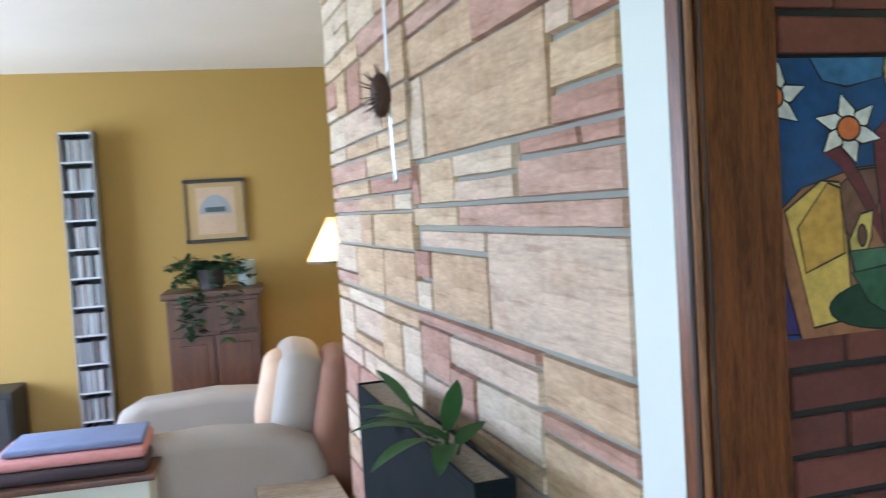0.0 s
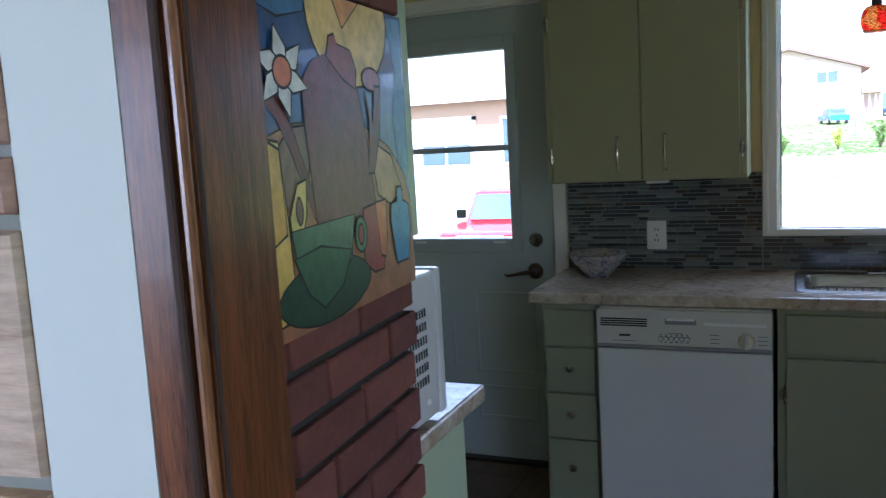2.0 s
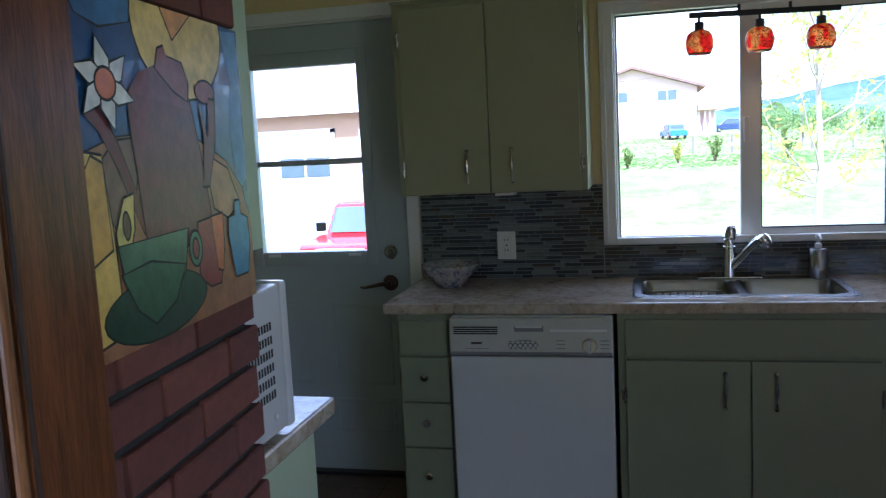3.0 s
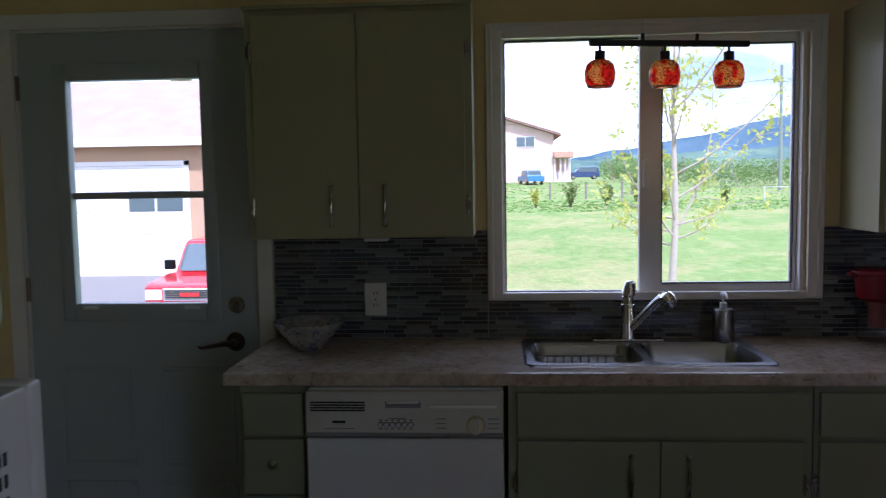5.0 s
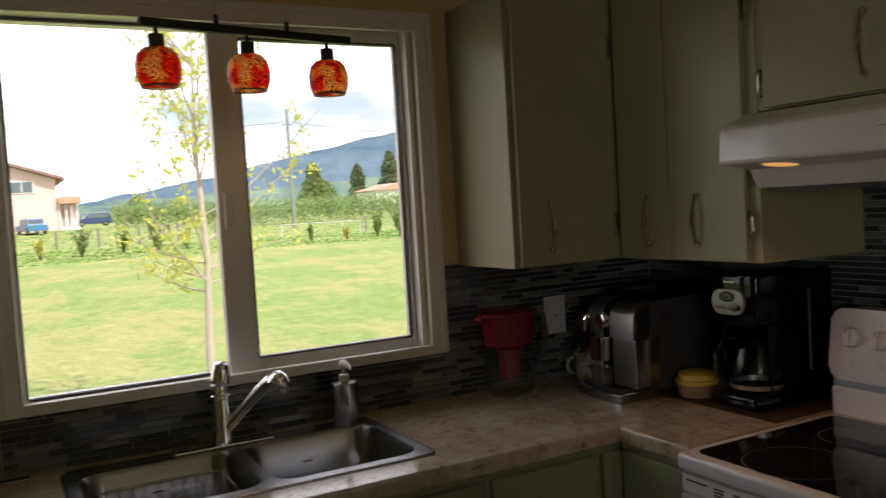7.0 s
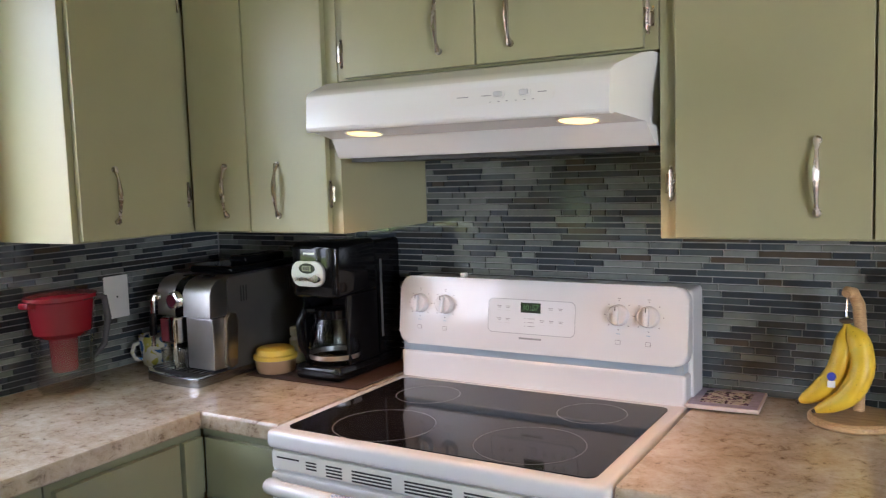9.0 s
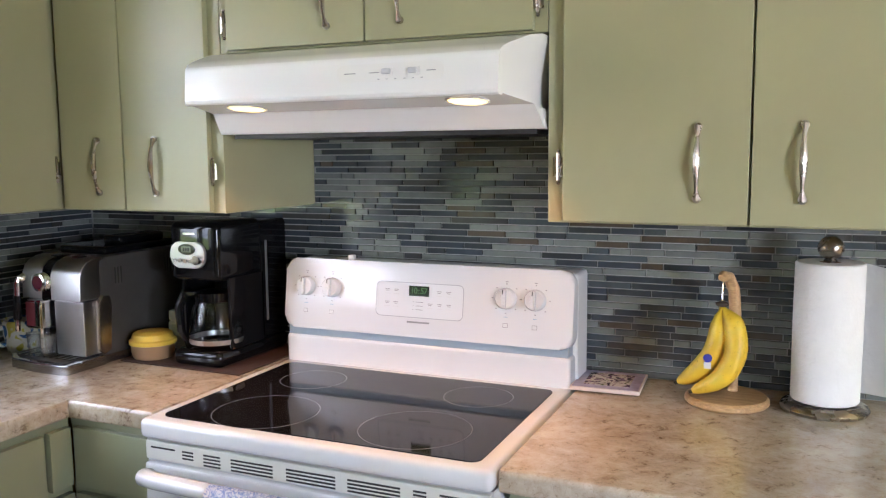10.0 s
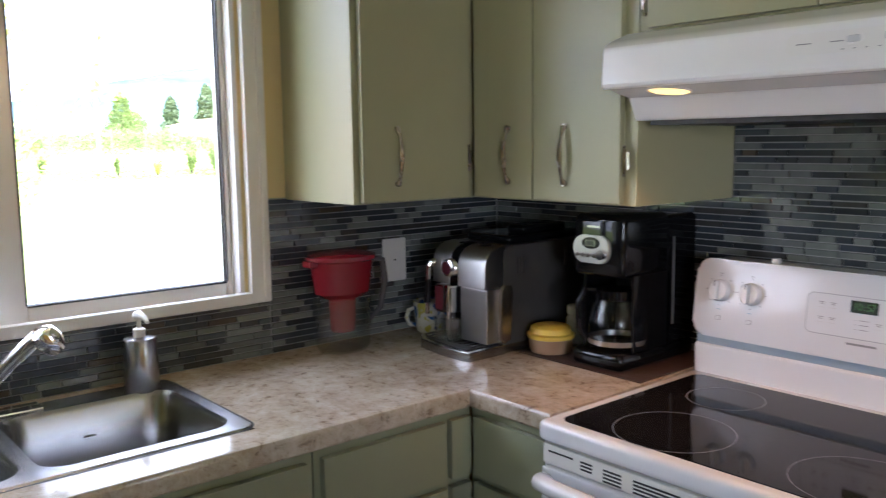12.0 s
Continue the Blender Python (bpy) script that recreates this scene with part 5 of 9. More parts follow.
def towel_mat():
    m, nt, b = node_mat("blue_floral_cotton")
    v = coords(nt)
    n = noise_tex(nt, v, 55, 3, 0.5, 2.5)
    nt.links.new(ramp(nt, n, [(0.44, (0.72, 0.75, 0.82)), (0.47, (0.28, 0.38, 0.66)), (0.55, (0.30, 0.40, 0.68)), (0.58, (0.74, 0.77, 0.84))]), b.inputs["Base Color"])
    b.inputs["Roughness"].default_value = 0.95
    bumped(nt, b, noise_tex(nt, v, 300, 2), 0.4, 0.001)
    return m


bm = bm_new()
n, cols = 14, 16
grid = []
for j in range(n + 1):
    row = []
    for i in range(cols + 1):
        x = 2.50 + 0.24 * i / cols
        wob = 0.004 * math.sin(i * 1.3) * min(1, j / 4)
        if j < 5:
            y, z = RF + 0.044 - 0.019 * math.cos(radians(45 * j)), 0.808 + 0.019 * math.sin(radians(45 * j))
        else:
            y, z = RF + 0.0635 + wob, 0.808 - 0.03 * (j - 4)
        row.append(bm.verts.new((x + wob, y + wob * 0.5, z)))
    grid.append(row)
for a, b in zip(grid, grid[1:]):
    for i in range(cols):
        bm.faces.new((a[i], a[i + 1], b[i + 1], b[i]))
bmesh.ops.solidify(bm, geom=bm.faces[:], thickness=0.002)
solo("tea_towel", bm, towel_mat(), "white tea towel with blue flowers on the oven handle", "towel", sharp=80)

# ---- hood ----
hd = thing("range_hood", (2.577, -0.3, 1.48), "white range hood with two lit lamps above the range", "range hood")


def shell(profile_yz):
    """A body swept across x whose width narrows from back to front."""
    bm = bm_new()
    def side(s, y):
        t = min(1, max(0, (y + 0.187) / 0.187))
        return 2.9535 - 0.056 * t if s else 2.2015 + 0.031 * t
    rows = [[bm.verts.new((side(s, y), y, z)) for y, z in profile_yz] for s in (0, 1)]
    k = len(profile_yz)
    for i in range(k):
        j = (i + 1) % k
        bm.faces.new((rows[0][i], rows[1][i], rows[1][j], rows[0][j]))
    bm.faces.new(rows[0])
    bm.faces.new(list(reversed(rows[1])))
    return bm


hb = shell([(SY + 0.008, 1.650), (-0.165, 1.650), (-0.120, 1.644), (-0.040, 1.622), (-0.016, 1.613), (-0.006, 1.606), (-0.002, 1.598), (0.003, 1.540), (0.001, 1.534), (-0.004, 1.531), (-0.012, 1.531), (-0.015, 1.534), (-0.132, 1.521), (-0.137, 1.517), (-0.168, 1.482), (-0.178, 1.477), (SY + 0.008, 1.477)])
body = part("hood_body", hb, plain("white_hood_enamel", (0.84, 0.835, 0.83), 0.22, vary=0.02, scale=3, bump=0.0, coat=0.3), hd, sharp=22)
part("filter", cube(bm_new(), 2.225, 2.93, SY + 0.03, -0.195, 1.468, 1.4775), plain("grey_mesh_filter", (0.06, 0.06, 0.06), 0.5, 0.5, vary=0.3, scale=60), body, "grey grease filter")
for sx0, sx1 in ((2.262, 2.322), (2.556, 2.885)):
    part("front_seam", cube(bm_new(), sx0, sx1, -0.0035, -0.0012, 1.5850, 1.5858), GREY_PRINT, body)
pl_ = prism(bm_new(), rounded(0.214, 0.032, 0.013, 5), -0.003, 0.0012)
hf = Matrix(((-1, 0, 0, 2.439), (0, -0.086, 0.996, -0.0005), (0, 0.996, 0.086, 1.577), (0, 0, 0, 1)))
bmesh.ops.transform(pl_, matrix=hf, verts=pl_.verts[:])
sw = part("switch_plate", pl_, ENAMEL_MATT, body, "small raised switch plate")


def on_hood(bm):
    bmesh.ops.transform(bm, matrix=hf, verts=bm.verts[:])
    return bm


for u in (-0.004, 0.048):
    k = prism(bm_new(), [(u + p, 0.001 + q) for p, q in rounded(0.025, 0.016, 0.006, 4)], 0.0, 0.004)
    part("switch_surround", on_hood(k), ENAMEL_MATT, sw)
    part("switch", on_hood(cube(bm_new(), u - 0.009, u + 0.009, -0.004, 0.006, 0.003, 0.0085, 0.0025)), ENAMEL, sw, "white rocker switch")
    for du in (-0.017, 0.0, 0.017):
        part("print", on_hood(cube(bm_new(), u + du - 0.002, u + du + 0.002, -0.0125, -0.0115, 0.001, 0.0016)), GREY_PRINT, sw)
for u, w in ((-0.080, 0.024), (-0.030, 0.020), (0.083, 0.018)):
    part("print", on_hood(cube(bm_new(), u - w / 2, u + w / 2, -0.0006, 0.0008, 0.001, 0.0016)), GREY_PRINT, sw)
HALO = glow("hood_lamp_lens", (1.0, 0.55, 0.16), 0.55)
for x in (2.318, 2.803):
    m = Matrix.Translation((x, -0.073, 1.5265)) @ Matrix.Rotation(radians(6.3), 4, "X")
    l = part("lamp_lens", lathe(bm_new(), [(0, -0.003), (0.030, -0.003), (0.036, -0.001), (0.038, 0.004), (0, 0.004)], m=m), HALO, body, "glowing round lamp lens")
    part("lamp_ring", lathe(bm_new(), [(0.0375, 0.004), (0.041, 0.004), (0.041, -0.0015), (0.0375, -0.0015), (0.0375, 0.004)], m=m), ENAMEL_MATT, body)
    lamp("hood_lamp", "AREA", (x, -0.073, 1.520), (x, -0.085, 0.9), 0.17, (1.0, 0.48, 0.19), 0.05, 0.0, 100)

# ---- things on the worktops ----
Z = CT + 0.0005
# espresso machine
em = thing("espresso_machine", (3.45, -0.3, Z), "steel and black automatic espresso machine in the corner", "espresso machine")
EX0, EX1 = 3.350, 3.556
DARK_STEEL = plain("dark_grey_side_panel", (0.10, 0.095, 0.09), 0.32, 0.4, vary=0.12, scale=20)
TO_YZ = Matrix(((0, 0, 1, 0), (1, 0, 0, 0), (0, 1, 0, Z), (0, 0, 0, 1)))


def side_profile(outline, x0, x1, bevel=0.0):
    """An outline of (y, height) drawn across from x0 to x1."""
    bm = prism(bm_new(), outline, x0, x1)
    if bevel:
        bmesh.ops.bevel(bm, geom=[q for q in bm.edges if abs(q.verts[0].co.z - q.verts[1].co.z) < 1e-6], offset=bevel, segments=2, profile=0.5, affect="EDGES")
    bmesh.ops.transform(bm, matrix=TO_YZ, verts=bm.verts[:])
    return bm


part("housing", side_profile([(-0.545, 0.004), (-0.545, 0.262), (-0.52, 0.272), (-0.215, 0.270), (-0.185, 0.262), (-0.185, 0.004)], EX0, EX1, 0.006), DARK_STEEL, em)
HEAD = [(-0.20, 0.168), (-0.20, 0.272), (-0.172, 0.270), (-0.150, 0.262), (-0.135, 0.248), (-0.127, 0.228), (-0.125, 0.168)]
part("head", side_profile(HEAD, EX0 + 0.001, EX0 + 0.100, 0.003), SOFT_STEEL, em, "rounded brushed steel head")
part("head", side_profile([(y - 0.006, h) for y, h in HEAD], EX0 + 0.137, EX1 - 0.002, 0.003), SOFT_STEEL, em, "rounded brushed steel head")
part("dark_centre", side_profile([(y - 0.004, h - 0.001) for y, h in HEAD], EX0 + 0.102, EX0 + 0.135, 0.002), BLACK, em)
part("front_panel", cube(bm_new(), EX0 + 0.001, EX0 + 0.098, -0.19, -0.132, Z + 0.030, Z + 0.166, 0.004), SOFT_STEEL, em, "plain brushed steel front")
part("recess", cube(bm_new(), EX0 + 0.099, EX1 - 0.004, -0.19, -0.175, Z + 0.03, Z + 0.167), BLACK, em)
for i in range(2):
    part("top_button", cube(bm_new(), EX0 + 0.105 - i * 0.07, EX0 + 0.130 - i * 0.07, -0.185, -0.160, Z + 0.2705, Z + 0.274, 0.001), BLACK, em)
dial = part("dial", lathe(bm_new(), [(0, 0), (0.0225, 0), (0.0235, 0.003), (0.0205, 0.006), (0.0235, 0.010), (0.0205, 0.014), (0.0225, 0.020), (0.018, 0.022), (0, 0.022)], m=Matrix.Translation((EX0 + 0.122, -0.130, Z + 0.212)) @ Matrix.Rotation(radians(-90), 4, "X")), CHROME, em, "ringed chrome dial with a red centre")
part("dial_face", cyl(bm_new(), (EX0 + 0.122, -0.1085, Z + 0.212), (EX0 + 0.122, -0.1070, Z + 0.212), 0.0165, seg=20), plain("dark_red_dial", (0.09, 0.02, 0.03), 0.2), dial)
POLISH = plain("polished_grey_spout", (0.42, 0.42, 0.43), 0.15, 1.0)
sp = part("spout_block", cube(bm_new(), EX0 + 0.106, EX0 + 0.140, -0.178, -0.108, Z + 0.096, Z + 0.170, 0.008), POLISH, em, "grey coffee spout")
part("spout_block", cube(bm_new(), EX0 + 0.142, EX0 + 0.180, -0.178, -0.116, Z + 0.092, Z + 0.166, 0.006), POLISH, em, "grey coffee spout")
part("spout_badge", cube(bm_new(), EX0 + 0.146, EX0 + 0.176, -0.117, -0.1145, Z + 0.100, Z + 0.160, 0.001), plain("dark_red_badge", (0.12, 0.02, 0.03), 0.3), sp)
part("spout_rail", tube(bm_new(), [(EX0 + 0.104, -0.125, Z + 0.166), (EX0 + 0.104, -0.100, Z + 0.166), (EX0 + 0.104, -0.097, Z + 0.150), (EX0 + 0.104, -0.097, Z + 0.05)], 0.0035, 8), CHROME, em)
for x in (EX0 + 0.116, EX0 + 0.130):
    part("nozzle", cyl(bm_new(), (x, -0.125, Z + 0.097), (x, -0.125, Z + 0.080), 0.005, 0.004, 10), BLACK, sp)
part("steam_pivot", ball(bm_new(), (EX1 - 0.016, -0.124, Z + 0.218), 0.013), CHROME, em)
part("steam_wand", tube(bm_new(), [(EX1 - 0.016, -0.124, Z + 0.222), (EX1 - 0.013, -0.114, Z + 0.220), (EX1 - 0.010, -0.110, Z + 0.205), (EX1 - 0.006, -0.108, Z + 0.085)], [0.006, 0.006, 0.007, 0.006], 10), CHROME, em)
part("wand_sleeve", cyl(bm_new(), (EX1 - 0.009, -0.1095, Z + 0.175), (EX1 - 0.007, -0.1085, Z + 0.115), 0.0095, seg=12), BLACK, em, "black grip on the steam wand")
tr = bm_new()
prism(tr, [(EX0 - 0.004, -0.19), (EX1 + 0.022, -0.19), (EX1 + 0.034, -0.150), (EX1 + 0.028, -0.112), (EX1 - 0.01, -0.082), (EX0 + 0.10, -0.066), (EX0 + 0.02, -0.064), (EX0 - 0.004, -0.070)], Z, Z + 0.024)
bmesh.ops.bevel(tr, geom=[q for q in tr.edges if min(q.verts[0].co.z, q.verts[1].co.z) > Z + 0.02], offset=0.004, segments=2, profile=0.5, affect="EDGES")
tray = part("drip_tray", tr, STEEL, em, "polished steel drip tray")
tg = bm_new()
prism(tg, [(EX0 + 0.012, -0.185), (EX1 + 0.014, -0.185), (EX1 + 0.016, -0.118), (EX1 - 0.02, -0.096), (EX0 + 0.10, -0.082), (EX0 + 0.012, -0.080)], Z + 0.0235, Z + 0.0265)
grate = part("grate", tg, DARK_SLOT, tray)
for i in range(9):
    x = EX0 + 0.025 + i * 0.021
    part("grate_bar", cube(bm_new(), x, x + 0.006, -0.180, -0.104, Z + 0.0262, Z + 0.0282), POLISH, grate)
part("base_skirt", cube(bm_new(), EX0 - 0.003, EX0 + 0.001, -0.50, -0.19, Z + 0.002, Z + 0.022), STEEL, em)
grip = side_profile([(-0.205, 0.035), (-0.215, 0.150), (-0.208, 0.172), (-0.186, 0.176), (-0.172, 0.160), (-0.166, 0.040), (-0.185, 0.028)], EX0 - 0.011, EX0 + 0.002, 0.004)
part("side_grip", grip, plain("bronze_grip", (0.30, 0.25, 0.21), 0.25, 0.9), em, "arched metal side grip")
for i in range(3):
    part("side_slot", cube(bm_new(), EX0 - 0.001, EX0 + 0.003, -0.24 - i * 0.010, -0.2365 - i * 0.010, Z + 0.198, Z + 0.240), DARK_SLOT, em)
    part("side_slot", cube(bm_new(), EX0 - 0.001, EX0 + 0.003, -0.42 - i * 0.010, -0.4165 - i * 0.010, Z + 0.205, Z + 0.245), DARK_SLOT, em)
lid = part("bean_lid", cube(bm_new(), EX0 + 0.025, EX1 - 0.02, -0.52, -0.235, Z + 0.268, Z + 0.290, 0.008, 3), BLACK, em, "black lid on top")
part("lid_knob", cube(bm_new(), EX0 + 0.035, EX0 + 0.10, -0.46, -0.30, Z + 0.289, Z + 0.312, 0.008, 3), BLACK, lid)
for x in (EX0 + 0.098, EX0 + 0.142):
    g = thing("shot_glass", (x, -0.108, Z + 0.0285), "small clear shot glass on the drip tray", "glass", "shot glasses")
    part("glass_body", lathe(bm_new(), [(0, 0.001), (0.0155, 0.001), (0.0205, 0.058), (0.0195, 0.058), (0.0148, 0.012), (0, 0.011)], (x, -0.108, Z + 0.0285), 20), TUMBLER, g).visible_shadow = False
# filter coffee maker
cm = thing("coffee_maker", (3.10, -0.39, Z), "black drip coffee maker with a glass carafe", "coffee maker")
CX0, CX1, CF, CBK = 3.030, 3.178, -0.240, -0.535
part("base", cube(bm_new(), CX0, CX1, CBK, CF, Z + 0.0035, Z + 0.045, 0.016, 4), BLACK, cm)
part("tower", cube(bm_new(), CX0, CX1, CBK, CBK + 0.13, Z + 0.040, Z + 0.352, 0.012, 3), BLACK, cm)
for x in (CX0, CX1 - 0.010):
    part("side_wall", cube(bm_new(), x, x + 0.010, CBK + 0.11, CF - 0.045, Z + 0.040, Z + 0.222, 0.004), BLACK, cm)
part("cage_back", cube(bm_new(), CX0 + 0.010, CX1 - 0.010, CBK + 0.128, CBK + 0.136, Z + 0.045, Z + 0.215), BLACK_MATT, cm)
part("brew_head", cube(bm_new(), CX0, CX1, CBK + 0.11, CF - 0.004, Z + 0.215, Z + 0.360, 0.018, 4), BLACK, cm)
fm = Matrix(((-1, 0, 0, (CX0 + CX1) / 2 + 0.012), (0, 0, 1, CF - 0.004), (0, 1, 0, Z + 0.280), (0, 0, 0, 1)))
fp = bm_new()
prism(fp, rounded(0.104, 0.064, 0.026, 6), -0.004, 0.007)
bmesh.ops.bevel(fp, geom=[q for q in fp.edges if min(q.verts[0].co.z, q.verts[1].co.z) > 0.006], offset=0.003, segments=2, profile=0.5, affect="EDGES")
bmesh.ops.transform(fp, matrix=fm, verts=fp.verts[:])
face = part("control_face", fp, plain("silver_plastic", (0.42, 0.41, 0.40), 0.32, 0.55, vary=0.06), cm, "silver control face")


def on_face(u, v, bm):
    bmesh.ops.transform(bm, matrix=fm @ Matrix.Translation((u, v, 0.008)), verts=bm.verts[:])
    return bm


dp = lathe(bm_new(), [(0, 0.0016), (0.017, 0.0016), (0.018, 0), (0, 0)], seg=24)
bmesh.ops.transform(dp, matrix=Matrix.Diagonal((1.45, 0.75, 1, 1)), verts=dp.verts[:])
disp = part("display", on_face(0.0, 0.014, dp), plain("dark_display", (0.012, 0.016, 0.012), 0.15), face, "dark oval clock display")
part("display_glass", on_face(0.0, 0.014, cube(bm_new(), -0.014, 0.014, -0.007, 0.007, 0.0, 0.0022)), plain("grey_green_lcd", (0.16, 0.19, 0.12), 0.3), disp)
for k in range(3):
    part("display_digit", on_face(-0.007 + k * 0.007, 0.014, cube(bm_new(), -0.0022, 0.0022, -0.0045, 0.0045, 0.002, 0.0027)), DARK_SLOT, disp)
for i in range(4):
    part("button", on_face(-0.036 + i * 0.016, -0.014, lathe(bm_new(), [(0, 0.004), (0.005, 0.004), (0.006, 0), (0, 0)], seg=12)), CHROME, face)
part("dial", on_face(0.034, -0.010, lathe(bm_new(), [(0, 0.012), (0.011, 0.012), (0.012, 0), (0, 0)], seg=16)), CHROME, face)
part("brand_mark", cube(bm_new(), (CX0 + CX1) / 2 - 0.008, (CX0 + CX1) / 2 + 0.028, CF - 0.006, CF - 0.0032, Z + 0.329, Z + 0.3335), SOFT_STEEL, cm, "pale maker's mark")
cc = ((CX0 + CX1) / 2 - 0.008, CF - 0.072)
car = part("carafe", lathe(bm_new(), [(0, 0.048), (0.055, 0.048), (0.066, 0.058), (0.069, 0.090), (0.062, 0.135), (0.048, 0.165), (0.046, 0.176), (0.044, 0.176), (0.046, 0.164), (0.060, 0.134), (0.067, 0.090), (0.064, 0.060), (0.054, 0.051), (0, 0.051)], (cc[0], cc[1], Z)), CLEAR, cm, "clear glass carafe")
car.visible_shadow = False
part("carafe_collar", lathe(bm_new(), [(0.0475, 0.160), (0.052, 0.160), (0.052, 0.182), (0, 0.190), (0, 0.178), (0.0475, 0.176), (0.0475, 0.160)], (cc[0], cc[1], Z)), BLACK, car)
part("carafe_band", lathe(bm_new(), [(0.0665, 0.056), (0.0675, 0.056), (0.0695, 0.068), (0.0685, 0.068), (0.0665, 0.056)], (cc[0], cc[1], Z)), SOFT_STEEL, car)
hx = cc[0] + 0.050
part("carafe_handle", tube(bm_new(), [(hx - 0.016, cc[1] + 0.035, Z + 0.178), (hx, cc[1] + 0.055, Z + 0.180), (hx + 0.008, cc[1] + 0.068, Z + 0.15), (hx + 0.006, cc[1] + 0.066, Z + 0.09), (hx - 0.002, cc[1] + 0.054, Z + 0.064)], [0.010, 0.012, 0.011, 0.010, 0.008], 10), BLACK, car, "glossy black handle")
part("water_gauge", cube(bm_new(), CX0 - 0.0015, CX0 + 0.001, -0.44, -0.432, Z + 0.09, Z + 0.30), plain("grey_gauge", (0.12, 0.12, 0.12), 0.2), cm)
solo("counter_mat", prism(bm_new(), [(2.963, -0.222), (3.335, -0.226), (3.335, -0.548), (2.963, -0.548)], CT + 0.0002, CT + 0.0034), plain("dark_brown_mat", (0.045, 0.022, 0.016), 0.8, vary=0.2, scale=30, bump=0.4), "dark brown mat under the coffee maker", "mat")
# yellow-lidded tub, bottle, mug, pitcher
yt = thing("food_tub", (3.283, -0.288, Z + 0.0034), "brown plastic tub with a yellow lid on the mat", "tub")
part("tub", lathe(bm_new(), [(0, 0.0), (0.048, 0.0), (0.053, 0.010), (0.056, 0.040), (0, 0.042)], (3.283, -0.288, Z + 0.0034)), TAN_PLASTIC, yt)
part("lid", lathe(bm_new(), [(0.057, 0.036), (0.0595, 0.037), (0.0595, 0.046), (0.053, 0.050), (0.050, 0.062), (0.044, 0.066), (0, 0.066)], (3.283, -0.288, Z + 0.0034)), YELLOW_LID, yt, "yellow snap-on lid")
bo = thing("pill_bottle", (3.298, -0.400, Z + 0.0034), "small white bottle behind the tub", "bottle")
part("bottle", lathe(bm_new(), [(0, 0), (0.023, 0), (0.024, 0.004), (0.024, 0.066), (0.017, 0.075), (0.017, 0.079), (0, 0.079)], (3.298, -0.400, Z + 0.0034)), ENAMEL_MATT, bo)
part("cap", lathe(bm_new(), [(0.0215, 0.077), (0.022, 0.078), (0.022, 0.098), (0.020, 0.100), (0, 0.100), (0, 0.077), (0.0215, 0.077)], (3.298, -0.400, Z + 0.0034)), ENAMEL_MATT, bo)


def mug_mat():
    m, nt, b = node_mat("blue_flowered_pottery")
    v = coords(nt)
    n = noise_tex(nt, v, 32, 2, 0.4, 0.8)
    nt.links.new(ramp(nt, n, [(0.40, (0.06, 0.14, 0.30)), (0.44, (0.62, 0.62, 0.52)), (0.60, (0.66, 0.66, 0.55)), (0.64, (0.50, 0.46, 0.10))]), b.inputs["Base Color"])
    b.inputs["Roughness"].default_value = 0.15
    return m


mg = thing("pottery_mug", (3.668, -0.225, Z), "blue and cream flowered pottery mug", "mug")
part("cup", lathe(bm_new(), [(0, 0), (0.040, 0), (0.046, 0.006), (0.053, 0.050), (0.055, 0.088), (0.052, 0.088), (0.045, 0.014), (0, 0.010)], (3.668, -0.225, Z)), mug_mat(), mg)
part("handle", tube(bm_new(), [(3.690, -0.176, Z + 0.070), (3.697, -0.162, Z + 0.065), (3.700, -0.156, Z + 0.045), (3.696, -0.164, Z + 0.025), (3.688, -0.180, Z + 0.022)], 0.006, 8), bpy.data.materials["blue_flowered_pottery"], mg)
pt = thing("water_pitcher", (3.665, 0.078, Z), "clear water filter pitcher with a red top", "pitcher")
PXC, PYC = 3.665, 0.078


def oval(bm, prof, sx=0.96, sy=1.22):
    lathe(bm, prof, (0, 0, 0), 32)
    bmesh.ops.transform(bm, matrix=Matrix.Translation((PXC, PYC, Z)) @ Matrix.Diagonal((sx, sy, 1, 1)), verts=bm.verts[:])
    return bm


part("jug", oval(bm_new(), [(0, 0.001), (0.052, 0.001), (0.060, 0.012), (0.066, 0.140), (0.0645, 0.140), (0.058, 0.014), (0.050, 0.005), (0, 0.005)]), SMOKY, pt, "clear plastic jug").visible_shadow = False
part("reservoir", oval(bm_new(), [(0, 0.140), (0.048, 0.140), (0.062, 0.152), (0.071, 0.232), (0.077, 0.236), (0.077, 0.246), (0.060, 0.252), (0, 0.254)]), RED_PLASTIC, pt, "translucent red reservoir and lid")
part("filter_cup", oval(bm_new(), [(0, 0.050), (0.026, 0.050), (0.028, 0.056), (0.031, 0.141), (0, 0.141)]), RED_PLASTIC, pt, "red filter cup")
part("handle", tube(bm_new(), [(PXC - 0.02, PYC - 0.075, Z + 0.235), (PXC - 0.025, PYC - 0.110, Z + 0.225), (PXC - 0.025, PYC - 0.118, Z + 0.17), (PXC - 0.02, PYC - 0.105, Z + 0.10), (PXC - 0.012, PYC - 0.075, Z + 0.07)], [0.008, 0.009, 0.009, 0.008, 0.006], 10), plain("smoky_grey_plastic", (0.09, 0.09, 0.10), 0.2), pt)
part("spout", cube(bm_new(), PXC - 0.02, PXC + 0.02, PYC + 0.075, PYC + 0.105, Z + 0.222, Z + 0.240, 0.006), RED_PLASTIC, pt)


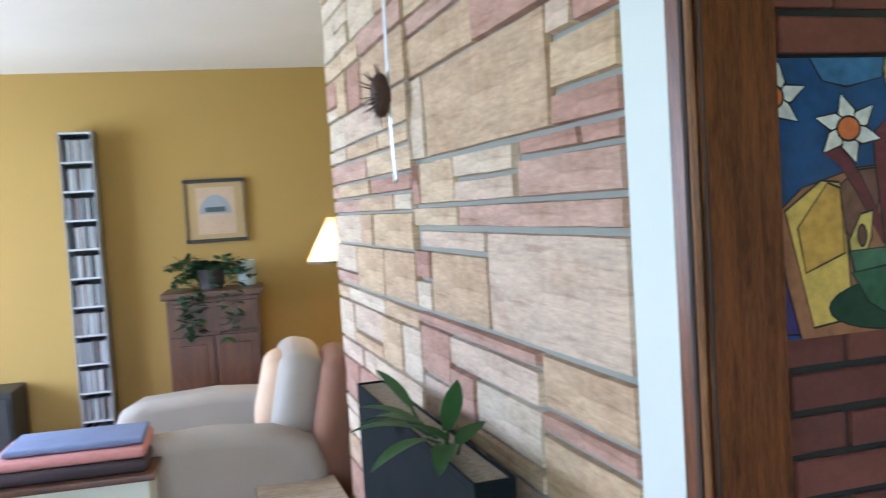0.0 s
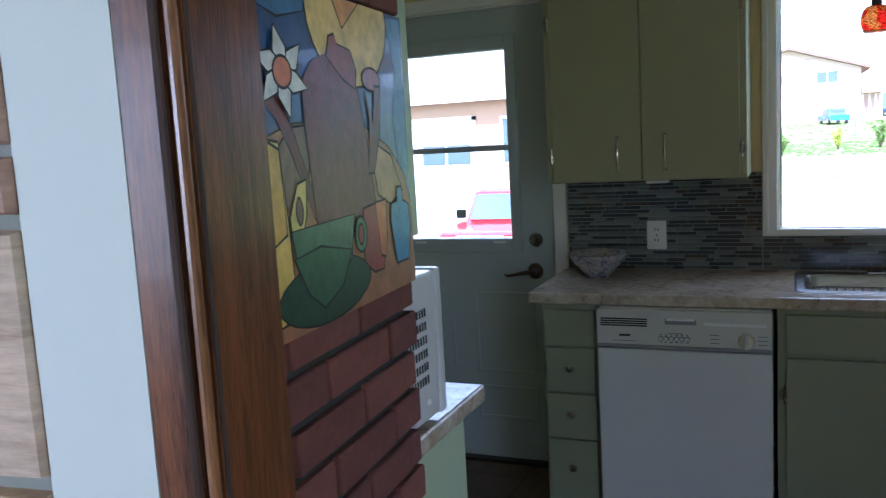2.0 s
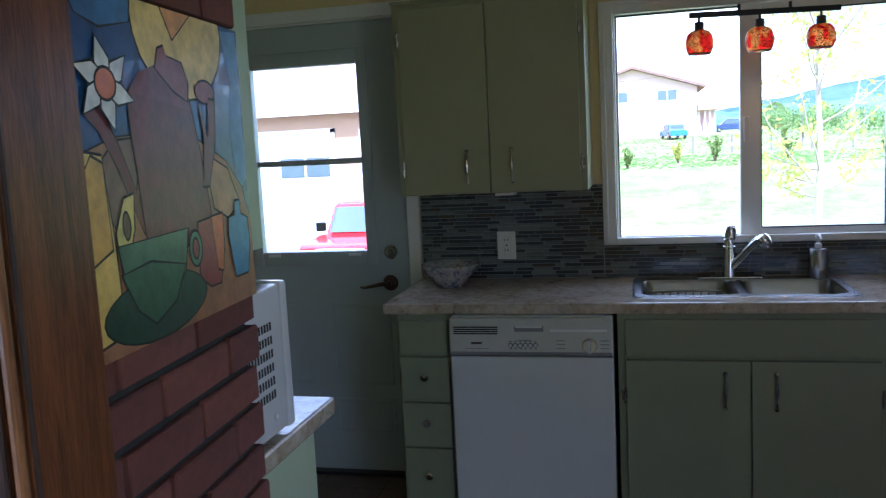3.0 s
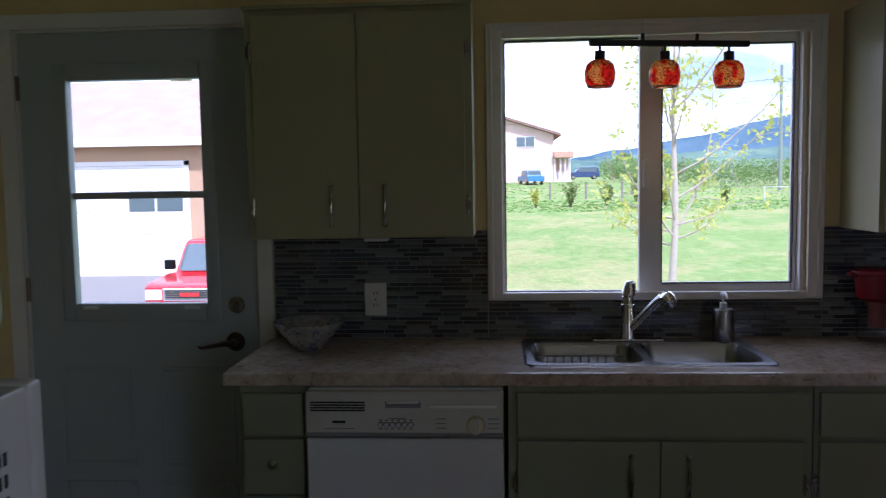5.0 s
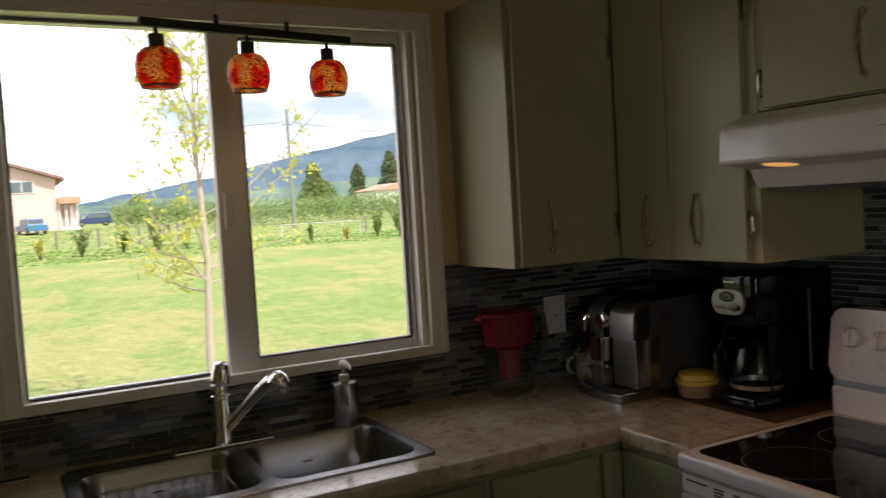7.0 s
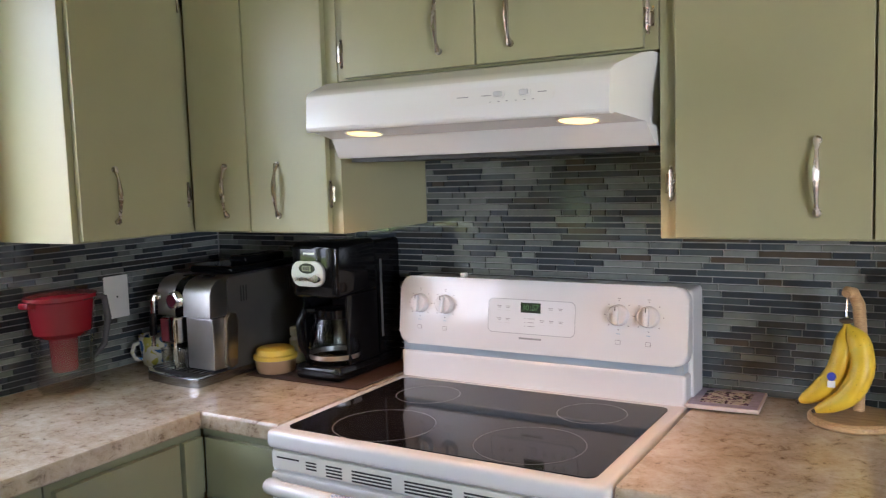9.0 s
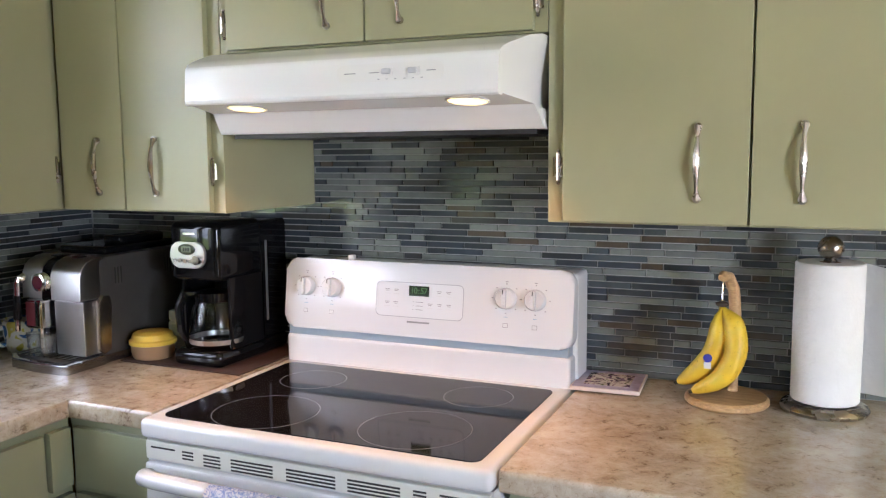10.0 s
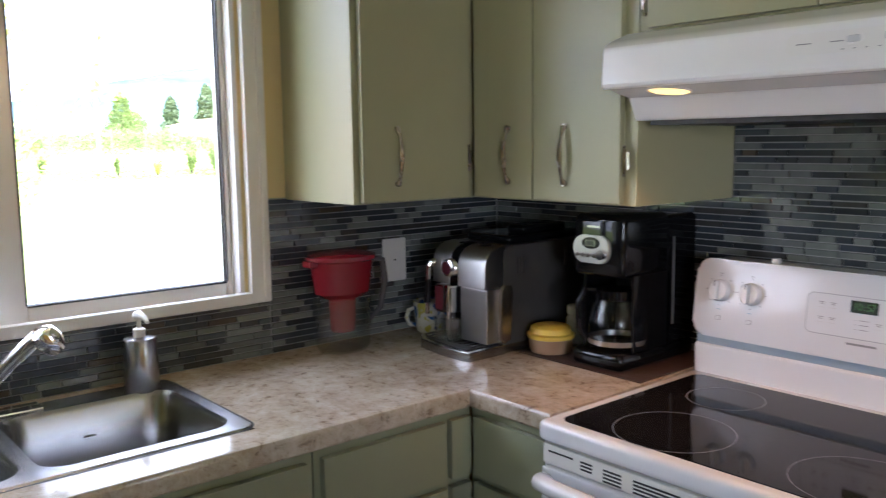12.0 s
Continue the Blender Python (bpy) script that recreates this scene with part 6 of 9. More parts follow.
# decorated bowl by the door
def bowl_mat():
    m, nt, b = node_mat("marbled_blue_pottery")
    v = coords(nt)
    n, f = noise_tex(nt, v, 14, 4, 0.6, 2.0), noise_tex(nt, v, 40, 3, 0.5, 1.0)
    c = ramp(nt, n, [(0.38, (0.05, 0.07, 0.17)), (0.46, (0.36, 0.34, 0.33)), (0.56, (0.44, 0.40, 0.36)), (0.64, (0.22, 0.11, 0.06))])
    nt.links.new(mixed(nt, 0.3, c, ramp(nt, f, [(0.4, (0.2, 0.22, 0.32)), (0.6, (0.65, 0.62, 0.56))])), b.inputs["Base Color"])
    b.inputs["Roughness"].default_value = 0.2
    return m


BOWL = bowl_mat()
bw = thing("pottery_bowl", (3.565, 2.035, Z), "marbled blue and cream pottery bowl on the worktop", "bowl")
part("bowl", lathe(bm_new(), [(0, 0.006), (0.045, 0.006), (0.060, 0.014), (0.098, 0.060), (0.122, 0.096), (0.118, 0.098), (0.094, 0.064), (0.055, 0.020), (0, 0.014)], (3.565, 2.035, Z), 36), BOWL, bw)
part("foot_ring", lathe(bm_new(), [(0.040, 0), (0.046, 0), (0.048, 0.010), (0.038, 0.010), (0.040, 0)], (3.565, 2.035, Z), 28), BOWL, bw)
sl = solo("spoon_rest", cube(bm_new(), 3.70, 3.725, 1.36, 1.46, Z, Z + 0.006, 0.002), STEEL, "flat steel strip lying by the tiles", "strip")

# trivet tile, bananas on their hook, paper towels
def trivet_mat():
    m, nt, b = node_mat("painted_trivet")
    v = coords(nt)
    n = noise_tex(nt, v, 45, 3, 0.5, 1.2)
    nt.links.new(ramp(nt, n, [(0.40, (0.05, 0.04, 0.05)), (0.46, (0.22, 0.10, 0.20)), (0.50, (0.62, 0.56, 0.48)), (0.60, (0.66, 0.60, 0.52)), (0.66, (0.14, 0.14, 0.06))]), b.inputs["Base Color"])
    b.inputs["Roughness"].default_value = 0.25
    return m


tv = thing("tile_trivet", (2.135, -0.465, Z), "square painted ceramic trivet on the worktop", "trivet")
mt = Matrix.Translation((2.137, -0.468, Z)) @ Matrix.Rotation(radians(3), 4, "Z")
part("tile", cube(bm_new(), -0.075, 0.075, -0.075, 0.075, 0.003, 0.012, 0.002, m=mt), plain("cream_tile_edge", (0.62, 0.52, 0.46), 0.4), tv)
part("painted_face", cube(bm_new(), -0.071, 0.071, -0.071, 0.071, 0.0121, 0.0126, m=mt), plain("mauve_check", (0.36, 0.30, 0.42), 0.3, vary=0.5, scale=70), tv)
part("picture", cube(bm_new(), -0.050, 0.050, -0.050, 0.050, 0.0127, 0.0131, m=mt), trivet_mat(), tv)
for sx in (-1, 1):
    for sy in (-1, 1):
        part("foot", cyl(bm_new(), (2.137 + sx * 0.055, -0.468 + sy * 0.055, Z), (2.137 + sx * 0.055, -0.468 + sy * 0.055, Z + 0.0035), 0.006, seg=10), BLACK_MATT, tv)
BXC, BYC = 1.885, -0.430
bs = thing("banana_hook", (BXC, BYC, Z), "bamboo banana hook with a round foot", "banana hook")
part("foot", lathe(bm_new(), [(0, 0), (0.080, 0), (0.084, 0.004), (0.084, 0.012), (0.079, 0.017), (0, 0.018)], (BXC, BYC, Z), 40), BAMBOO, bs)
part("stem", tube(bm_new(), [(BXC - 0.008, BYC - 0.035, Z + 0.016), (BXC - 0.010, BYC - 0.036, Z + 0.10), (BXC - 0.010, BYC - 0.034, Z + 0.18), (BXC - 0.006, BYC - 0.026, Z + 0.235), (BXC + 0.004, BYC - 0.010, Z + 0.262), (BXC + 0.012, BYC + 0.008, Z + 0.266), (BXC + 0.014, BYC + 0.014, Z + 0.262)], [0.011, 0.011, 0.012, 0.0125, 0.012, 0.011, 0.009], 14), BAMBOO, bs)
part("wire_hook", tube(bm_new(), [(BXC + 0.012, BYC + 0.008, Z + 0.258), (BXC + 0.013, BYC + 0.009, Z + 0.225), (BXC + 0.012, BYC + 0.016, Z + 0.212), (BXC + 0.010, BYC + 0.022, Z + 0.218)], 0.0018, 8), CHROME, bs)


def banana_mat():
    m, nt, b = node_mat("ripe_banana_peel")
    v = coords(nt)
    n, f = noise_tex(nt, v, 22, 4), noise_tex(nt, v, 160, 3)
    c = ramp(nt, n, [(0.3, (0.66, 0.41, 0.02)), (0.6, (0.80, 0.54, 0.03)), (0.8, (0.70, 0.55, 0.07))])
    nt.links.new(mixed(nt, 0.5, c, ramp(nt, f, [(0.27, (0.35, 0.2, 0.06)), (0.36, (1, 1, 1))]), "MULTIPLY"), b.inputs["Base Color"])
    b.inputs["Roughness"].default_value = 0.45
    return m


BANANA, BTIP = banana_mat(), plain("dark_banana_tip", (0.05, 0.03, 0.015), 0.8)
top3 = Vector((BXC + 0.012, BYC + 0.020, Z + 0.205))
bunch = thing("banana_bunch", (BXC, BYC, Z + 0.04), "two ripe yellow bananas hanging from the hook", "bananas")
for k, (path, rr) in enumerate((
        ([(0, 0, 0), (0.002, 0.006, -0.020), (0.004, 0.014, -0.055), (0.018, 0.018, -0.100), (0.048, 0.018, -0.138), (0.082, 0.014, -0.162)], 0.0205),
        ([(0, 0, 0), (-0.010, 0.008, -0.014), (-0.026, 0.020, -0.042), (-0.030, 0.030, -0.090), (-0.004, 0.036, -0.140), (0.050, 0.036, -0.172)], 0.0225))):
    pts = [top3 + Vector(p) for p in path]
    fine = []
    for i in range(len(pts) - 1):
        p0, p1, p2, p3 = pts[max(i - 1, 0)], pts[i], pts[i + 1], pts[min(i + 2, len(pts) - 1)]
        for s in range(4):
            t = s / 4
            fine.append(0.5 * ((2 * p1) + (p2 - p0) * t + (2 * p0 - 5 * p1 + 4 * p2 - p3) * t * t + (3 * p1 - p0 - 3 * p2 + p3) * t ** 3))
    fine.append(pts[-1])
    n = len(fine) - 1
    rad = [0.0055 + (rr - 0.0055) * min(1, max(0, (i / n - 0.10) / 0.22)) if i / n < 0.7 else rr * (1 - 0.72 * ((i / n - 0.7) / 0.3) ** 2) for i in range(n + 1)]
    ba = part("banana", tube(bm_new(), fine, rad, 8), BANANA, bunch, sharp=60)
    e, d = fine[-1], (fine[-1] - fine[-2]).normalized()
    part("tip", cyl(bm_new(), e - d * 0.001, e + d * 0.008, 0.0052, 0.003, 8), BTIP, ba, "dark dried tip")
part("stem_end", ball(bm_new(), top3 + Vector((0, 0.006, 0.006)), 0.009, (1.5, 1, 0.7)), BTIP, bunch)
stk = top3 + Vector((0.022, 0.0395, -0.100))
part("sticker", cyl(bm_new(), stk, stk + Vector((-0.0006, 0.0022, 0)), 0.0088, seg=16), plain("blue_sticker", (0.03, 0.04, 0.35), 0.4), bunch, "small blue fruit sticker")
part("sticker_label", cube(bm_new(), stk.x - 0.007, stk.x + 0.007, stk.y - 0.0015, stk.y + 0.0008, stk.z - 0.022, stk.z - 0.009), ENAMEL_MATT, bunch, "white price code label")
TXC, TYC = 1.700, -0.455
ph = thing("paper_towel_holder", (TXC, TYC, Z), "brushed nickel paper towel holder with a ball top", "paper towel holder")
part("base", lathe(bm_new(), [(0, 0), (0.082, 0), (0.084, 0.006), (0.080, 0.012), (0.074, 0.015), (0.070, 0.018), (0, 0.019)], (TXC, TYC, Z), 40), NICKEL, ph)
part("rod", cyl(bm_new(), (TXC, TYC, Z + 0.018), (TXC, TYC, Z + 0.312), 0.007, seg=12), NICKEL, ph)
part("finial", lathe(bm_new(), [(0.012, 0.300), (0.013, 0.303), (0.010, 0.306), (0.018, 0.311), (0.0245, 0.322), (0.0245, 0.334), (0.018, 0.345), (0.008, 0.350), (0, 0.351)], (TXC, TYC, Z), 24), NICKEL, ph)
pr = thing("paper_towel_roll", (TXC, TYC, Z + 0.02), "white embossed paper towel roll on the holder", "paper towel")
part("roll", lathe(bm_new(), [(0.021, 0.021), (0.062, 0.021), (0.0645, 0.024), (0.065, 0.16), (0.0645, 0.297), (0.062, 0.300), (0.021, 0.300), (0.021, 0.021)], (TXC, TYC, Z), 48), PAPER, pr)
part("core", lathe(bm_new(), [(0.0185, 0.022), (0.0208, 0.022), (0.0208, 0.299), (0.0185, 0.299), (0.0185, 0.022)], (TXC, TYC, Z), 24), plain("brown_card", (0.33, 0.24, 0.16), 0.9), pr)
sheet = bm_new()
rows = []
for j in range(9):
    z = Z + 0.297 - j * 0.0335
    rows.append([sheet.verts.new((TXC - 0.045 - 0.020 * i - 0.004 * i * j * 0.5, TYC - 0.050 - 0.010 * math.sin(i * 1.2) + 0.004 * math.sin(j * 0.9 + i), z - 0.004 * i)) for i in range(3 if j < 0 else 4)])
for a, b in zip(rows, rows[1:]):
    for i in range(3):
        sheet.faces.new((a[i], a[i + 1], b[i + 1], b[i]))
bmesh.ops.solidify(sheet, geom=sheet.faces[:], thickness=0.0008)
part("loose_sheet", sheet, PAPER, pr, "loose end of the sheet", 80)

# ---- microwave ----
mw = thing("microwave_oven", (1.53, 2.2, 0.958), "white microwave oven with side vents on the worktop", "microwave")
MX0, MX1, MY0, MY1, MZ0, MZ1 = 1.362, 1.668, 1.930, 2.40, 0.974, 1.252
body = part("housing", cube(bm_new(), MX0, MX1, MY0, MY1, MZ0, MZ1, 0.006), ENAMEL, mw)
part("door", cube(bm_new(), MX1 + 0.0005, MX1 + 0.030, MY0 - 0.002, MY1, MZ0 - 0.004, MZ1 + 0.002, 0.006), ENAMEL, mw, "white oven door edge")
for r in range(6):
    zc = MZ1 - 0.072 - r * 0.0255
    for i in range(9):
        x = MX0 + 0.160 + i * 0.0115
        part("vent_slot", cube(bm_new(), x, x + 0.0055, MY0 - 0.0012, MY0 + 0.002, zc - 0.0075, zc + 0.0075), DARK_SLOT, body)
part("bump_stop", ball(bm_new(), (MX1 - 0.055, MY0 - 0.001, MZ0 + 0.035), 0.007, (1, 0.6, 1)), ENAMEL_MATT, body)
for x in (MX0 + 0.04, MX1 - 0.04):
    for y in (MY0 + 0.04, MY1 - 0.04):
        part("foot", cyl(bm_new(), (x, y, 0.958), (x, y, MZ0 + 0.002), 0.012, seg=10), BLACK_MATT, mw)

# ---- living room ----
# picture on the mustard wall
pf = thing("framed_picture", (-0.05, LIVY - 0.02, 1.36), "framed print with a black frame and tan mount", "picture")
x0, x1, z0, z1, yb = -0.234, 0.134, 1.36, 1.746, LIVY - 0.001
part("mount", cube(bm_new(), x0 + 0.02, x1 - 0.02, yb - 0.012, yb, z0 + 0.02, z1 - 0.02), plain("tan_mount", (0.40, 0.28, 0.12), 0.8), pf)
bm = bm_new()
for b in ((x0, x0 + 0.012, z0, z1), (x1 - 0.012, x1, z0, z1)):
    cube(bm, b[0], b[1], yb - 0.025, yb, b[2], b[3], 0.003)
part("side_rails", bm, plain("olive_brown_frame", (0.20, 0.14, 0.06), 0.4), pf)
for b in ((x0, x1, z0, z0 + 0.022), (x0, x1, z1 - 0.022, z1)):
    part("rail", cube(bm_new(), b[0], b[1], yb - 0.026, yb, b[2], b[3], 0.003), BLACK_MATT, pf)
part("print", cube(bm_new(), x0 + 0.075, x1 - 0.065, yb - 0.0135, yb - 0.0121, z0 + 0.05, z1 - 0.05), plain("pinkish_print", (0.50, 0.36, 0.24), 0.7, vary=0.2), pf)
part("print_arch", prism(bm := bm_new(), [(-0.05 + 0.095 * math.cos(radians(a)), 0.115 * math.sin(radians(a))) for a in range(0, 181, 15)], 0, 0.0012) and bm, plain("blue_grey_print", (0.28, 0.30, 0.32), 0.7, vary=0.2), pf).data.transform(Matrix(((1, 0, 0, 0), (0, 0, -1, yb - 0.0136), (0, 1, 0, 1.535), (0, 0, 0, 1))))
part("print_bar", cube(bm_new(), -0.11, 0.01, yb - 0.0158, yb - 0.0149, 1.545, 1.575), plain("dark_teal_print", (0.06, 0.08, 0.08), 0.7), pf)

# tall rack of discs
cd = thing("disc_tower", (-0.79, LIVY - 0.09, 0), "tall narrow metal tower filled with discs", "disc tower")
TX0, TX1, TY0, TY1, TH = -0.882, -0.700, LIVY - 0.165, LIVY - 0.012, 2.05
GREYM = plain("grey_metal", (0.30, 0.31, 0.32), 0.4, 0.5)
for x in (TX0, TX1 - 0.008):
    part("side", cube(bm_new(), x, x + 0.008, TY0, TY1, 0.0, TH), GREYM, cd)
part("back", cube(bm_new(), TX0 + 0.008, TX1 - 0.008, TY1 - 0.006, TY1, 0.0, TH), BLACK_MATT, cd)
n = 12
for i in range(n + 1):
    z = 0.03 + (TH - 0.045) * i / n
    part("shelf", cube(bm_new(), TX0 + 0.008, TX1 - 0.008, TY0, TY1 - 0.006, z, z + 0.010), plain("silver_shelf", (0.55, 0.56, 0.58), 0.4, 0.4) if i == 0 else bpy.data.materials["silver_shelf"], cd)
cases = [plain("disc_case_" + k, c, 0.25, vary=0.1) for k, c in (("dark", (0.05, 0.05, 0.055)), ("grey", (0.22, 0.23, 0.25)), ("light", (0.42, 0.43, 0.44)), ("brown", (0.14, 0.10, 0.09)))]
rng = random.Random(5)
for i in range(n):
    z = 0.0402 + (TH - 0.045) * i / n
    x = TX0 + 0.010
    while x < TX1 - 0.024:
        w = 0.0105
        if rng.random() < 0.92:
            solo("disc_case", cube(bm_new(), x, x + w - 0.0006, TY0 + 0.006 + rng.random() * 0.008, TY1 - 0.02, z, z + 0.122 + rng.random() * 0.006), cases[rng.choice((0, 1, 1, 2, 2, 3))], "disc case standing on a tower shelf", "disc case", "discs in the tower")
        x += w

# dark cabinet with a trailing plant
db = thing("dark_wood_cabinet", (-0.09, LIVY - 0.2, 0), "dark wood cabinet against the mustard wall", "cabinet")
part("case", cube(bm_new(), -0.345, 0.172, LIVY - 0.36, LIVY - 0.018, 0.05, 1.055, 0.006), DARK_WOOD, db)
part("top", cube(bm_new(), -0.37, 0.197, LIVY - 0.385, LIVY - 0.016, 1.055, 1.095, 0.008), DARK_WOOD, db)
for a0, a1 in ((-0.33, -0.09), (-0.083, 0.157)):
    d = part("door", cube(bm_new(), a0, a1, LIVY - 0.378, LIVY - 0.361, 0.09, 0.84, 0.005), DARK_WOOD, db)
    part("panel", cube(bm_new(), a0 + 0.045, a1 - 0.045, LIVY - 0.382, LIVY - 0.377, 0.14, 0.79, 0.004), DARK_WOOD, d)
part("drawer", cube(bm_new(), -0.33, 0.157, LIVY - 0.378, LIVY - 0.361, 0.86, 1.03, 0.005), DARK_WOOD, db)
part("plinth", cube(bm_new(), -0.33, 0.157, LIVY - 0.34, LIVY - 0.03, 0.0, 0.05), DARK_WOOD, db)

IVY = leaf_mat("ivy_leaf", (0.02, 0.05, 0.02), (0.06, 0.13, 0.05), 0.2, 20)
DRAC = leaf_mat("dark_strap_leaf", (0.02, 0.06, 0.018), (0.05, 0.13, 0.035), 0.2, 8)


def leaf(bm, base, way, length, width, droop=0.3, seg=5, fold=0.15):
    """A pointed blade that bends down along its length."""
    d = Vector(way).normalized()
    side = d.cross(Vector((0, 0, 1)))
    side = side.normalized() if side.length > 1e-3 else Vector((1, 0, 0))
    p, left, right, mid = Vector(base), [], [], []
    for i in range(seg + 1):
        t = i / seg
        w = width * (math.sin(math.pi * min(1, 0.12 + t * 0.88)) ** 0.8) * 0.5
        up = side.cross(d).normalized()
        mid.append(bm.verts.new(p - up * fold * w))
        left.append(bm.verts.new(p + side * w))
        right.append(bm.verts.new(p - side * w))
        p = p + d * (length / seg)
        d = (d + Vector((0, 0, -droop / seg))).normalized()
    for i in range(seg):
        bm.faces.new((left[i], mid[i], mid[i + 1], left[i + 1]))
        bm.faces.new((mid[i], right[i], right[i + 1], mid[i + 1]))


iv = thing("trailing_plant", (-0.1, LIVY - 0.2, 1.095), "trailing green house plant in a pot on the cabinet", "plant")
part("pot", lathe(bm_new(), [(0, 0), (0.065, 0), (0.085, 0.11), (0.088, 0.115), (0.078, 0.115), (0.075, 0.10), (0, 0.095)], (-0.09, LIVY - 0.2, 1.0955)), plain("dark_pot", (0.06, 0.05, 0.05), 0.4), iv)
bm = bm_new()
rng = random.Random(11)
for s in range(26):
    a = rng.uniform(0, 2 * math.pi)
    p = Vector((-0.09, LIVY - 0.2, 1.22))
    d = Vector((math.cos(a) * (0.9 if s % 3 else 0.6), -abs(math.sin(a)) * 0.5 if s % 4 else 0.1, rng.uniform(0.1, 0.6)))
    steps = rng.randint(5, 8) if s % 4 else 13
    for i in range(steps):
        p = p + d.normalized() * 0.036
        p.y = min(p.y, LIVY - 0.03)
        d.z -= 0.16 if s % 4 else 0.34
        if s % 4 == 0:
            d.x *= 0.82
            p.y = min(p.y, LIVY - 0.40 if p.z < 1.1 else p.y)
        for k in range(2):
            leaf(bm, p, (rng.uniform(-1, 1), rng.uniform(-1, 0.2), rng.uniform(-0.5, 0.5)), rng.uniform(0.04, 0.07), rng.uniform(0.03, 0.045), 0.6, 3)
part("foliage", bm, IVY, iv, "trailing leafy shoots", 80)
gz = thing("glass_vase", (0.10, LIVY - 0.16, 1.0955), "pale glass vase beside the trailing plant", "vase")
part("vase", lathe(bm_new(), [(0, 0.002), (0.05, 0.002), (0.062, 0.05), (0.055, 0.12), (0.060, 0.15), (0.057, 0.15), (0.052, 0.12), (0.058, 0.05), (0.047, 0.006), (0, 0.006)], (0.11, LIVY - 0.16, 1.0955)), plain("pale_green_glass", (0.45, 0.52, 0.50), 0.1, vary=0.05), gz)

# armchair with a brown throw over its back
FAB = plain("grey_beige_upholstery", (0.38, 0.335, 0.285), 0.95, vary=0.08, scale=5, bump=0.6, grain=260)
THROW = plain("brown_throw", (0.20, 0.09, 0.05), 0.9, vary=0.15, scale=8, bump=0.5, grain=160)
ac = thing("armchair", (0.0, 4.55, 0), "grey-beige upholstered armchair with a brown throw over its back", "armchair")


def padded(bm, x0, x1, y0, y1, z0, z1, r):
    return cube(bm, x0, x1, y0, y1, z0, z1, r, 5)


part("seat_base", padded(bm_new(), -0.42, 0.38, 4.24, 4.90, 0.10, 0.36, 0.05), FAB, ac)
part("seat_cushion", padded(bm_new(), -0.44, 0.20, 4.27, 4.87, 0.33, 0.50, 0.06), FAB, ac)
for y0, y1 in ((4.06, 4.27), (4.87, 5.08)):
    bm = bm_new()
    prism(bm, [(-0.54, 0.08), (-0.54, 0.52), (-0.50, 0.61), (-0.40, 0.665), (-0.05, 0.685), (0.20, 0.665), (0.36, 0.60), (0.40, 0.50), (0.40, 0.08)], y0, y1)
    bmesh.ops.transform(bm, matrix=Matrix(((1, 0, 0, 0), (0, 0, 1, 0), (0, 1, 0, 0), (0, 0, 0, 1))), verts=bm.verts[:])
    es = [e for e in bm.edges if abs(e.verts[0].co.y - e.verts[1].co.y) < 1e-6]
    bmesh.ops.bevel(bm, geom=es, offset=0.06, segments=5, profile=0.5, affect="EDGES")
    part("arm", bm, FAB, ac, sharp=60)
part("backrest", cube(bm_new(), 0.14, 0.34, 4.25, 4.89, 0.36, 0.93, 0.08, 5, m=Matrix.Translation((0.24, 0, 0.4)) @ Matrix.Rotation(radians(12), 4, "Y") @ Matrix.Translation((-0.24, 0, -0.4))), FAB, ac)
for x in (-0.36, 0.34):
    for y in (4.14, 5.0):
        part("leg", cyl(bm_new(), (x, y, 0), (x, y, 0.10), 0.022, 0.03, 10), DARK_WOOD, ac)
bm = cube(bm_new(), 0.31, 0.50, 4.10, 4.60, 0.16, 0.96, 0.07, 5, m=Matrix.Translation((0.24, 0, 0.4)) @ Matrix.Rotation(radians(12), 4, "Y") @ Matrix.Translation((-0.24, 0, -0.4)))
solo("throw_blanket", bm, THROW, "brown throw draped over the armchair's back", "blanket")
solo("cushion", cube(bm_new(), -0.08, 0.08, 4.35, 4.72, 0.52, 0.86, 0.07, 5, m=Matrix.Translation((0.06, 0, 0.06)) @ Matrix.Rotation(radians(14), 4, "Y")), plain("peach_cushion", (0.60, 0.42, 0.28), 0.9, vary=0.12, scale=8, bump=0.4, grain=200), "peach patterned cushion on the armchair", "cushion")

# floor lamp behind the chair
fl = thing("floor_lamp", (0.58, 5.05, 0), "floor lamp with a warm lit fabric shade", "lamp")
FLX, FLY = 0.60, 5.05
part("base", lathe(bm_new(), [(0, 0), (0.13, 0), (0.13, 0.015), (0.03, 0.03), (0, 0.03)], (FLX, FLY, 0)), BRONZE, fl)
part("pole", cyl(bm_new(), (FLX, FLY, 0.02), (FLX, FLY, 1.30), 0.011, seg=12), BRONZE, fl)
SHADE = leaf_mat("cream_lamp_shade", (0.70, 0.47, 0.24), (0.74, 0.51, 0.27), 0.6)
part("shade", lathe(bm_new(), [(0.175, 1.255), (0.065, 1.475)], (FLX, FLY, 0), 36), SHADE, fl, "cream cone shade")
part("shade_band", lathe(bm_new(), [(0.175, 1.251), (0.178, 1.251), (0.177, 1.262), (0.174, 1.262), (0.175, 1.251)], (FLX, FLY, 0), 36), BLACK_MATT, fl)
part("bulb", ball(bm_new(), (FLX, FLY, 1.36), 0.03, (1, 1, 1.3)), BULB, fl)
lamp("floor_lamp_bulb", "POINT", (FLX, FLY, 1.31), (FLX, FLY, 0), 3.5, (1.0, 0.70, 0.40), 0.02)

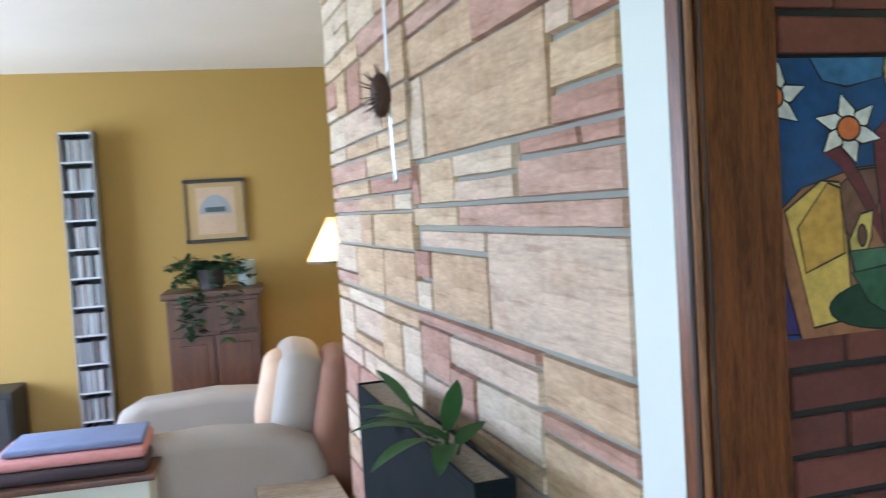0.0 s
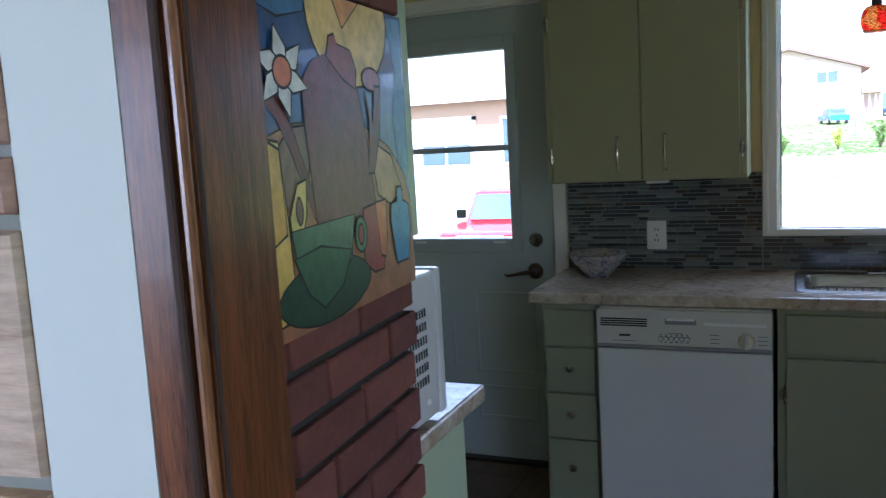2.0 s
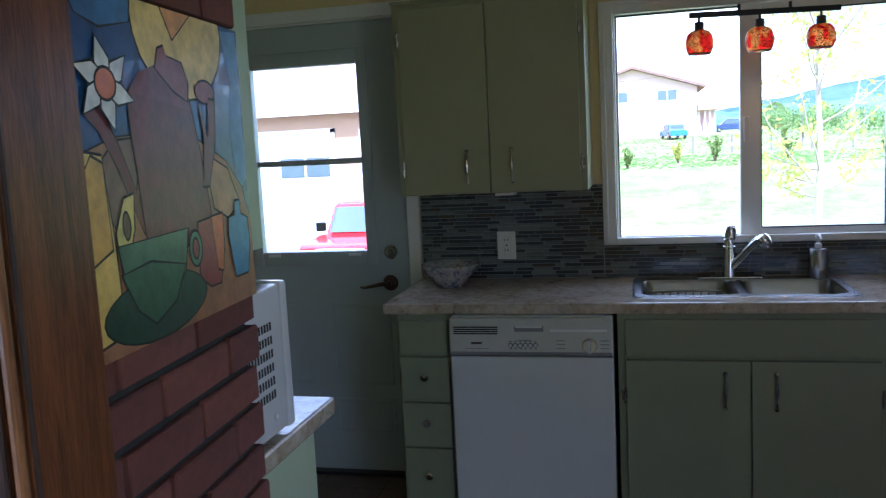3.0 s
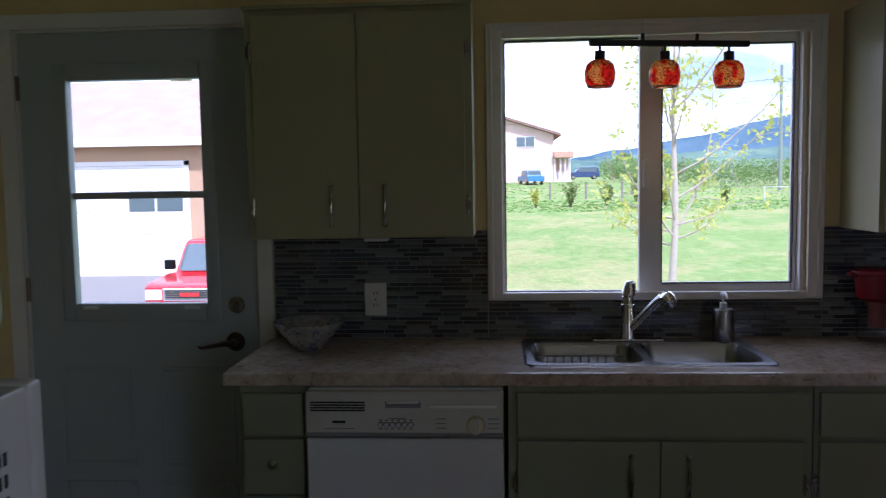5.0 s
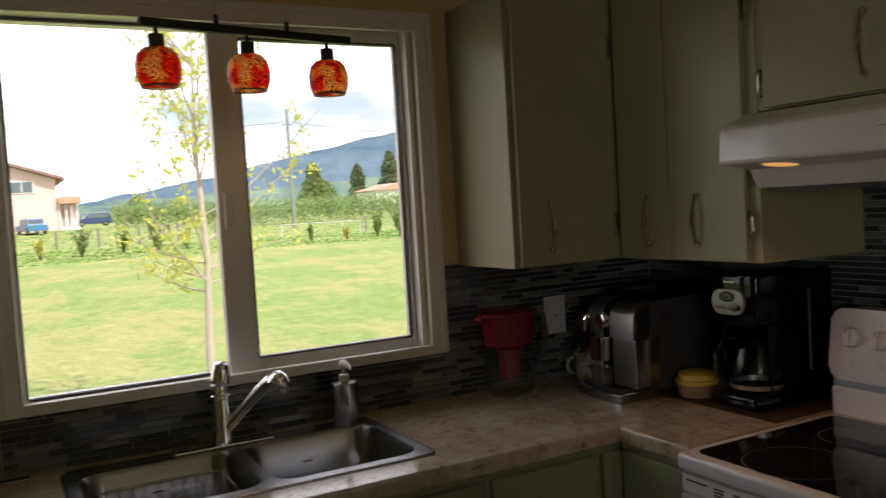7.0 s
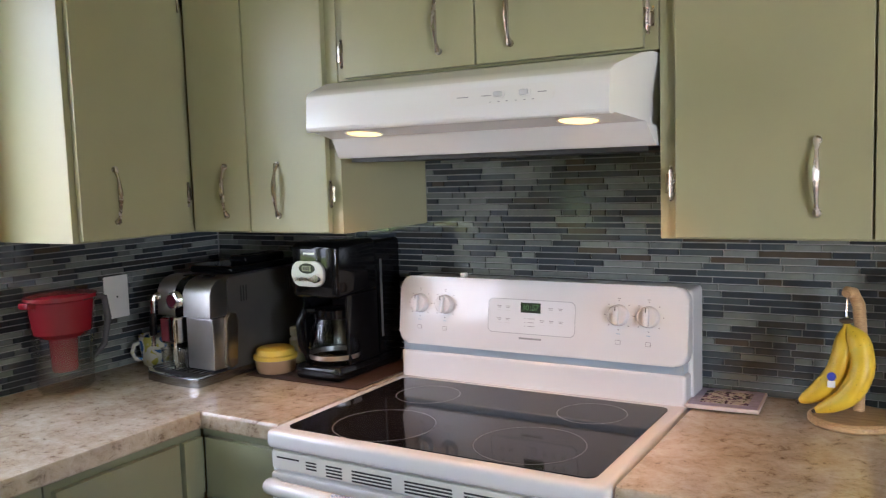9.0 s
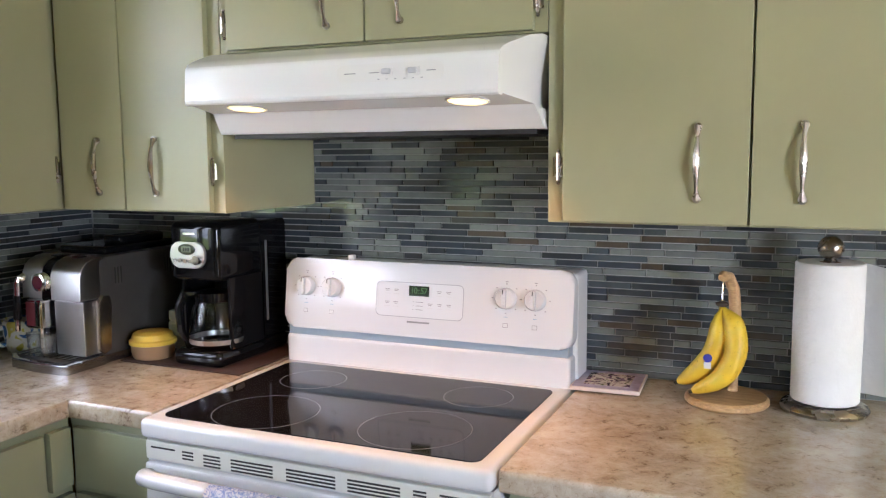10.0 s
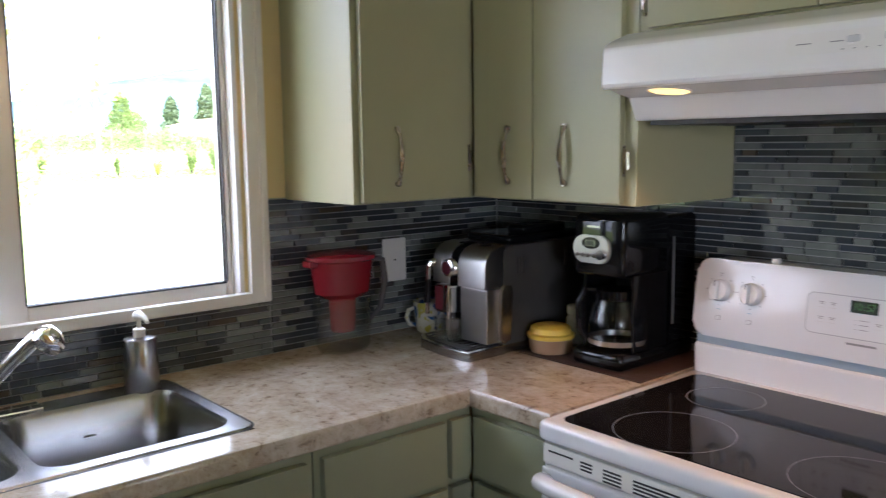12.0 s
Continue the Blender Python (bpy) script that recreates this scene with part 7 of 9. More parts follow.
# pale chest with folded blankets
ch = thing("blanket_chest", (-0.55, 4.05, 0), "pale painted chest used as a side table", "chest")
part("box", cube(bm_new(), -0.80, -0.24, 3.86, 4.26, 0.03, 0.60, 0.008), plain("pale_green_white_paint", (0.62, 0.66, 0.55), 0.5, vary=0.05), ch)
part("lid", cube(bm_new(), -0.82, -0.22, 3.84, 4.28, 0.60, 0.625, 0.006), DARK_WOOD, ch)
for x in (-0.77, -0.27):
    for y in (3.89, 4.23):
        part("foot", cyl(bm_new(), (x, y, 0), (x, y, 0.032), 0.02, seg=8), DARK_WOOD, ch)
zb = 0.6252
for nm, c, h, ins in (("dark", (0.05, 0.035, 0.04), 0.045, 0.0), ("pink", (0.62, 0.28, 0.26), 0.040, 0.02), ("blue", (0.20, 0.24, 0.40), 0.025, 0.06)):
    bm = cube(bm_new(), -0.80 + ins, -0.25 - ins * 0.2, 3.87 + ins, 4.25 - ins, zb, zb + h, min(0.018, h * 0.45), 4)
    for v in bm.verts:
        v.co.z += 0.006 * noise.noise(v.co * 9) * (1 if v.co.z > zb + h * 0.5 else 0)
        v.co.x += 0.012 * noise.noise(v.co * 5 + Vector((3, 1, 0)))
    solo("folded_blanket", bm, plain(nm + "_knit", c, 0.95, vary=0.18, scale=14, bump=0.7, grain=180), nm + " folded blanket stacked on the chest", "blanket", "folded blankets", sharp=60)
    zb += h + 0.0005
sk = thing("loudspeaker", (-1.35, LIVY - 0.2, 0), "black floor loudspeaker against the mustard wall", "loudspeaker")
part("cabinet", cube(bm_new(), -1.47, -1.19, LIVY - 0.34, LIVY - 0.03, 0.01, 0.62, 0.008), BLACK_MATT, sk)
part("grille", cube(bm_new(), -1.45, -1.21, LIVY - 0.352, LIVY - 0.341, 0.04, 0.59, 0.004), DARK_SLOT, sk)
# stone hearth bench and plant
sd = Vector((-math.sin(radians(ST_A)), math.cos(radians(ST_A)), 0))
sn = Vector((-math.cos(radians(ST_A)), -math.sin(radians(ST_A)), 0))      # out of the stone face


def at_stone(u, n, z):
    p = ST0 + sd * u + sn * n
    return Vector((p.x, p.y, z))


bm = bm_new()
for z0, z1, r in ((0.0, 0.40, 0.0), (0.401, 0.46, 0.012)):
    o = 0.30 if r == 0 else 0.33
    a, b_, c, d = at_stone(0.12, 0.024, 0), at_stone(0.12, o, 0), at_stone(2.45, o, 0), at_stone(2.45, 0.024, 0)
    prism(bm, [(p.x, p.y) for p in (a, b_, c, d)], z0, z1)
structure("hearth_bench", bm, PALE_STONE, "pink-tan sandstone hearth bench below the stone wall")
pp = thing("leafy_pot_plant", tuple(at_stone(0.65, 0.118, 0.46)), "green strap-leaved plant in a narrow dark trough on the hearth", "plant")


def along_stone(u0, u1, n0, n1, z0, z1):
    return prism(bm_new(), [(p.x, p.y) for p in (at_stone(u0, n0, 0), at_stone(u0, n1, 0), at_stone(u1, n1, 0), at_stone(u1, n0, 0))], z0, z1)


TROUGH = plain("dark_green_black_planter", (0.007, 0.010, 0.012), 0.8, vary=0.15)
TROUGH.node_tree.nodes["Principled BSDF"].inputs["Specular IOR Level"].default_value = 0.08
part("trough", along_stone(0.22, 1.06, 0.085, 0.155, 0.4605, 1.060), TROUGH, pp, "narrow dark trough")
for u0, u1, n0, n1 in ((0.22, 1.06, 0.085, 0.089), (0.22, 1.06, 0.151, 0.155), (0.22, 0.226, 0.0895, 0.1505), (1.054, 1.06, 0.0895, 0.1505)):
    part("trough_rim", along_stone(u0, u1, n0, n1, 1.0605, 1.074), TROUGH, pp)
part("gravel", along_stone(0.228, 1.052, 0.0905, 0.1495, 1.0605, 1.070), plain("grey_brown_gravel", (0.26, 0.22, 0.17), 0.95, vary=0.45, scale=70, bump=0.9, grain=140), pp, "grey-brown gravel top dressing")
rng = random.Random(3)
for u, du, dn, dz, ln, wd, droop in ((0.40, -0.26, 0.03, 0.26, 0.30, 0.040, 0.3), (0.46, -0.14, 0.02, 0.24, 0.26, 0.038, 0.2), (0.44, -0.24, 0.10, 0.13, 0.28, 0.040, 0.7), (0.50, 0.05, 0.12, 0.16, 0.20, 0.036, 0.9),
                                     (0.56, 0.24, 0.14, 0.10, 0.26, 0.040, 0.9), (0.60, 0.20, 0.18, 0.02, 0.24, 0.038, 0.7), (0.48, -0.08, 0.16, 0.06, 0.22, 0.038, 0.9), (0.52, 0.10, 0.16, 0.08, 0.22, 0.036, 0.8), (0.42, -0.12, 0.12, 0.20, 0.22, 0.036, 0.5), (0.62, 0.10, 0.06, 0.20, 0.18, 0.034, 0.6)):
    bm = bm_new()
    w = (sd * du + sn * dn + Vector((0, 0, dz * 0.62))).normalized()
    base = at_stone(u, 0.12, 1.064)
    tip = base + w * 0.04 + Vector((0, 0, 0.012))
    tube(bm, [base, tip], [0.004, 0.003], 6)
    leaf(bm, tip - w * 0.004, w, ln * 0.66, wd, droop, 8, 0.25)
    part("leaf", bm, DRAC, pp, sharp=80)
# spiky ornament on a hanging band, on the stone
on_ = thing("wall_ornament", tuple(at_stone(1.0, 0.03, 1.57)), "dark spiky oval ornament on a silver hanging band", "wall ornament")
bm = bm_new()
tube(bm, [at_stone(1.0, 0.040, 2.05), at_stone(1.0, 0.042, 1.88), at_stone(1.005, 0.042, 1.70), at_stone(1.0, 0.042, 1.62), at_stone(0.985, 0.042, 1.565)], [0.013, 0.013, 0.013, 0.012, 0.018], 8, 0.3)
part("band", bm, plain("silver_band", (0.62, 0.64, 0.68), 0.3, 0.5), on_)
oc = at_stone(1.005, 0.062, 1.775)
ob = part("oval", ball(bm_new(), oc, 0.026, (1, 1, 2.1), 3), plain("dark_brown_husk", (0.055, 0.025, 0.016), 0.7, vary=0.3, scale=40, bump=0.6), on_, "dark brown husk")
bm = bm_new()
for i in range(70):
    w = Vector((rng.gauss(0, 1), rng.gauss(0, 1), rng.gauss(0, 1))).normalized()
    if w.dot(sn) > -0.3:
        p = oc + Vector((w.x * 0.025, w.y * 0.025, w.z * 0.050))
        tube(bm, [p, p + w * 0.030], [0.0014, 0.0004], 4)
part("spines", bm, bpy.data.materials["dark_brown_husk"], ob)

# ---- outside ----
def ground_z(x, y=0.0):
    """The yard lies below the house floor, rises across the valley and dips towards the orchard."""
    z = -1.65
    if x > 20:
        z += 0.041 * (min(x, 95) - 20)
    if x > 95:
        z += 0.002 * (min(x, 150) - 95)
    if x > 150:
        z += 0.012 * (x - 150)
    dip = max(0.0, min(1.0, (-10 - y) / 12)) * max(0.0, min(1.0, (x - 50) / 40)) * max(0.0, min(1.0, (125 - x) / 20))
    return z - 0.85 * dip


bm = bm_new()
gx = [-400, -60, -12, 0, 6, 12, 20, 30, 40, 50, 60, 70, 80, 90, 95, 105, 115, 125, 150, 200, 300, 500, 900, 1600, 3000]
gy = [-3000, -1200, -600, -300, -150, -90, -60, -40, -30, -22, -16, -10, -3, 2, 6, 10, 16, 25, 40, 70, 120, 250, 600, 1500, 3000]
gv = [[bm.verts.new((x, y, ground_z(x, y))) for y in gy] for x in gx]
for i in range(len(gx) - 1):
    for j in range(len(gy) - 1):
        bm.faces.new((gv[i][j], gv[i + 1][j], gv[i + 1][j + 1], gv[i][j + 1]))
structure("ground", bm, GRASS, "mown lawn with dry patches reaching to the fields", 80)
ASPHALT = plain("worn_driveway", (0.20, 0.19, 0.18), 0.9, vary=0.15, scale=1.2, bump=0.4, grain=30)
bm = bm_new()
drive = [[bm.verts.new((x, y, ground_z(x) + h)) for y, h in ((4.5, -0.05), (4.5, 0.03), (22, 0.03), (22, -0.05))] for x in (6, 12, 20, 24, 27)]
for a, b in zip(drive, drive[1:]):
    for k in range(4):
        bm.faces.new((a[k], a[(k + 1) % 4], b[(k + 1) % 4], b[k]))
bm.faces.new(drive[0])
bm.faces.new(list(reversed(drive[-1])))
structure("pavement", bm, ASPHALT, "pale worn driveway in front of the garage")

FIELD = leaf_mat("field_grass", (0.17, 0.31, 0.065), (0.23, 0.38, 0.10), 0.55, 0.4)
rng = random.Random(21)
bm = bm_new()
for i in range(9000):
    x, y = rng.uniform(50, 90), rng.uniform(-46, 10)
    if rng.random() < 0.55:
        x = rng.uniform(50, 60)
    h, a = rng.uniform(0.03, 0.09), rng.uniform(0, 6.28)
    w = rng.uniform(0.10, 0.22)
    z = ground_z(x, y)
    v = [bm.verts.new((x - w * math.sin(a), y + w * math.cos(a), z)), bm.verts.new((x + w * math.sin(a), y - w * math.cos(a), z)), bm.verts.new((x + rng.uniform(-0.1, 0.1), y + rng.uniform(-0.1, 0.1), z + h))]
    bm.faces.new(v)
lawn = bm_new()
rng = random.Random(77)
for i in range(26000):
    x, y = 7 + 43 * rng.random() ** 1.4, rng.uniform(-26, 9)
    a, w, h, z = rng.uniform(0, 6.28), rng.uniform(0.015, 0.035), rng.uniform(0.008, 0.022), ground_z(x)
    lawn.faces.new([lawn.verts.new(q) for q in ((x - w * math.sin(a), y + w * math.cos(a), z), (x + w * math.sin(a), y - w * math.cos(a), z), (x + 0.09 * math.cos(a), y + 0.09 * math.sin(a), z + h))])
tagged(new("lawn_grass", mesh_of("lawn_grass", lawn, leaf_mat("lawn_blade", (0.20, 0.31, 0.095), (0.38, 0.42, 0.18), 0.55, 0.4), 80)), "short tufts of mown grass on the lawn", "grass", kind="stuff")
tagged(new("field_grass", mesh_of("field_grass", bm, FIELD, 80)), "taller green grass beyond the mown lawn", "grass", kind="stuff")

LEAF_Y = leaf_mat("spring_leaf", (0.40, 0.44, 0.08), (0.66, 0.66, 0.20), 0.55, 2)
LEAF_G = leaf_mat("shrub_leaf", (0.12, 0.19, 0.045), (0.27, 0.34, 0.10), 0.4, 1.5)
LEAF_D = leaf_mat("conifer_needles", (0.07, 0.12, 0.05), (0.17, 0.22, 0.09), 0.15, 0.6)
LEAF_O = leaf_mat("orchard_leaf", (0.16, 0.26, 0.075), (0.30, 0.40, 0.15), 0.5, 0.7)
BARK = plain("pale_bark", (0.42, 0.36, 0.30), 0.9, vary=0.2, scale=14, bump=0.5)
BARK_D = plain("dark_bark", (0.10, 0.07, 0.05), 0.95, vary=0.25, scale=8, bump=0.6)


def blade_cloud(bm, rng, c, r, n, size):
    """n small leaf faces scattered in an ellipsoid."""
    for _ in range(n):
        w = Vector((rng.gauss(0, 1), rng.gauss(0, 1), rng.gauss(0, 1))).normalized() * (rng.random() ** 0.45)
        p = Vector((c[0] + w.x * r[0], c[1] + w.y * r[1], c[2] + w.z * r[2]))
        a = Vector((rng.gauss(0, 1), rng.gauss(0, 1), rng.gauss(0, 1))).normalized() * size * rng.uniform(0.6, 1.2)
        b = a.cross(Vector((rng.gauss(0, 1), rng.gauss(0, 1), rng.gauss(0, 1)))).normalized() * size * 0.45
        bm.faces.new([bm.verts.new(q) for q in (p - a, p + b, p + a, p - b)])


# young tree on the lawn
def young_tree(x, y):
    z = ground_z(x)
    t = thing("young_tree", (x, y, z), "slender young tree with sparse yellow-green spring leaves", "tree")
    rng = random.Random(8)
    bm, lf = bm_new(), bm_new()
    pts = [Vector((x + 0.02 * math.sin(i * 1.1), y + 0.03 * math.sin(i * 0.8), z + i * 0.45)) for i in range(15)]
    tube(bm, pts, [0.075 * (1 - i / 15.5) + 0.006 for i in range(15)], 9)
    for k in range(22):
        h = rng.uniform(2.0, 6.0)
        p = pts[min(14, int(h / 0.45))].copy()
        p.z = z + h
        a = rng.uniform(0, 6.28)
        d = Vector((math.cos(a), math.sin(a), rng.uniform(0.35, 1.1)))
        if k < 5:
            d, p.z = Vector((math.cos(a) * 0.5, (-1) ** k, 0.12)), z + 1.95 + 0.12 * k
        ln = rng.uniform(1.5, 3.2) * (1 - (h - 2) / 8) if k > 4 else rng.uniform(0.8, 1.5)
        br = [p]
        for i in range(6):
            d = (d.normalized() + Vector((rng.gauss(0, 0.12), rng.gauss(0, 0.12), 0.10)))
            br.append(br[-1] + d.normalized() * ln / 6)
        tube(bm, br, [0.022 * (1 - i / 7.5) for i in range(7)], 6)
        for i in range(2, 7):
            if rng.random() < 0.85:
                blade_cloud(lf, rng, br[i], (0.20, 0.20, 0.17), rng.randint(8, 15), 0.066)
            if rng.random() < 0.5:
                q = br[i] + Vector((rng.gauss(0, 0.25), rng.gauss(0, 0.25), rng.uniform(0, 0.35)))
                tube(bm, [br[i], (br[i] + q) / 2 + Vector((0, 0, 0.03)), q], [0.008, 0.006, 0.003], 5)
                blade_cloud(lf, rng, q, (0.18, 0.18, 0.18), 11, 0.066)
    part("trunk", bm, BARK, t, "pale slender trunk and limbs", 60)
    part("crown", lf, LEAF_Y, t, "sparse yellow-green leaves", 80)


young_tree(15.45, -1.66)


def shrub(x, y, h, r, yellow=False):
    z = ground_z(x, y)
    t = thing("shrub", (x, y, z), "small upright spring shrub at the lawn's edge", "shrub", "shrubs along the lawn")
    rng = random.Random(int(x * 7 + y * 31))
    bm, lf = bm_new(), bm_new()
    for k in range(9):
        a = rng.uniform(0, 6.28)
        top = Vector((x + r * math.cos(a) * rng.uniform(0.3, 1), y + r * math.sin(a) * rng.uniform(0.3, 1), z + h * rng.uniform(0.6, 1)))
        tube(bm, [(x + 0.05 * math.cos(a), y + 0.05 * math.sin(a), z), (x + (top.x - x) * 0.4, y + (top.y - y) * 0.4, z + (top.z - z) * 0.5), top], [0.03, 0.02, 0.008], 5)
        for f in (0.4, 0.6, 0.8, 1.0):
            p = Vector((x, y, z)).lerp(top, f)
            blade_cloud(lf, rng, p, (r * 0.28, r * 0.28, h * 0.13), 16, 0.10)
    part("stems", bm, BARK_D, t)
    part("leaves", lf, LEAF_Y if yellow else LEAF_G, t, sharp=80)


for x, y, h, r, ye in ((54, -1.0, 1.5, 0.5, True), (54, -3.2, 1.9, 0.7, False), (55, -5.6, 1.6, 0.6, False), (54, -7.4, 2.2, 0.7, False), (54.5, -9.2, 1.6, 0.5, True), (54, -12.8, 1.5, 0.5, False), (53, -16.8, 1.3, 0.4, False), (53, -19.2, 1.0, 0.35, True), (53, -21.4, 1.9, 0.6, False), (52.5, -22.9, 2.3, 0.7, False), (52.5, -24.4, 2.4, 0.8, False), (52, -26.2, 2.2, 0.7, False), (52, -28.5, 1.9, 0.6, False), (51, 2.0, 1.4, 0.5, False)):
    shrub(x, y, h * 0.8, r * 0.75, ye)

# post and rail fence
WOODG = plain("grey_fence_wood", (0.22, 0.19, 0.16), 0.9, vary=0.2, scale=6, bump=0.4)
fence = thing("wire_fence", (62, -10, ground_z(62)), "weathered post fence between lawn and field", "fence")
for i, y in enumerate((-2.4, -5.0, -7.6, -10.2, -12.8, -24.5, -27.5)):
    part("post", cyl(bm_new(), (62, y, ground_z(62, y) - 0.2), (62, y, ground_z(62, y) + 1.2), 0.09, 0.08, 8), WOODG, fence)
for h in (0.4, 0.8, 1.2):
    part("wire", tube(bm_new(), [(62, 6, ground_z(62) + h), (62, -14, ground_z(62) + h), (62, -22, ground_z(62, -22) + h), (62, -30, ground_z(62, -30) + h)], 0.008, 4), NICKEL, fence)
WHITEP = plain("white_fence_paint", (0.70, 0.69, 0.66), 0.7, vary=0.1)
RAILP = plain("weathered_white_paint", (0.48, 0.47, 0.44), 0.8, vary=0.15)
rail = thing("white_rail_fence", (58, -18.7, ground_z(58, -18)), "short white rail fence on the grass", "fence")
for y in (-16.4, -20.9, -22.3):
    part("post", cyl(bm_new(), (58, y, ground_z(58, -18) - 0.1), (58, y, ground_z(58, -18) + 1.02), 0.045, seg=8), RAILP, rail)
part("rail", cyl(bm_new(), (58, -16.3, ground_z(58, -18) + 0.99), (58, -22.4, ground_z(58, -18) + 0.98), 0.028, seg=8), RAILP, rail)
for y, z in ((-9.0, 1.1),):
    tb = thing("picnic_table", (66, -9.6, ground_z(66)), "weathered low table beside the fence", "table")
    part("tabletop", cube(bm_new(), 65.6, 66.4, -10.6, -8.6, ground_z(66) + 1.0, ground_z(66) + 1.08), WOODG, tb)
    for y in (-10.3, -8.9):
        part("leg", cube(bm_new(), 65.9, 66.1, y - 0.06, y + 0.06, ground_z(66), ground_z(66) + 1.0), WOODG, tb)

# orchard rows on trellis
bm = bm_new()
rng = random.Random(4)
for row in range(4):
    x0 = 92 + row * 5
    y = -10.2 - row * 0.6
    while y > -85:
        z = ground_z(x0, y)
        hh = (2.45 if y > -14 else 3.0) + 0.16 * noise.noise(Vector((x0, y * 0.35, 0)))
        blade_cloud(bm, rng, (x0 + rng.uniform(-0.3, 0.3), y, z + hh * 0.5), (0.7, 0.75, hh * 0.52), 150 if row == 0 else 30, 0.17 if row == 0 else 0.24)
        y -= 0.75
tagged(new("orchard_rows", mesh_of("orchard_rows", bm, LEAF_O, 80)), "green trellised orchard rows beyond the field", "orchard", kind="stuff")
for i in range(14):
    y = -11.0 - i * 3.1 - (i % 3) * 0.5
    solo("trellis_post", cyl(bm_new(), (90.8, y, ground_z(90.8, y) - 0.1), (90.8 + (0.5 if i % 4 == 0 else 0), y + (0.9 if i % 4 == 0 else 0), ground_z(90.8, y) + 3.0), 0.045, seg=6), WOODG, "pale trellis post in the orchard row", "post", "orchard posts")

# power pole with lines
pl = thing("power_pole", (72.6, -22.2, ground_z(72.6)), "tall grey-green wooden power pole", "power pole")
part("pole", cyl(bm_new(), (72.6, -22.2, ground_z(72.6) - 0.2), (72.6, -22.2, 10.7), 0.17, 0.12, 10), plain("grey_green_pole", (0.20, 0.23, 0.19), 0.9, vary=0.15), pl)
part("crossarm", cube(bm_new(), 72.5, 72.7, -22.6, -21.8, 9.3, 9.38), WOODG, pl)
for y in (-22.5, -22.2, -21.9):
    part("insulator", cyl(bm_new(), (72.6, y, 9.38), (72.6, y, 9.6), 0.05, seg=8), WHITEP, pl)
for y, z in ((-22.5, 9.6), (-21.9, 9.6), (-22.2, 7.9)):
    pts = [(72.6 + 2 * s, y - s * 6, z - 1.6 * math.sin(math.pi * s / 12)) for s in range(13)]
    part("line", tube(bm_new(), pts, 0.010, 4), BLACK_MATT, pl)
    pts = [(72.6 + 1.5 * s, y + s * 6, z - 1.6 * math.sin(math.pi * s / 12)) for s in range(13)]
    part("line", tube(bm_new(), pts, 0.010, 4), BLACK_MATT, pl)


def conifer(x, y, h, r, round_top=False, leafm=None, kind="dark green conifer beyond the orchard"):
    z = ground_z(x)
    t = thing("tree", (x, y, z), kind, "tree")
    rng = random.Random(int(x + y * 13))
    bm = bm_new()
    for i in range(760):
        f = rng.random() ** (1.25 if not round_top else 1.0)
        rr = r * (1 - f) ** 0.6 * (0.8 + 0.35 * noise.noise(Vector((x, y, f * 5)))) if not round_top else r * math.sin(math.pi * (0.1 + 0.9 * f)) ** 0.6
        a = rng.uniform(0, 6.28)
        q = rr * rng.uniform(0.55, 1.0)
        blade_cloud(bm, rng, (x + q * math.cos(a), y + q * math.sin(a), z + h * (0.1 + 0.9 * f)), (h * 0.05, h * 0.05, h * 0.04), 9, h * 0.024)
    part("trunk", cyl(bm_new(), (x, y, z - 0.2), (x, y, z + h * 0.9), 0.03 * h, 0.006 * h, 8), BARK_D, t)
    part("crown", bm, leafm or LEAF_D, t, sharp=80)


conifer(133, -46, 8.2, 3.6, leafm=LEAF_G, kind="broad green conifer beyond the orchard")
conifer(138, -56, 8.0, 2.8)
conifer(136, -61.5, 10.0, 3.0)
conifer(140, -66, 9.5, 3.4)
conifer(150, -54, 6.0, 2.8, True, LEAF_G, "round green tree beyond the orchard")
conifer(140, -73, 9.0, 4.0, True, LEAF_G, "round green tree beyond the orchard")
conifer(128, -17.5, 3.8, 2.2, True, LEAF_G, "round green tree beyond the parked cars")
conifer(135, -25, 3.8, 1.7, True, LEAF_Y, "yellow-green spring tree beyond the field")
conifer(60, 24, 9.0, 3.6, True, LEAF_G, "round green tree behind the garage")

# far wooded ridge, with distance haze mixed into its base colours
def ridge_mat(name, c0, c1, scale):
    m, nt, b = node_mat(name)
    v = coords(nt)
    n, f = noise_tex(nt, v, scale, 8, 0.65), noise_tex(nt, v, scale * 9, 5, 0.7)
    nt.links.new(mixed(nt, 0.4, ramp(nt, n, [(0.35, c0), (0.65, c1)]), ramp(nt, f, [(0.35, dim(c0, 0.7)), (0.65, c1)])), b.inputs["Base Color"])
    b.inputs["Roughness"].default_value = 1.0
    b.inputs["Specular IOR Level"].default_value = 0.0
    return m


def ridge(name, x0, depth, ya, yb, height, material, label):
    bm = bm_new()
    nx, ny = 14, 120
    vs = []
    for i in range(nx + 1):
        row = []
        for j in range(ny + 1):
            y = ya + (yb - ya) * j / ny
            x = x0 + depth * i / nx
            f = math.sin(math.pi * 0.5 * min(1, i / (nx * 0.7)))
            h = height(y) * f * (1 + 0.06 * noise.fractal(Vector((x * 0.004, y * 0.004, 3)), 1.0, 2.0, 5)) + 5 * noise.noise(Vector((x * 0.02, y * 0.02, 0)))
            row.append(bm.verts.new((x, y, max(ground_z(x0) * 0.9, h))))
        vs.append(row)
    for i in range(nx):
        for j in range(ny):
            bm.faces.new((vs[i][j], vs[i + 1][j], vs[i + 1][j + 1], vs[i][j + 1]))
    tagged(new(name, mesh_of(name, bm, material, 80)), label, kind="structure")


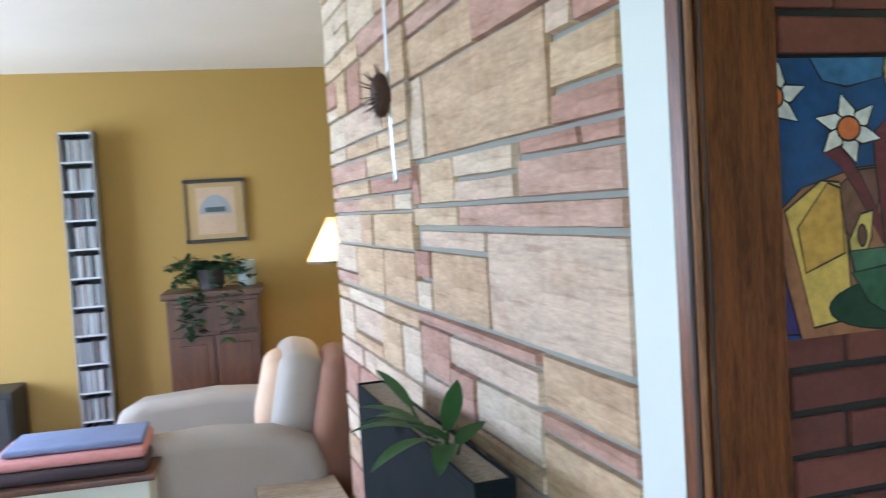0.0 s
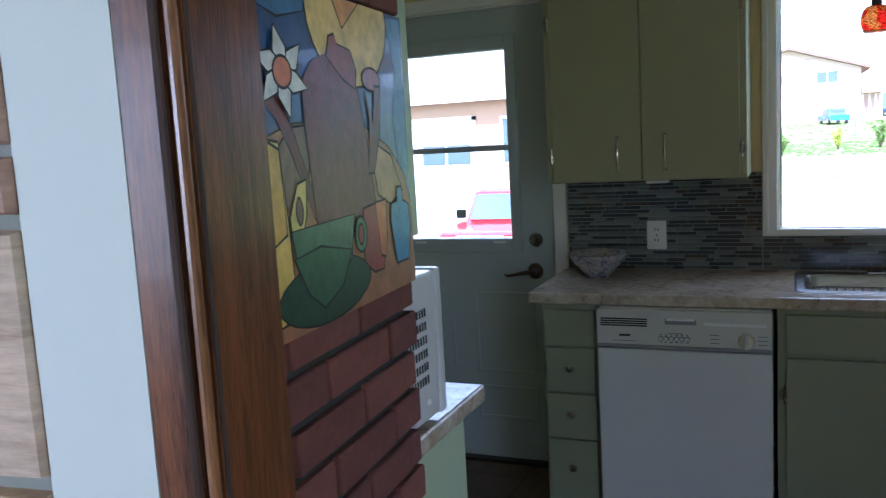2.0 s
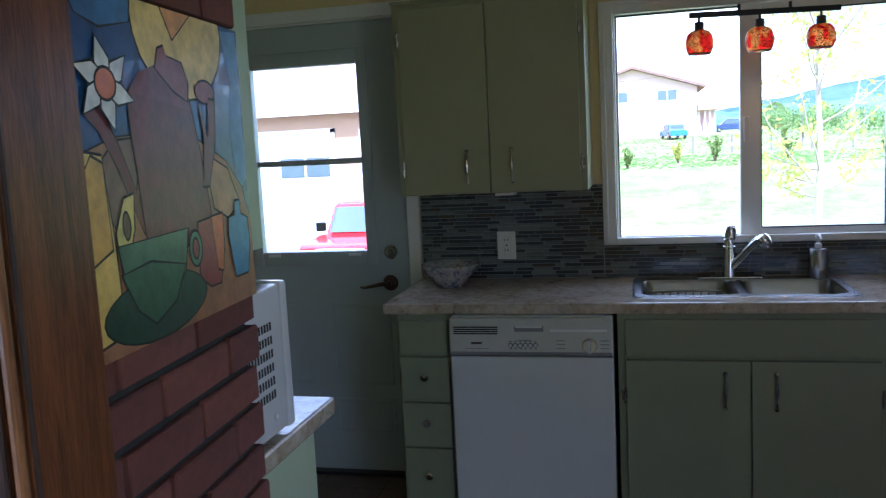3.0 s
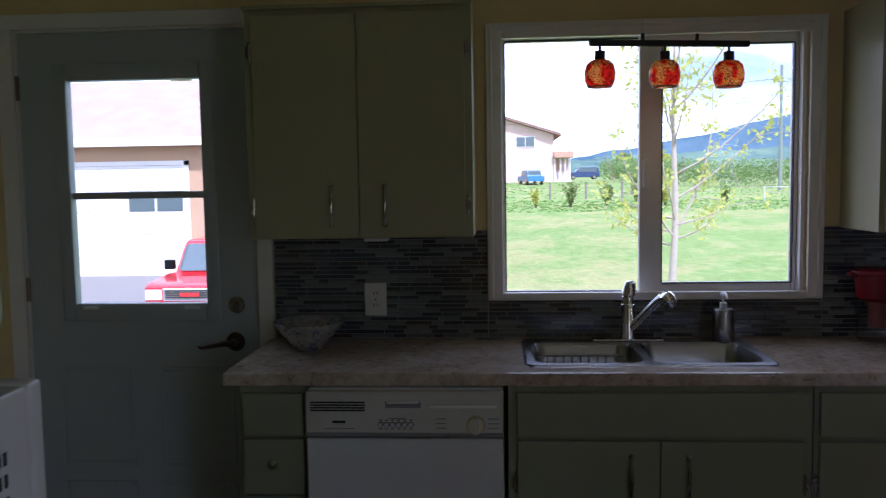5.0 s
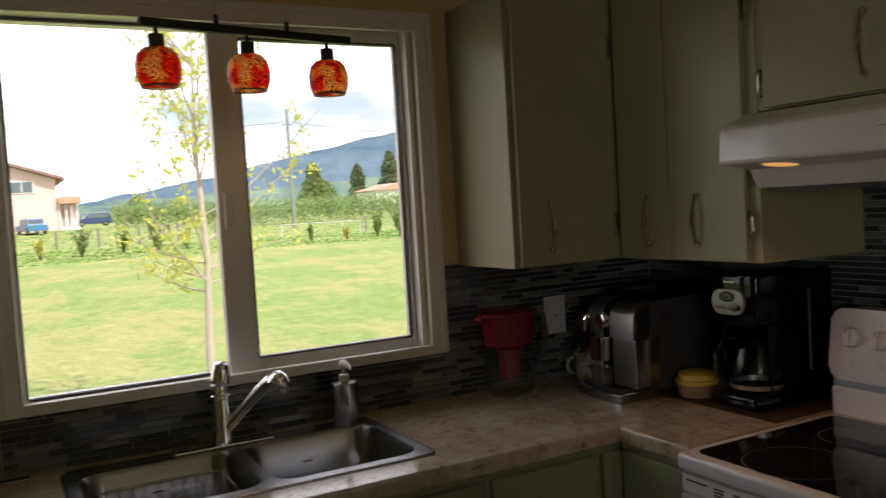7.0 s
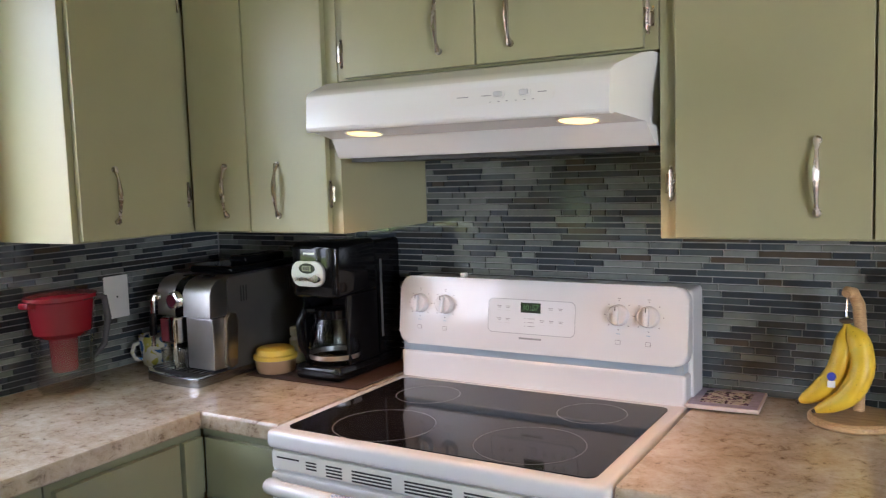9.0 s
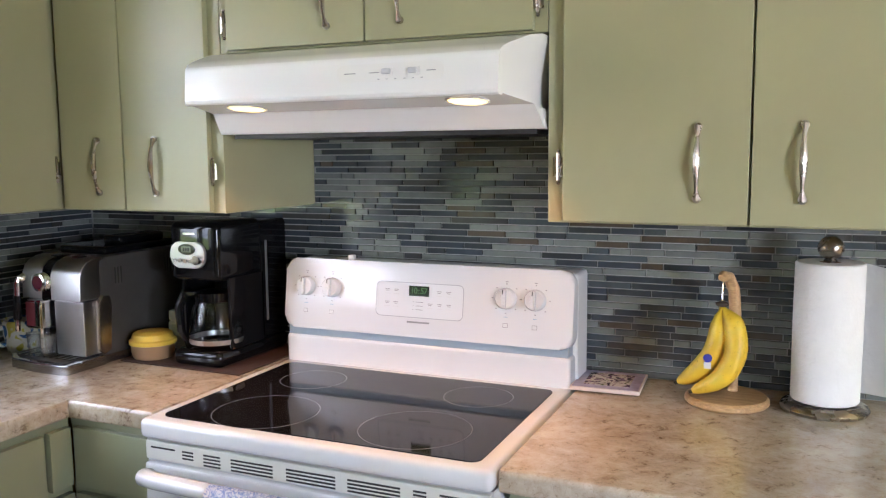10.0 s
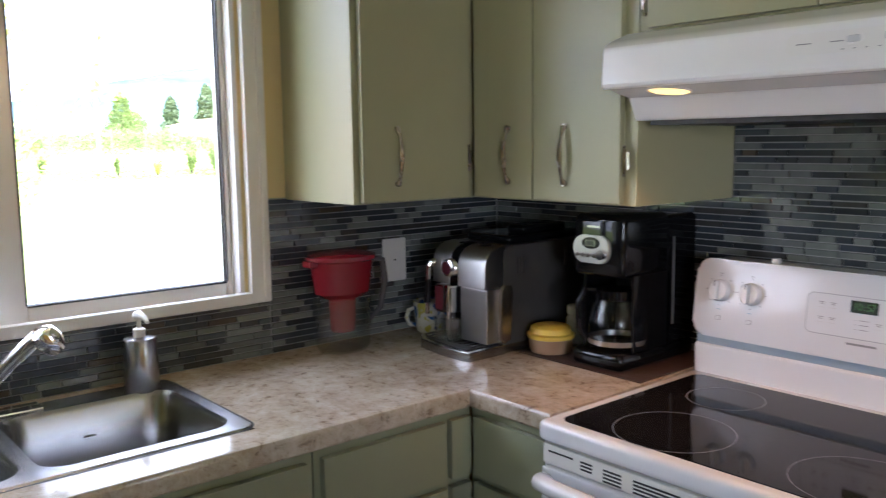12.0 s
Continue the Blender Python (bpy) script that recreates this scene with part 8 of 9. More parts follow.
def far_height(y):
    t = (-y - 60) / 640
    return 24 + 118 * max(0, min(1.25, t)) ** 1.05 if t > 0 else 24 + 14 * t


# the bluish tones here hold the haze of distance
ridge("backdrop", 1150, 350, -1500, 500, far_height, ridge_mat("hazed_wooded_mountain", (0.052, 0.098, 0.135), (0.12, 0.175, 0.215), 0.012), "wooded mountain ridge across the valley, coloured blue-green by painted haze")
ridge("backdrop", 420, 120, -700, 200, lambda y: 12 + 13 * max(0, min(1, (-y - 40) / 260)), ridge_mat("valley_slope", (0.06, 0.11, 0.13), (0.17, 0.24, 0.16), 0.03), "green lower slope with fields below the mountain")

# ---- buildings ----
PINK = plain("pink_stucco", (0.64, 0.46, 0.42), 0.9, vary=0.06, scale=0.5, bump=0.2, grain=8)
ROOF_B = plain("brown_shingle", (0.24, 0.15, 0.12), 0.9, vary=0.2, scale=1.5, bump=0.4, grain=10)
ROOF_O = plain("orange_shingle", (0.46, 0.29, 0.20), 0.9, vary=0.2, scale=1.5, bump=0.4, grain=10)
WHITEH = plain("white_siding", (0.72, 0.70, 0.67), 0.8, vary=0.05, scale=1)
DARKPANE = plain("dark_window_glass", (0.10, 0.13, 0.14), 0.08, vary=0.1)
gz0 = ground_z(91)
ho = thing("pink_house", (97, 2, gz0), "two-storey pink stucco house with a low gable roof", "house")
bm = bm_new()
prism(bm, [(-4.6, gz0 - 0.3), (8.4, gz0 - 0.3), (8.4, 6.35), (1.9, 8.45), (-4.6, 6.35)], 91.5, 103)
bmesh.ops.transform(bm, matrix=Matrix(((0, 0, 1, 0), (1, 0, 0, 0), (0, 1, 0, 0), (0, 0, 0, 1))), verts=bm.verts[:])
part("walls", bm, PINK, ho)
for s in (-1, 1):
    bm = bm_new()
    prism(bm, [(1.9, 8.47), (1.9, 8.75), (1.9 + s * 7.3, 6.42), (1.9 + s * 7.3, 6.14)], 90.7, 103.8)
    bmesh.ops.transform(bm, matrix=Matrix(((0, 0, 1, 0), (1, 0, 0, 0), (0, 1, 0, 0), (0, 0, 0, 1))), verts=bm.verts[:])
    part("roof", bm, ROOF_B, ho)
for y, z, w, h in ((-1.6, 5.1, 2.0, 1.0), (3.4, 5.1, 2.0, 1.0)):
    wd = part("window", cube(bm_new(), 91.42, 91.56, y - w / 2 - 0.1, y + w / 2 + 0.1, z - 0.1, z + h + 0.1), WHITEH, ho)
    for s in (-1, 1):
        part("pane", cube(bm_new(), 91.38, 91.43, y + s * w / 4 - w / 4 + 0.05, y + s * w / 4 + w / 4 - 0.05, z, z + h), DARKPANE, wd)
pz0 = gz0 - 0.1
po = thing("white_porch", (92.5, -6.2, pz0), "small white porch with an orange-brown roof", "porch")
part("floor", cube(bm_new(), 91.3, 95, -6.5, -4.7, pz0 - 0.1, pz0 + 0.35), WHITEH, po)
for y in (-6.4, -5.9, -5.4, -4.8):
    part("post", cube(bm_new(), 91.4, 91.55, y, y + 0.12, pz0 + 0.35, pz0 + 2.65), WHITEH, po)
part("back_wall", cube(bm_new(), 94.8, 95, -6.5, -4.7, pz0 + 0.3, pz0 + 2.65), PINK, po)
part("roof", cube(bm_new(), 90.9, 95.2, -6.75, -4.62, pz0 + 2.65, pz0 + 3.35, 0.1), ROOF_O, po)
for i in range(6):
    part("baluster", cube(bm_new(), 91.42, 91.50, -6.35 + i * 0.28, -6.27 + i * 0.28, pz0 + 0.35, pz0 + 1.2), WHITEH, po)
fh = thing("far_house", (128, -58, ground_z(128)), "low far house with an orange roof", "house")
zz = ground_z(128)
part("walls", cube(bm_new(), 126, 134, -62, -54, zz - 0.2, zz + 3.2), WHITEH, fh)
bm = prism(bm_new(), [(-62.6, zz + 3.1), (-53.4, zz + 3.1), (-58, zz + 4.2)], 125.5, 134.5)
bmesh.ops.transform(bm, matrix=Matrix(((0, 0, 1, 0), (1, 0, 0, 0), (0, 1, 0, 0), (0, 0, 0, 1))), verts=bm.verts[:])
part("roof", bm, ROOF_O, fh)

ga = thing("garage", (29, 12, -1.5), "tan garage with a brown roof and a white panelled door", "garage")
TAN = plain("tan_siding", (0.46, 0.30, 0.19), 0.85, vary=0.08, scale=0.6, bump=0.2)
GX, GZB = 26.5, -1.53
part("walls", cube(bm_new(), GX, GX + 9, 6.5, 20.5, GZB - 0.3, 2.86), TAN, ga)
part("fascia", cube(bm_new(), GX - 0.55, GX - 0.45, 6.0, 21.0, 2.72, 2.98), WHITEH, ga)
bm = prism(bm_new(), [(GX - 0.5, 2.9), (GX + 4.5, 5.3), (GX + 9.5, 2.9)], 6.0, 21.0)
bmesh.ops.transform(bm, matrix=Matrix(((1, 0, 0, 0), (0, 0, 1, 0), (0, 1, 0, 0), (0, 0, 0, 1))), verts=bm.verts[:])
part("roof", bm, plain("faded_pink_shingle", (0.36, 0.26, 0.235), 0.9, vary=0.2, scale=1.5, bump=0.4, grain=10), ga)
gd = part("garage_door", cube(bm_new(), GX - 0.03, GX + 0.01, 11.2, 14.9, GZB, 2.12), WHITEH, ga, "white panelled garage door")
for r in range(5):
    for c in range(4):
        y0 = 11.28 + c * 0.91
        z0 = GZB + 0.06 + r * 0.72
        part("panel", cube(bm_new(), GX - 0.05, GX - 0.029, y0, y0 + 0.83, z0, z0 + 0.64, 0.02), DARKPANE if r == 3 and c < 2 else WHITEH, gd)
for b in ((11.05, 11.19, GZB, 2.26), (14.91, 15.05, GZB, 2.26)):
    part("door_trim", cube(bm_new(), GX - 0.06, GX - 0.001, *b), WHITEH, ga)
part("door_trim", cube(bm_new(), GX - 0.06, GX - 0.001, 11.05, 15.05, 2.13, 2.27), WHITEH, ga)
for y in (9.6,):
    wd = part("window", cube(bm_new(), GX - 0.05, GX - 0.001, y - 0.6, y + 0.6, 0.6, 2.2), WHITEH, ga)
    part("pane", cube(bm_new(), GX - 0.07, GX - 0.049, y - 0.5, y + 0.5, 0.7, 2.1), DARKPANE, wd)

# ---- vehicles ----
TYRE = plain("tyre_rubber", (0.02, 0.02, 0.02), 0.9)


def wheel(parent, x, y, z, r, w, axis):
    d = Vector(axis) * (w / 2)
    wh = part("wheel", cyl(bm_new(), Vector((x, y, z)) - d, Vector((x, y, z)) + d, r, seg=24), TYRE, parent)
    part("rim", cyl(bm_new(), Vector((x, y, z)) - d * 1.06, Vector((x, y, z)) + d * 1.06, r * 0.6, seg=16), NICKEL, wh)


def pickup(x, y, z):
    """A pickup that faces -x: nose at x."""
    t = thing("pickup_truck", (x + 2.7, y, z), "red pickup truck parked in front of the garage", "truck")
    RED = plain("red_car_paint", (0.55, 0.02, 0.025), 0.25, vary=0.05, bump=0.0, coat=0.6)
    def sec(profile, y0, y1):
        bm = bm_new()
        prism(bm, [(x + a, z + b) for a, b in profile], y0, y1)
        bmesh.ops.transform(bm, matrix=Matrix(((1, 0, 0, 0), (0, 0, 1, 0), (0, 1, 0, 0), (0, 0, 0, 1))), verts=bm.verts[:])
        es = [e for e in bm.edges if abs(e.verts[0].co.y - e.verts[1].co.y) < 1e-6]
        bmesh.ops.bevel(bm, geom=es, offset=0.06, segments=3, profile=0.5, affect="EDGES")
        return bm
    part("body", sec([(0.0, 0.50), (0.0, 0.98), (0.10, 1.06), (1.35, 1.16), (5.4, 1.16), (5.4, 0.50)], y - 0.98, y + 0.98), RED, t)
    part("cab", sec([(1.25, 1.12), (1.95, 1.78), (2.15, 1.84), (3.25, 1.84), (3.45, 1.14)], y - 0.82, y + 0.82), RED, t)
    part("windshield", sec([(1.33, 1.20), (1.90, 1.75), (1.88, 1.76), (1.28, 1.20)], y - 0.72, y + 0.72), DARKPANE, t)
    for s in (-1, 1):
        part("side_window", cube(bm_new(), x + 2.0, x + 3.2, y + s * 0.825 - 0.012, y + s * 0.825 + 0.012, z + 1.22, z + 1.70, 0.005), DARKPANE, t)
        part("headlight", cube(bm_new(), x - 0.03, x + 0.06, y + s * 0.78 - 0.18, y + s * 0.78 + 0.18, z + 0.72, z + 0.94, 0.03), plain("headlight_lens", (0.7, 0.72, 0.74), 0.1) if s == -1 else bpy.data.materials["headlight_lens"], t)
        part("mirror", cube(bm_new(), x + 1.55, x + 1.68, y + s * 1.05 - 0.12, y + s * 1.05 + 0.12, z + 1.20, z + 1.42, 0.03), BLACK, t)
        for wx in (0.95, 4.3):
            wheel(t, x + wx, y + s * 0.88, z + 0.38, 0.38, 0.24, (0, 1, 0))
    gr = part("grille", cube(bm_new(), x - 0.035, x + 0.03, y - 0.58, y + 0.58, z + 0.70, z + 0.97, 0.03), CHROME, t, "chrome framed grille")
    part("grille_insert", cube(bm_new(), x - 0.042, x - 0.03, y - 0.52, y + 0.52, z + 0.74, z + 0.93), DARK_SLOT, gr)
    for i in range(4):
        part("grille_bar", cube(bm_new(), x - 0.05, x - 0.041, y - 0.52, y + 0.52, z + 0.755 + i * 0.045, z + 0.768 + i * 0.045), NICKEL, gr)
    part("badge", cube(bm_new(), x - 0.058, x - 0.049, y - 0.20, y + 0.20, z + 0.80, z + 0.88), plain("red_badge", (0.6, 0.03, 0.03), 0.3), gr, "plain red badge")
    bp = part("bumper", cube(bm_new(), x - 0.10, x + 0.12, y - 0.97, y + 0.97, z + 0.42, z + 0.66, 0.05, 3), plain("grey_bumper", (0.42, 0.43, 0.45), 0.35, 0.5), t, "grey front bumper")
    part("number_plate", cube(bm_new(), x - 0.112, x - 0.099, y - 0.16, y + 0.16, z + 0.48, z + 0.62), WHITEH, bp)


pickup(17.5, 7.75, -1.6)


def car(x, y, label, paint, heading, length, width, height, van=False):
    z = ground_z(x)
    t = thing("parked_car", (x, y, z), label, "car")
    m = Matrix.Translation((x, y, z)) @ Matrix.Rotation(radians(heading), 4, "Z")
    def sec(profile, half, bev=0.08):
        bm = bm_new()
        prism(bm, profile, -half, half)
        bmesh.ops.transform(bm, matrix=Matrix(((1, 0, 0, 0), (0, 0, 1, 0), (0, 1, 0, 0), (0, 0, 0, 1))), verts=bm.verts[:])
        es = [e for e in bm.edges if abs(e.verts[0].co.y - e.verts[1].co.y) < 1e-6]
        bmesh.ops.bevel(bm, geom=es, offset=bev, segments=2, profile=0.5, affect="EDGES")
        bmesh.ops.transform(bm, matrix=m, verts=bm.verts[:])
        return bm
    L, h = length / 2, height
    part("body", sec([(-L, 0.3), (-L, 0.55 * h), (-L + 0.2, 0.58 * h), (L - 0.2, 0.60 * h), (L, 0.52 * h), (L, 0.3)], width / 2), paint, t)
    back = 0.15 if van else 0.7
    part("cabin", sec([(-L + back, 0.57 * h), (-L + back + 0.25, h), (L * 0.25, h), (L * 0.25 + 0.75, 0.58 * h)], width / 2 - 0.1), paint, t)
    for s in (-1, 1):
        bm = cube(bm_new(), -L + back + 0.35, L * 0.25 + 0.25, s * (width / 2 - 0.1) - 0.02, s * (width / 2 - 0.1) + 0.02, 0.63 * h, 0.93 * h)
        bmesh.ops.transform(bm, matrix=m, verts=bm.verts[:])
        part("side_window", bm, DARKPANE, t)
        for wx in (-L + 0.85, L - 0.85):
            p, d = m @ Vector((wx, s * (width / 2 - 0.1), 0.33)), m.to_3x3() @ Vector((0, 1, 0))
            wheel(t, p.x, p.y, p.z, 0.33, 0.22, d)
    bm = cube(bm_new(), -L + back - 0.02 + 0.08, -L + back + 0.14, -width / 2 + 0.22, width / 2 - 0.22, 0.63 * h, 0.93 * h)
    bmesh.ops.transform(bm, matrix=m, verts=bm.verts[:])
    part("rear_window", bm, DARKPANE, t)


car(86.0, -1.95, "light blue car parked by the pink house", plain("light_blue_paint", (0.05, 0.17, 0.30), 0.25, vary=0.04, bump=0), 14, 4.1, 1.7, 1.42)
car(125.7, -11.2, "dark blue van parked in the yard", plain("dark_blue_paint", (0.04, 0.06, 0.14), 0.25, vary=0.04, bump=0), 90, 4.8, 1.9, 1.75, True)
car(121, -16.8, "small red car parked behind the fence", plain("dull_red_paint", (0.35, 0.05, 0.05), 0.3, vary=0.04, bump=0), 80, 4.2, 1.75, 1.4)

# ---- painted tile panel on the brick ----
bu = Vector((math.cos(radians(BR_A)), math.sin(radians(BR_A)), 0))
bn = Vector((math.sin(radians(BR_A)), -math.cos(radians(BR_A)), 0))      # out of the brick face


def brick_frame(u, z, n):
    """A frame on the brick face: x along it, y up, z out of it."""
    p = BR0 + bu * u + bn * n
    return Matrix(((bu.x, 0, bn.x, p.x), (bu.y, 0, bn.y, p.y), (0, 1, 0, z), (0, 0, 0, 1)))


PU0, PU1, PZ0, PZ1 = -0.486, 0.0, 1.293, 1.667
PW, PH = PU1 - PU0, PZ1 - PZ0
pic = thing("painted_panel", tuple(BR0 + bu * (PU0 + PU1) / 2 + Vector((0, 0, PZ0))), "painted panel of a coffee pot, cups and flowers under a moon", "painting")
fm = brick_frame(PU0, PZ0, 0.003)


def laid(bm):
    bmesh.ops.transform(bm, matrix=fm, verts=bm.verts[:])
    return bm


part("board", laid(cube(bm_new(), 0, PW, 0, PH, 0.0, 0.012, 0.001)), plain("painted_blue", (0.020, 0.065, 0.19), 0.3, vary=0.45, scale=18, bump=0.15, grain=60, coat=0.3), pic, "deep blue painted board")
BLACKLINE = plain("black_outline", (0.012, 0.010, 0.010), 0.5)
layer = [0.0122]


def shape(name, pts, color, outline=True):
    """One painted patch, in fractions of the panel, with its dark outline under it."""
    cx, cy = sum(p[0] for p in pts) / len(pts), sum(p[1] for p in pts) / len(pts)
    clip = lambda v: min(1.0, max(0.0, v))
    z = layer[0]
    if outline:
        o = []
        for a, b in pts:
            d = math.hypot((a - cx) * PW, (b - cy) * PH) or 1
            o.append((clip(a + (a - cx) * 0.0032 / d) * PW, clip(b + (b - cy) * 0.0032 / d) * PH))
        part("outline", laid(prism(bm_new(), o, z - 0.00003, z - 0.00001)), BLACKLINE, pic)
    part(name, laid(prism(bm_new(), [(clip(a) * PW, clip(b) * PH) for a, b in pts], z, z + 0.00003)), plain("paint_" + name, dim(color, 0.95), 0.35, vary=0.4, scale=30, bump=0.15, coat=0.08), pic)
    layer[0] += 0.00008


def ell(cx, cy, rx, ry, a0=0, a1=360, step=15):
    return [(cx + rx * math.cos(radians(a)), cy + ry * math.sin(radians(a))) for a in range(a0, a1 + (1 if a1 - a0 < 360 else 0), step)]


shape("sky_patch", [(0.16, 1.0), (0.20, 0.92), (0.28, 0.90), (0.40, 0.93), (0.41, 1.0)], (0.06, 0.16, 0.34))
shape("moon", ell(0.645, 0.96, 0.235, 0.235), (0.72, 0.52, 0.16))
shape("moon_core", [(0.55, 1.0), (0.60, 0.91), (0.70, 1.0)], (0.70, 0.33, 0.10))
shape("pale_sky", [(0.88, 0.98), (0.985, 0.99), (0.99, 0.45), (0.93, 0.40), (0.90, 0.62), (0.93, 0.80)], (0.10, 0.24, 0.44), False)
shape("purple_cloth", [(0.0, 0.03), (0.10, 0.02), (0.05, 0.20), (0.07, 0.40), (0.0, 0.44)], (0.055, 0.035, 0.16))
shape("table", [(0.03, 0.45), (0.12, 0.54), (0.30, 0.60), (0.50, 0.615), (0.70, 0.59), (0.85, 0.52), (0.95, 0.42), (1.0, 0.28), (1.0, 0.0), (0.10, 0.0), (0.06, 0.20)], (0.32, 0.145, 0.065))
shape("brown_patch", [(0.20, 0.50), (0.30, 0.59), (0.40, 0.60), (0.36, 0.42), (0.30, 0.30)], (0.17, 0.085, 0.055))
shape("orange_patch", [(0.72, 0.55), (0.86, 0.49), (0.93, 0.36), (0.84, 0.32), (0.76, 0.36)], (0.42, 0.22, 0.10))
shape("pot_spout", [(0.19, 0.66), (0.24, 0.62), (0.30, 0.52), (0.38, 0.33), (0.46, 0.27), (0.38, 0.42), (0.31, 0.58), (0.25, 0.70), (0.21, 0.72)], (0.13, 0.028, 0.032))
shape("pot_body", [(0.40, 0.26), (0.37, 0.60), (0.365, 0.72), (0.42, 0.78), (0.58, 0.80), (0.66, 0.72), (0.70, 0.55), (0.735, 0.34), (0.62, 0.26)], (0.14, 0.026, 0.032))
shape("pot_shoulder", [(0.37, 0.73), (0.42, 0.79), (0.50, 0.82), (0.64, 0.79), (0.66, 0.69), (0.52, 0.71)], (0.16, 0.035, 0.05), False)
shape("pot_lid", [(0.50, 0.81), (0.52, 0.87), (0.55, 0.88), (0.56, 0.85), (0.63, 0.84), (0.66, 0.78), (0.65, 0.72), (0.58, 0.75)], (0.24, 0.07, 0.075))
shape("handle_knob", ell(0.755, 0.755, 0.055, 0.035), (0.24, 0.07, 0.075))
shape("pot_handle", [(0.71, 0.72), (0.73, 0.60), (0.70, 0.44), (0.74, 0.44), (0.79, 0.58), (0.81, 0.73), (0.77, 0.73), (0.75, 0.60)], (0.14, 0.03, 0.035))
shape("yellow_jug", [(0.14, 0.04), (0.06, 0.46), (0.18, 0.56), (0.24, 0.55), (0.26, 0.30), (0.27, 0.06)], (0.66, 0.46, 0.10))
shape("jug_shade", [(0.12, 0.24), (0.10, 0.40), (0.20, 0.55), (0.24, 0.53), (0.25, 0.30)], (0.58, 0.34, 0.06))
shape("jug_handle", [(0.28, 0.22), (0.27, 0.34), (0.31, 0.43), (0.35, 0.44), (0.34, 0.34), (0.31, 0.26)], (0.60, 0.48, 0.12))
shape("jug_gap", ell(0.312, 0.355, 0.012, 0.035), (0.17, 0.085, 0.055))
shape("red_vase", [(0.64, 0.14), (0.65, 0.32), (0.80, 0.335), (0.79, 0.20), (0.76, 0.10), (0.70, 0.10)], (0.26, 0.035, 0.035))
shape("orange_vase", [(0.75, 0.15), (0.73, 0.33), (0.80, 0.335), (0.795, 0.22), (0.78, 0.14)], (0.55, 0.14, 0.035))
shape("saucer", ell(0.43, 0.10, 0.235, 0.095), (0.022, 0.055, 0.030))
shape("cup", [(0.27, 0.30), (0.29, 0.20), (0.36, 0.11), (0.48, 0.10), (0.56, 0.18), (0.59, 0.31)], (0.075, 0.155, 0.085))
shape("cup_shade", [(0.275, 0.22), (0.40, 0.235), (0.56, 0.20), (0.50, 0.10), (0.40, 0.055), (0.33, 0.11)], (0.05, 0.12, 0.06))
shape("cup_handle", ell(0.625, 0.24, 0.032, 0.055), (0.08, 0.17, 0.09))
shape("cup_handle_gap", ell(0.625, 0.24, 0.014, 0.030), (0.26, 0.035, 0.035))
shape("blue_vase", [(0.86, 0.10), (0.83, 0.26), (0.84, 0.315), (0.88, 0.32), (0.885, 0.37), (0.915, 0.37), (0.92, 0.32), (0.965, 0.30), (0.97, 0.20), (0.945, 0.10)], (0.07, 0.24, 0.47))
for fx, fy, fr, rot in ((0.025, 0.865, 0.115, 10), (0.275, 0.745, 0.115, 35)):
    for k in range(6):
        a = radians(rot + 60 * k)
        ca, sa = math.cos(a), math.sin(a)
        q = [(0.02, -0.020), (0.06, -0.026), (fr * 0.98, 0.012), (0.055, 0.026), (0.02, 0.020)]
        shape("petal", [(fx + p * ca - r * sa, fy + (p * sa + r * ca) * 1.1) for p, r in q], (0.66, 0.66, 0.62))
    shape("flower_eye", ell(fx, fy, 0.036, 0.04), (0.60, 0.16, 0.04))

# ---- bricks of the kitchen side ----
CH, CM = 0.0607, 0.1885            # course height and brick length with joints
bed = 1.2455
m = brick_frame(0, 0, 0)
bk = cube(bm_new(), -0.56, 0.008, 0.0, CEIL, -0.085, -0.010)
bmesh.ops.transform(bk, matrix=m, verts=bk.verts[:])
brick_wall = structure("brick_panel", bk, MORTAR_DARK, "red-brown brick wall with dark raked joints")


def brick_mesh(w, h, d, seed):
    b = bm_new()
    cube(b, -w / 2, w / 2, -h / 2, h / 2, -d, 0, 0.0025, 1)
    r = random.Random(seed)
    for v in b.verts:
        v.co += Vector((r.uniform(-1, 1), r.uniform(-1, 1), r.uniform(-1, 0.4))) * 0.0009
    me = mesh_of("brick", b, BRICK, 30)
    return me


BH = CH - 0.0105
full = [brick_mesh(CM - 0.009, BH, 0.07, s) for s in range(6)]
right_edge = 0.032
rng = random.Random(2)
k0 = -int((bed - 0.02) / CH)
cache = {}
for k in range(k0, int((CEIL - bed) / CH)):
    zc = bed + (k + 0.5) * CH
    joint = -0.351 if k % 2 == 0 else -0.258
    u = joint - CM * 2
    while u < right_edge - 0.012:
        a, b = max(u, -0.55), min(u + CM, right_edge)
        w = b - a - (0.009 if b < right_edge else 0.0045)
        if w > 0.012:
            if abs(b - a - CM) < 1e-6:
                me = full[rng.randrange(6)]
            else:
                key = round(w, 4)
                me = cache.setdefault(key, brick_mesh(w, BH, 0.07, 40 + len(cache)))
            ob = new("brick", me)
            ob.parent = brick_wall
            ob.matrix_basis = brick_frame((a + b) / 2 if b < right_edge else b - w / 2, zc, rng.uniform(-0.0015, 0.0015)) @ Matrix.Rotation(rng.uniform(-0.004, 0.004), 4, "Z")
        u += CM

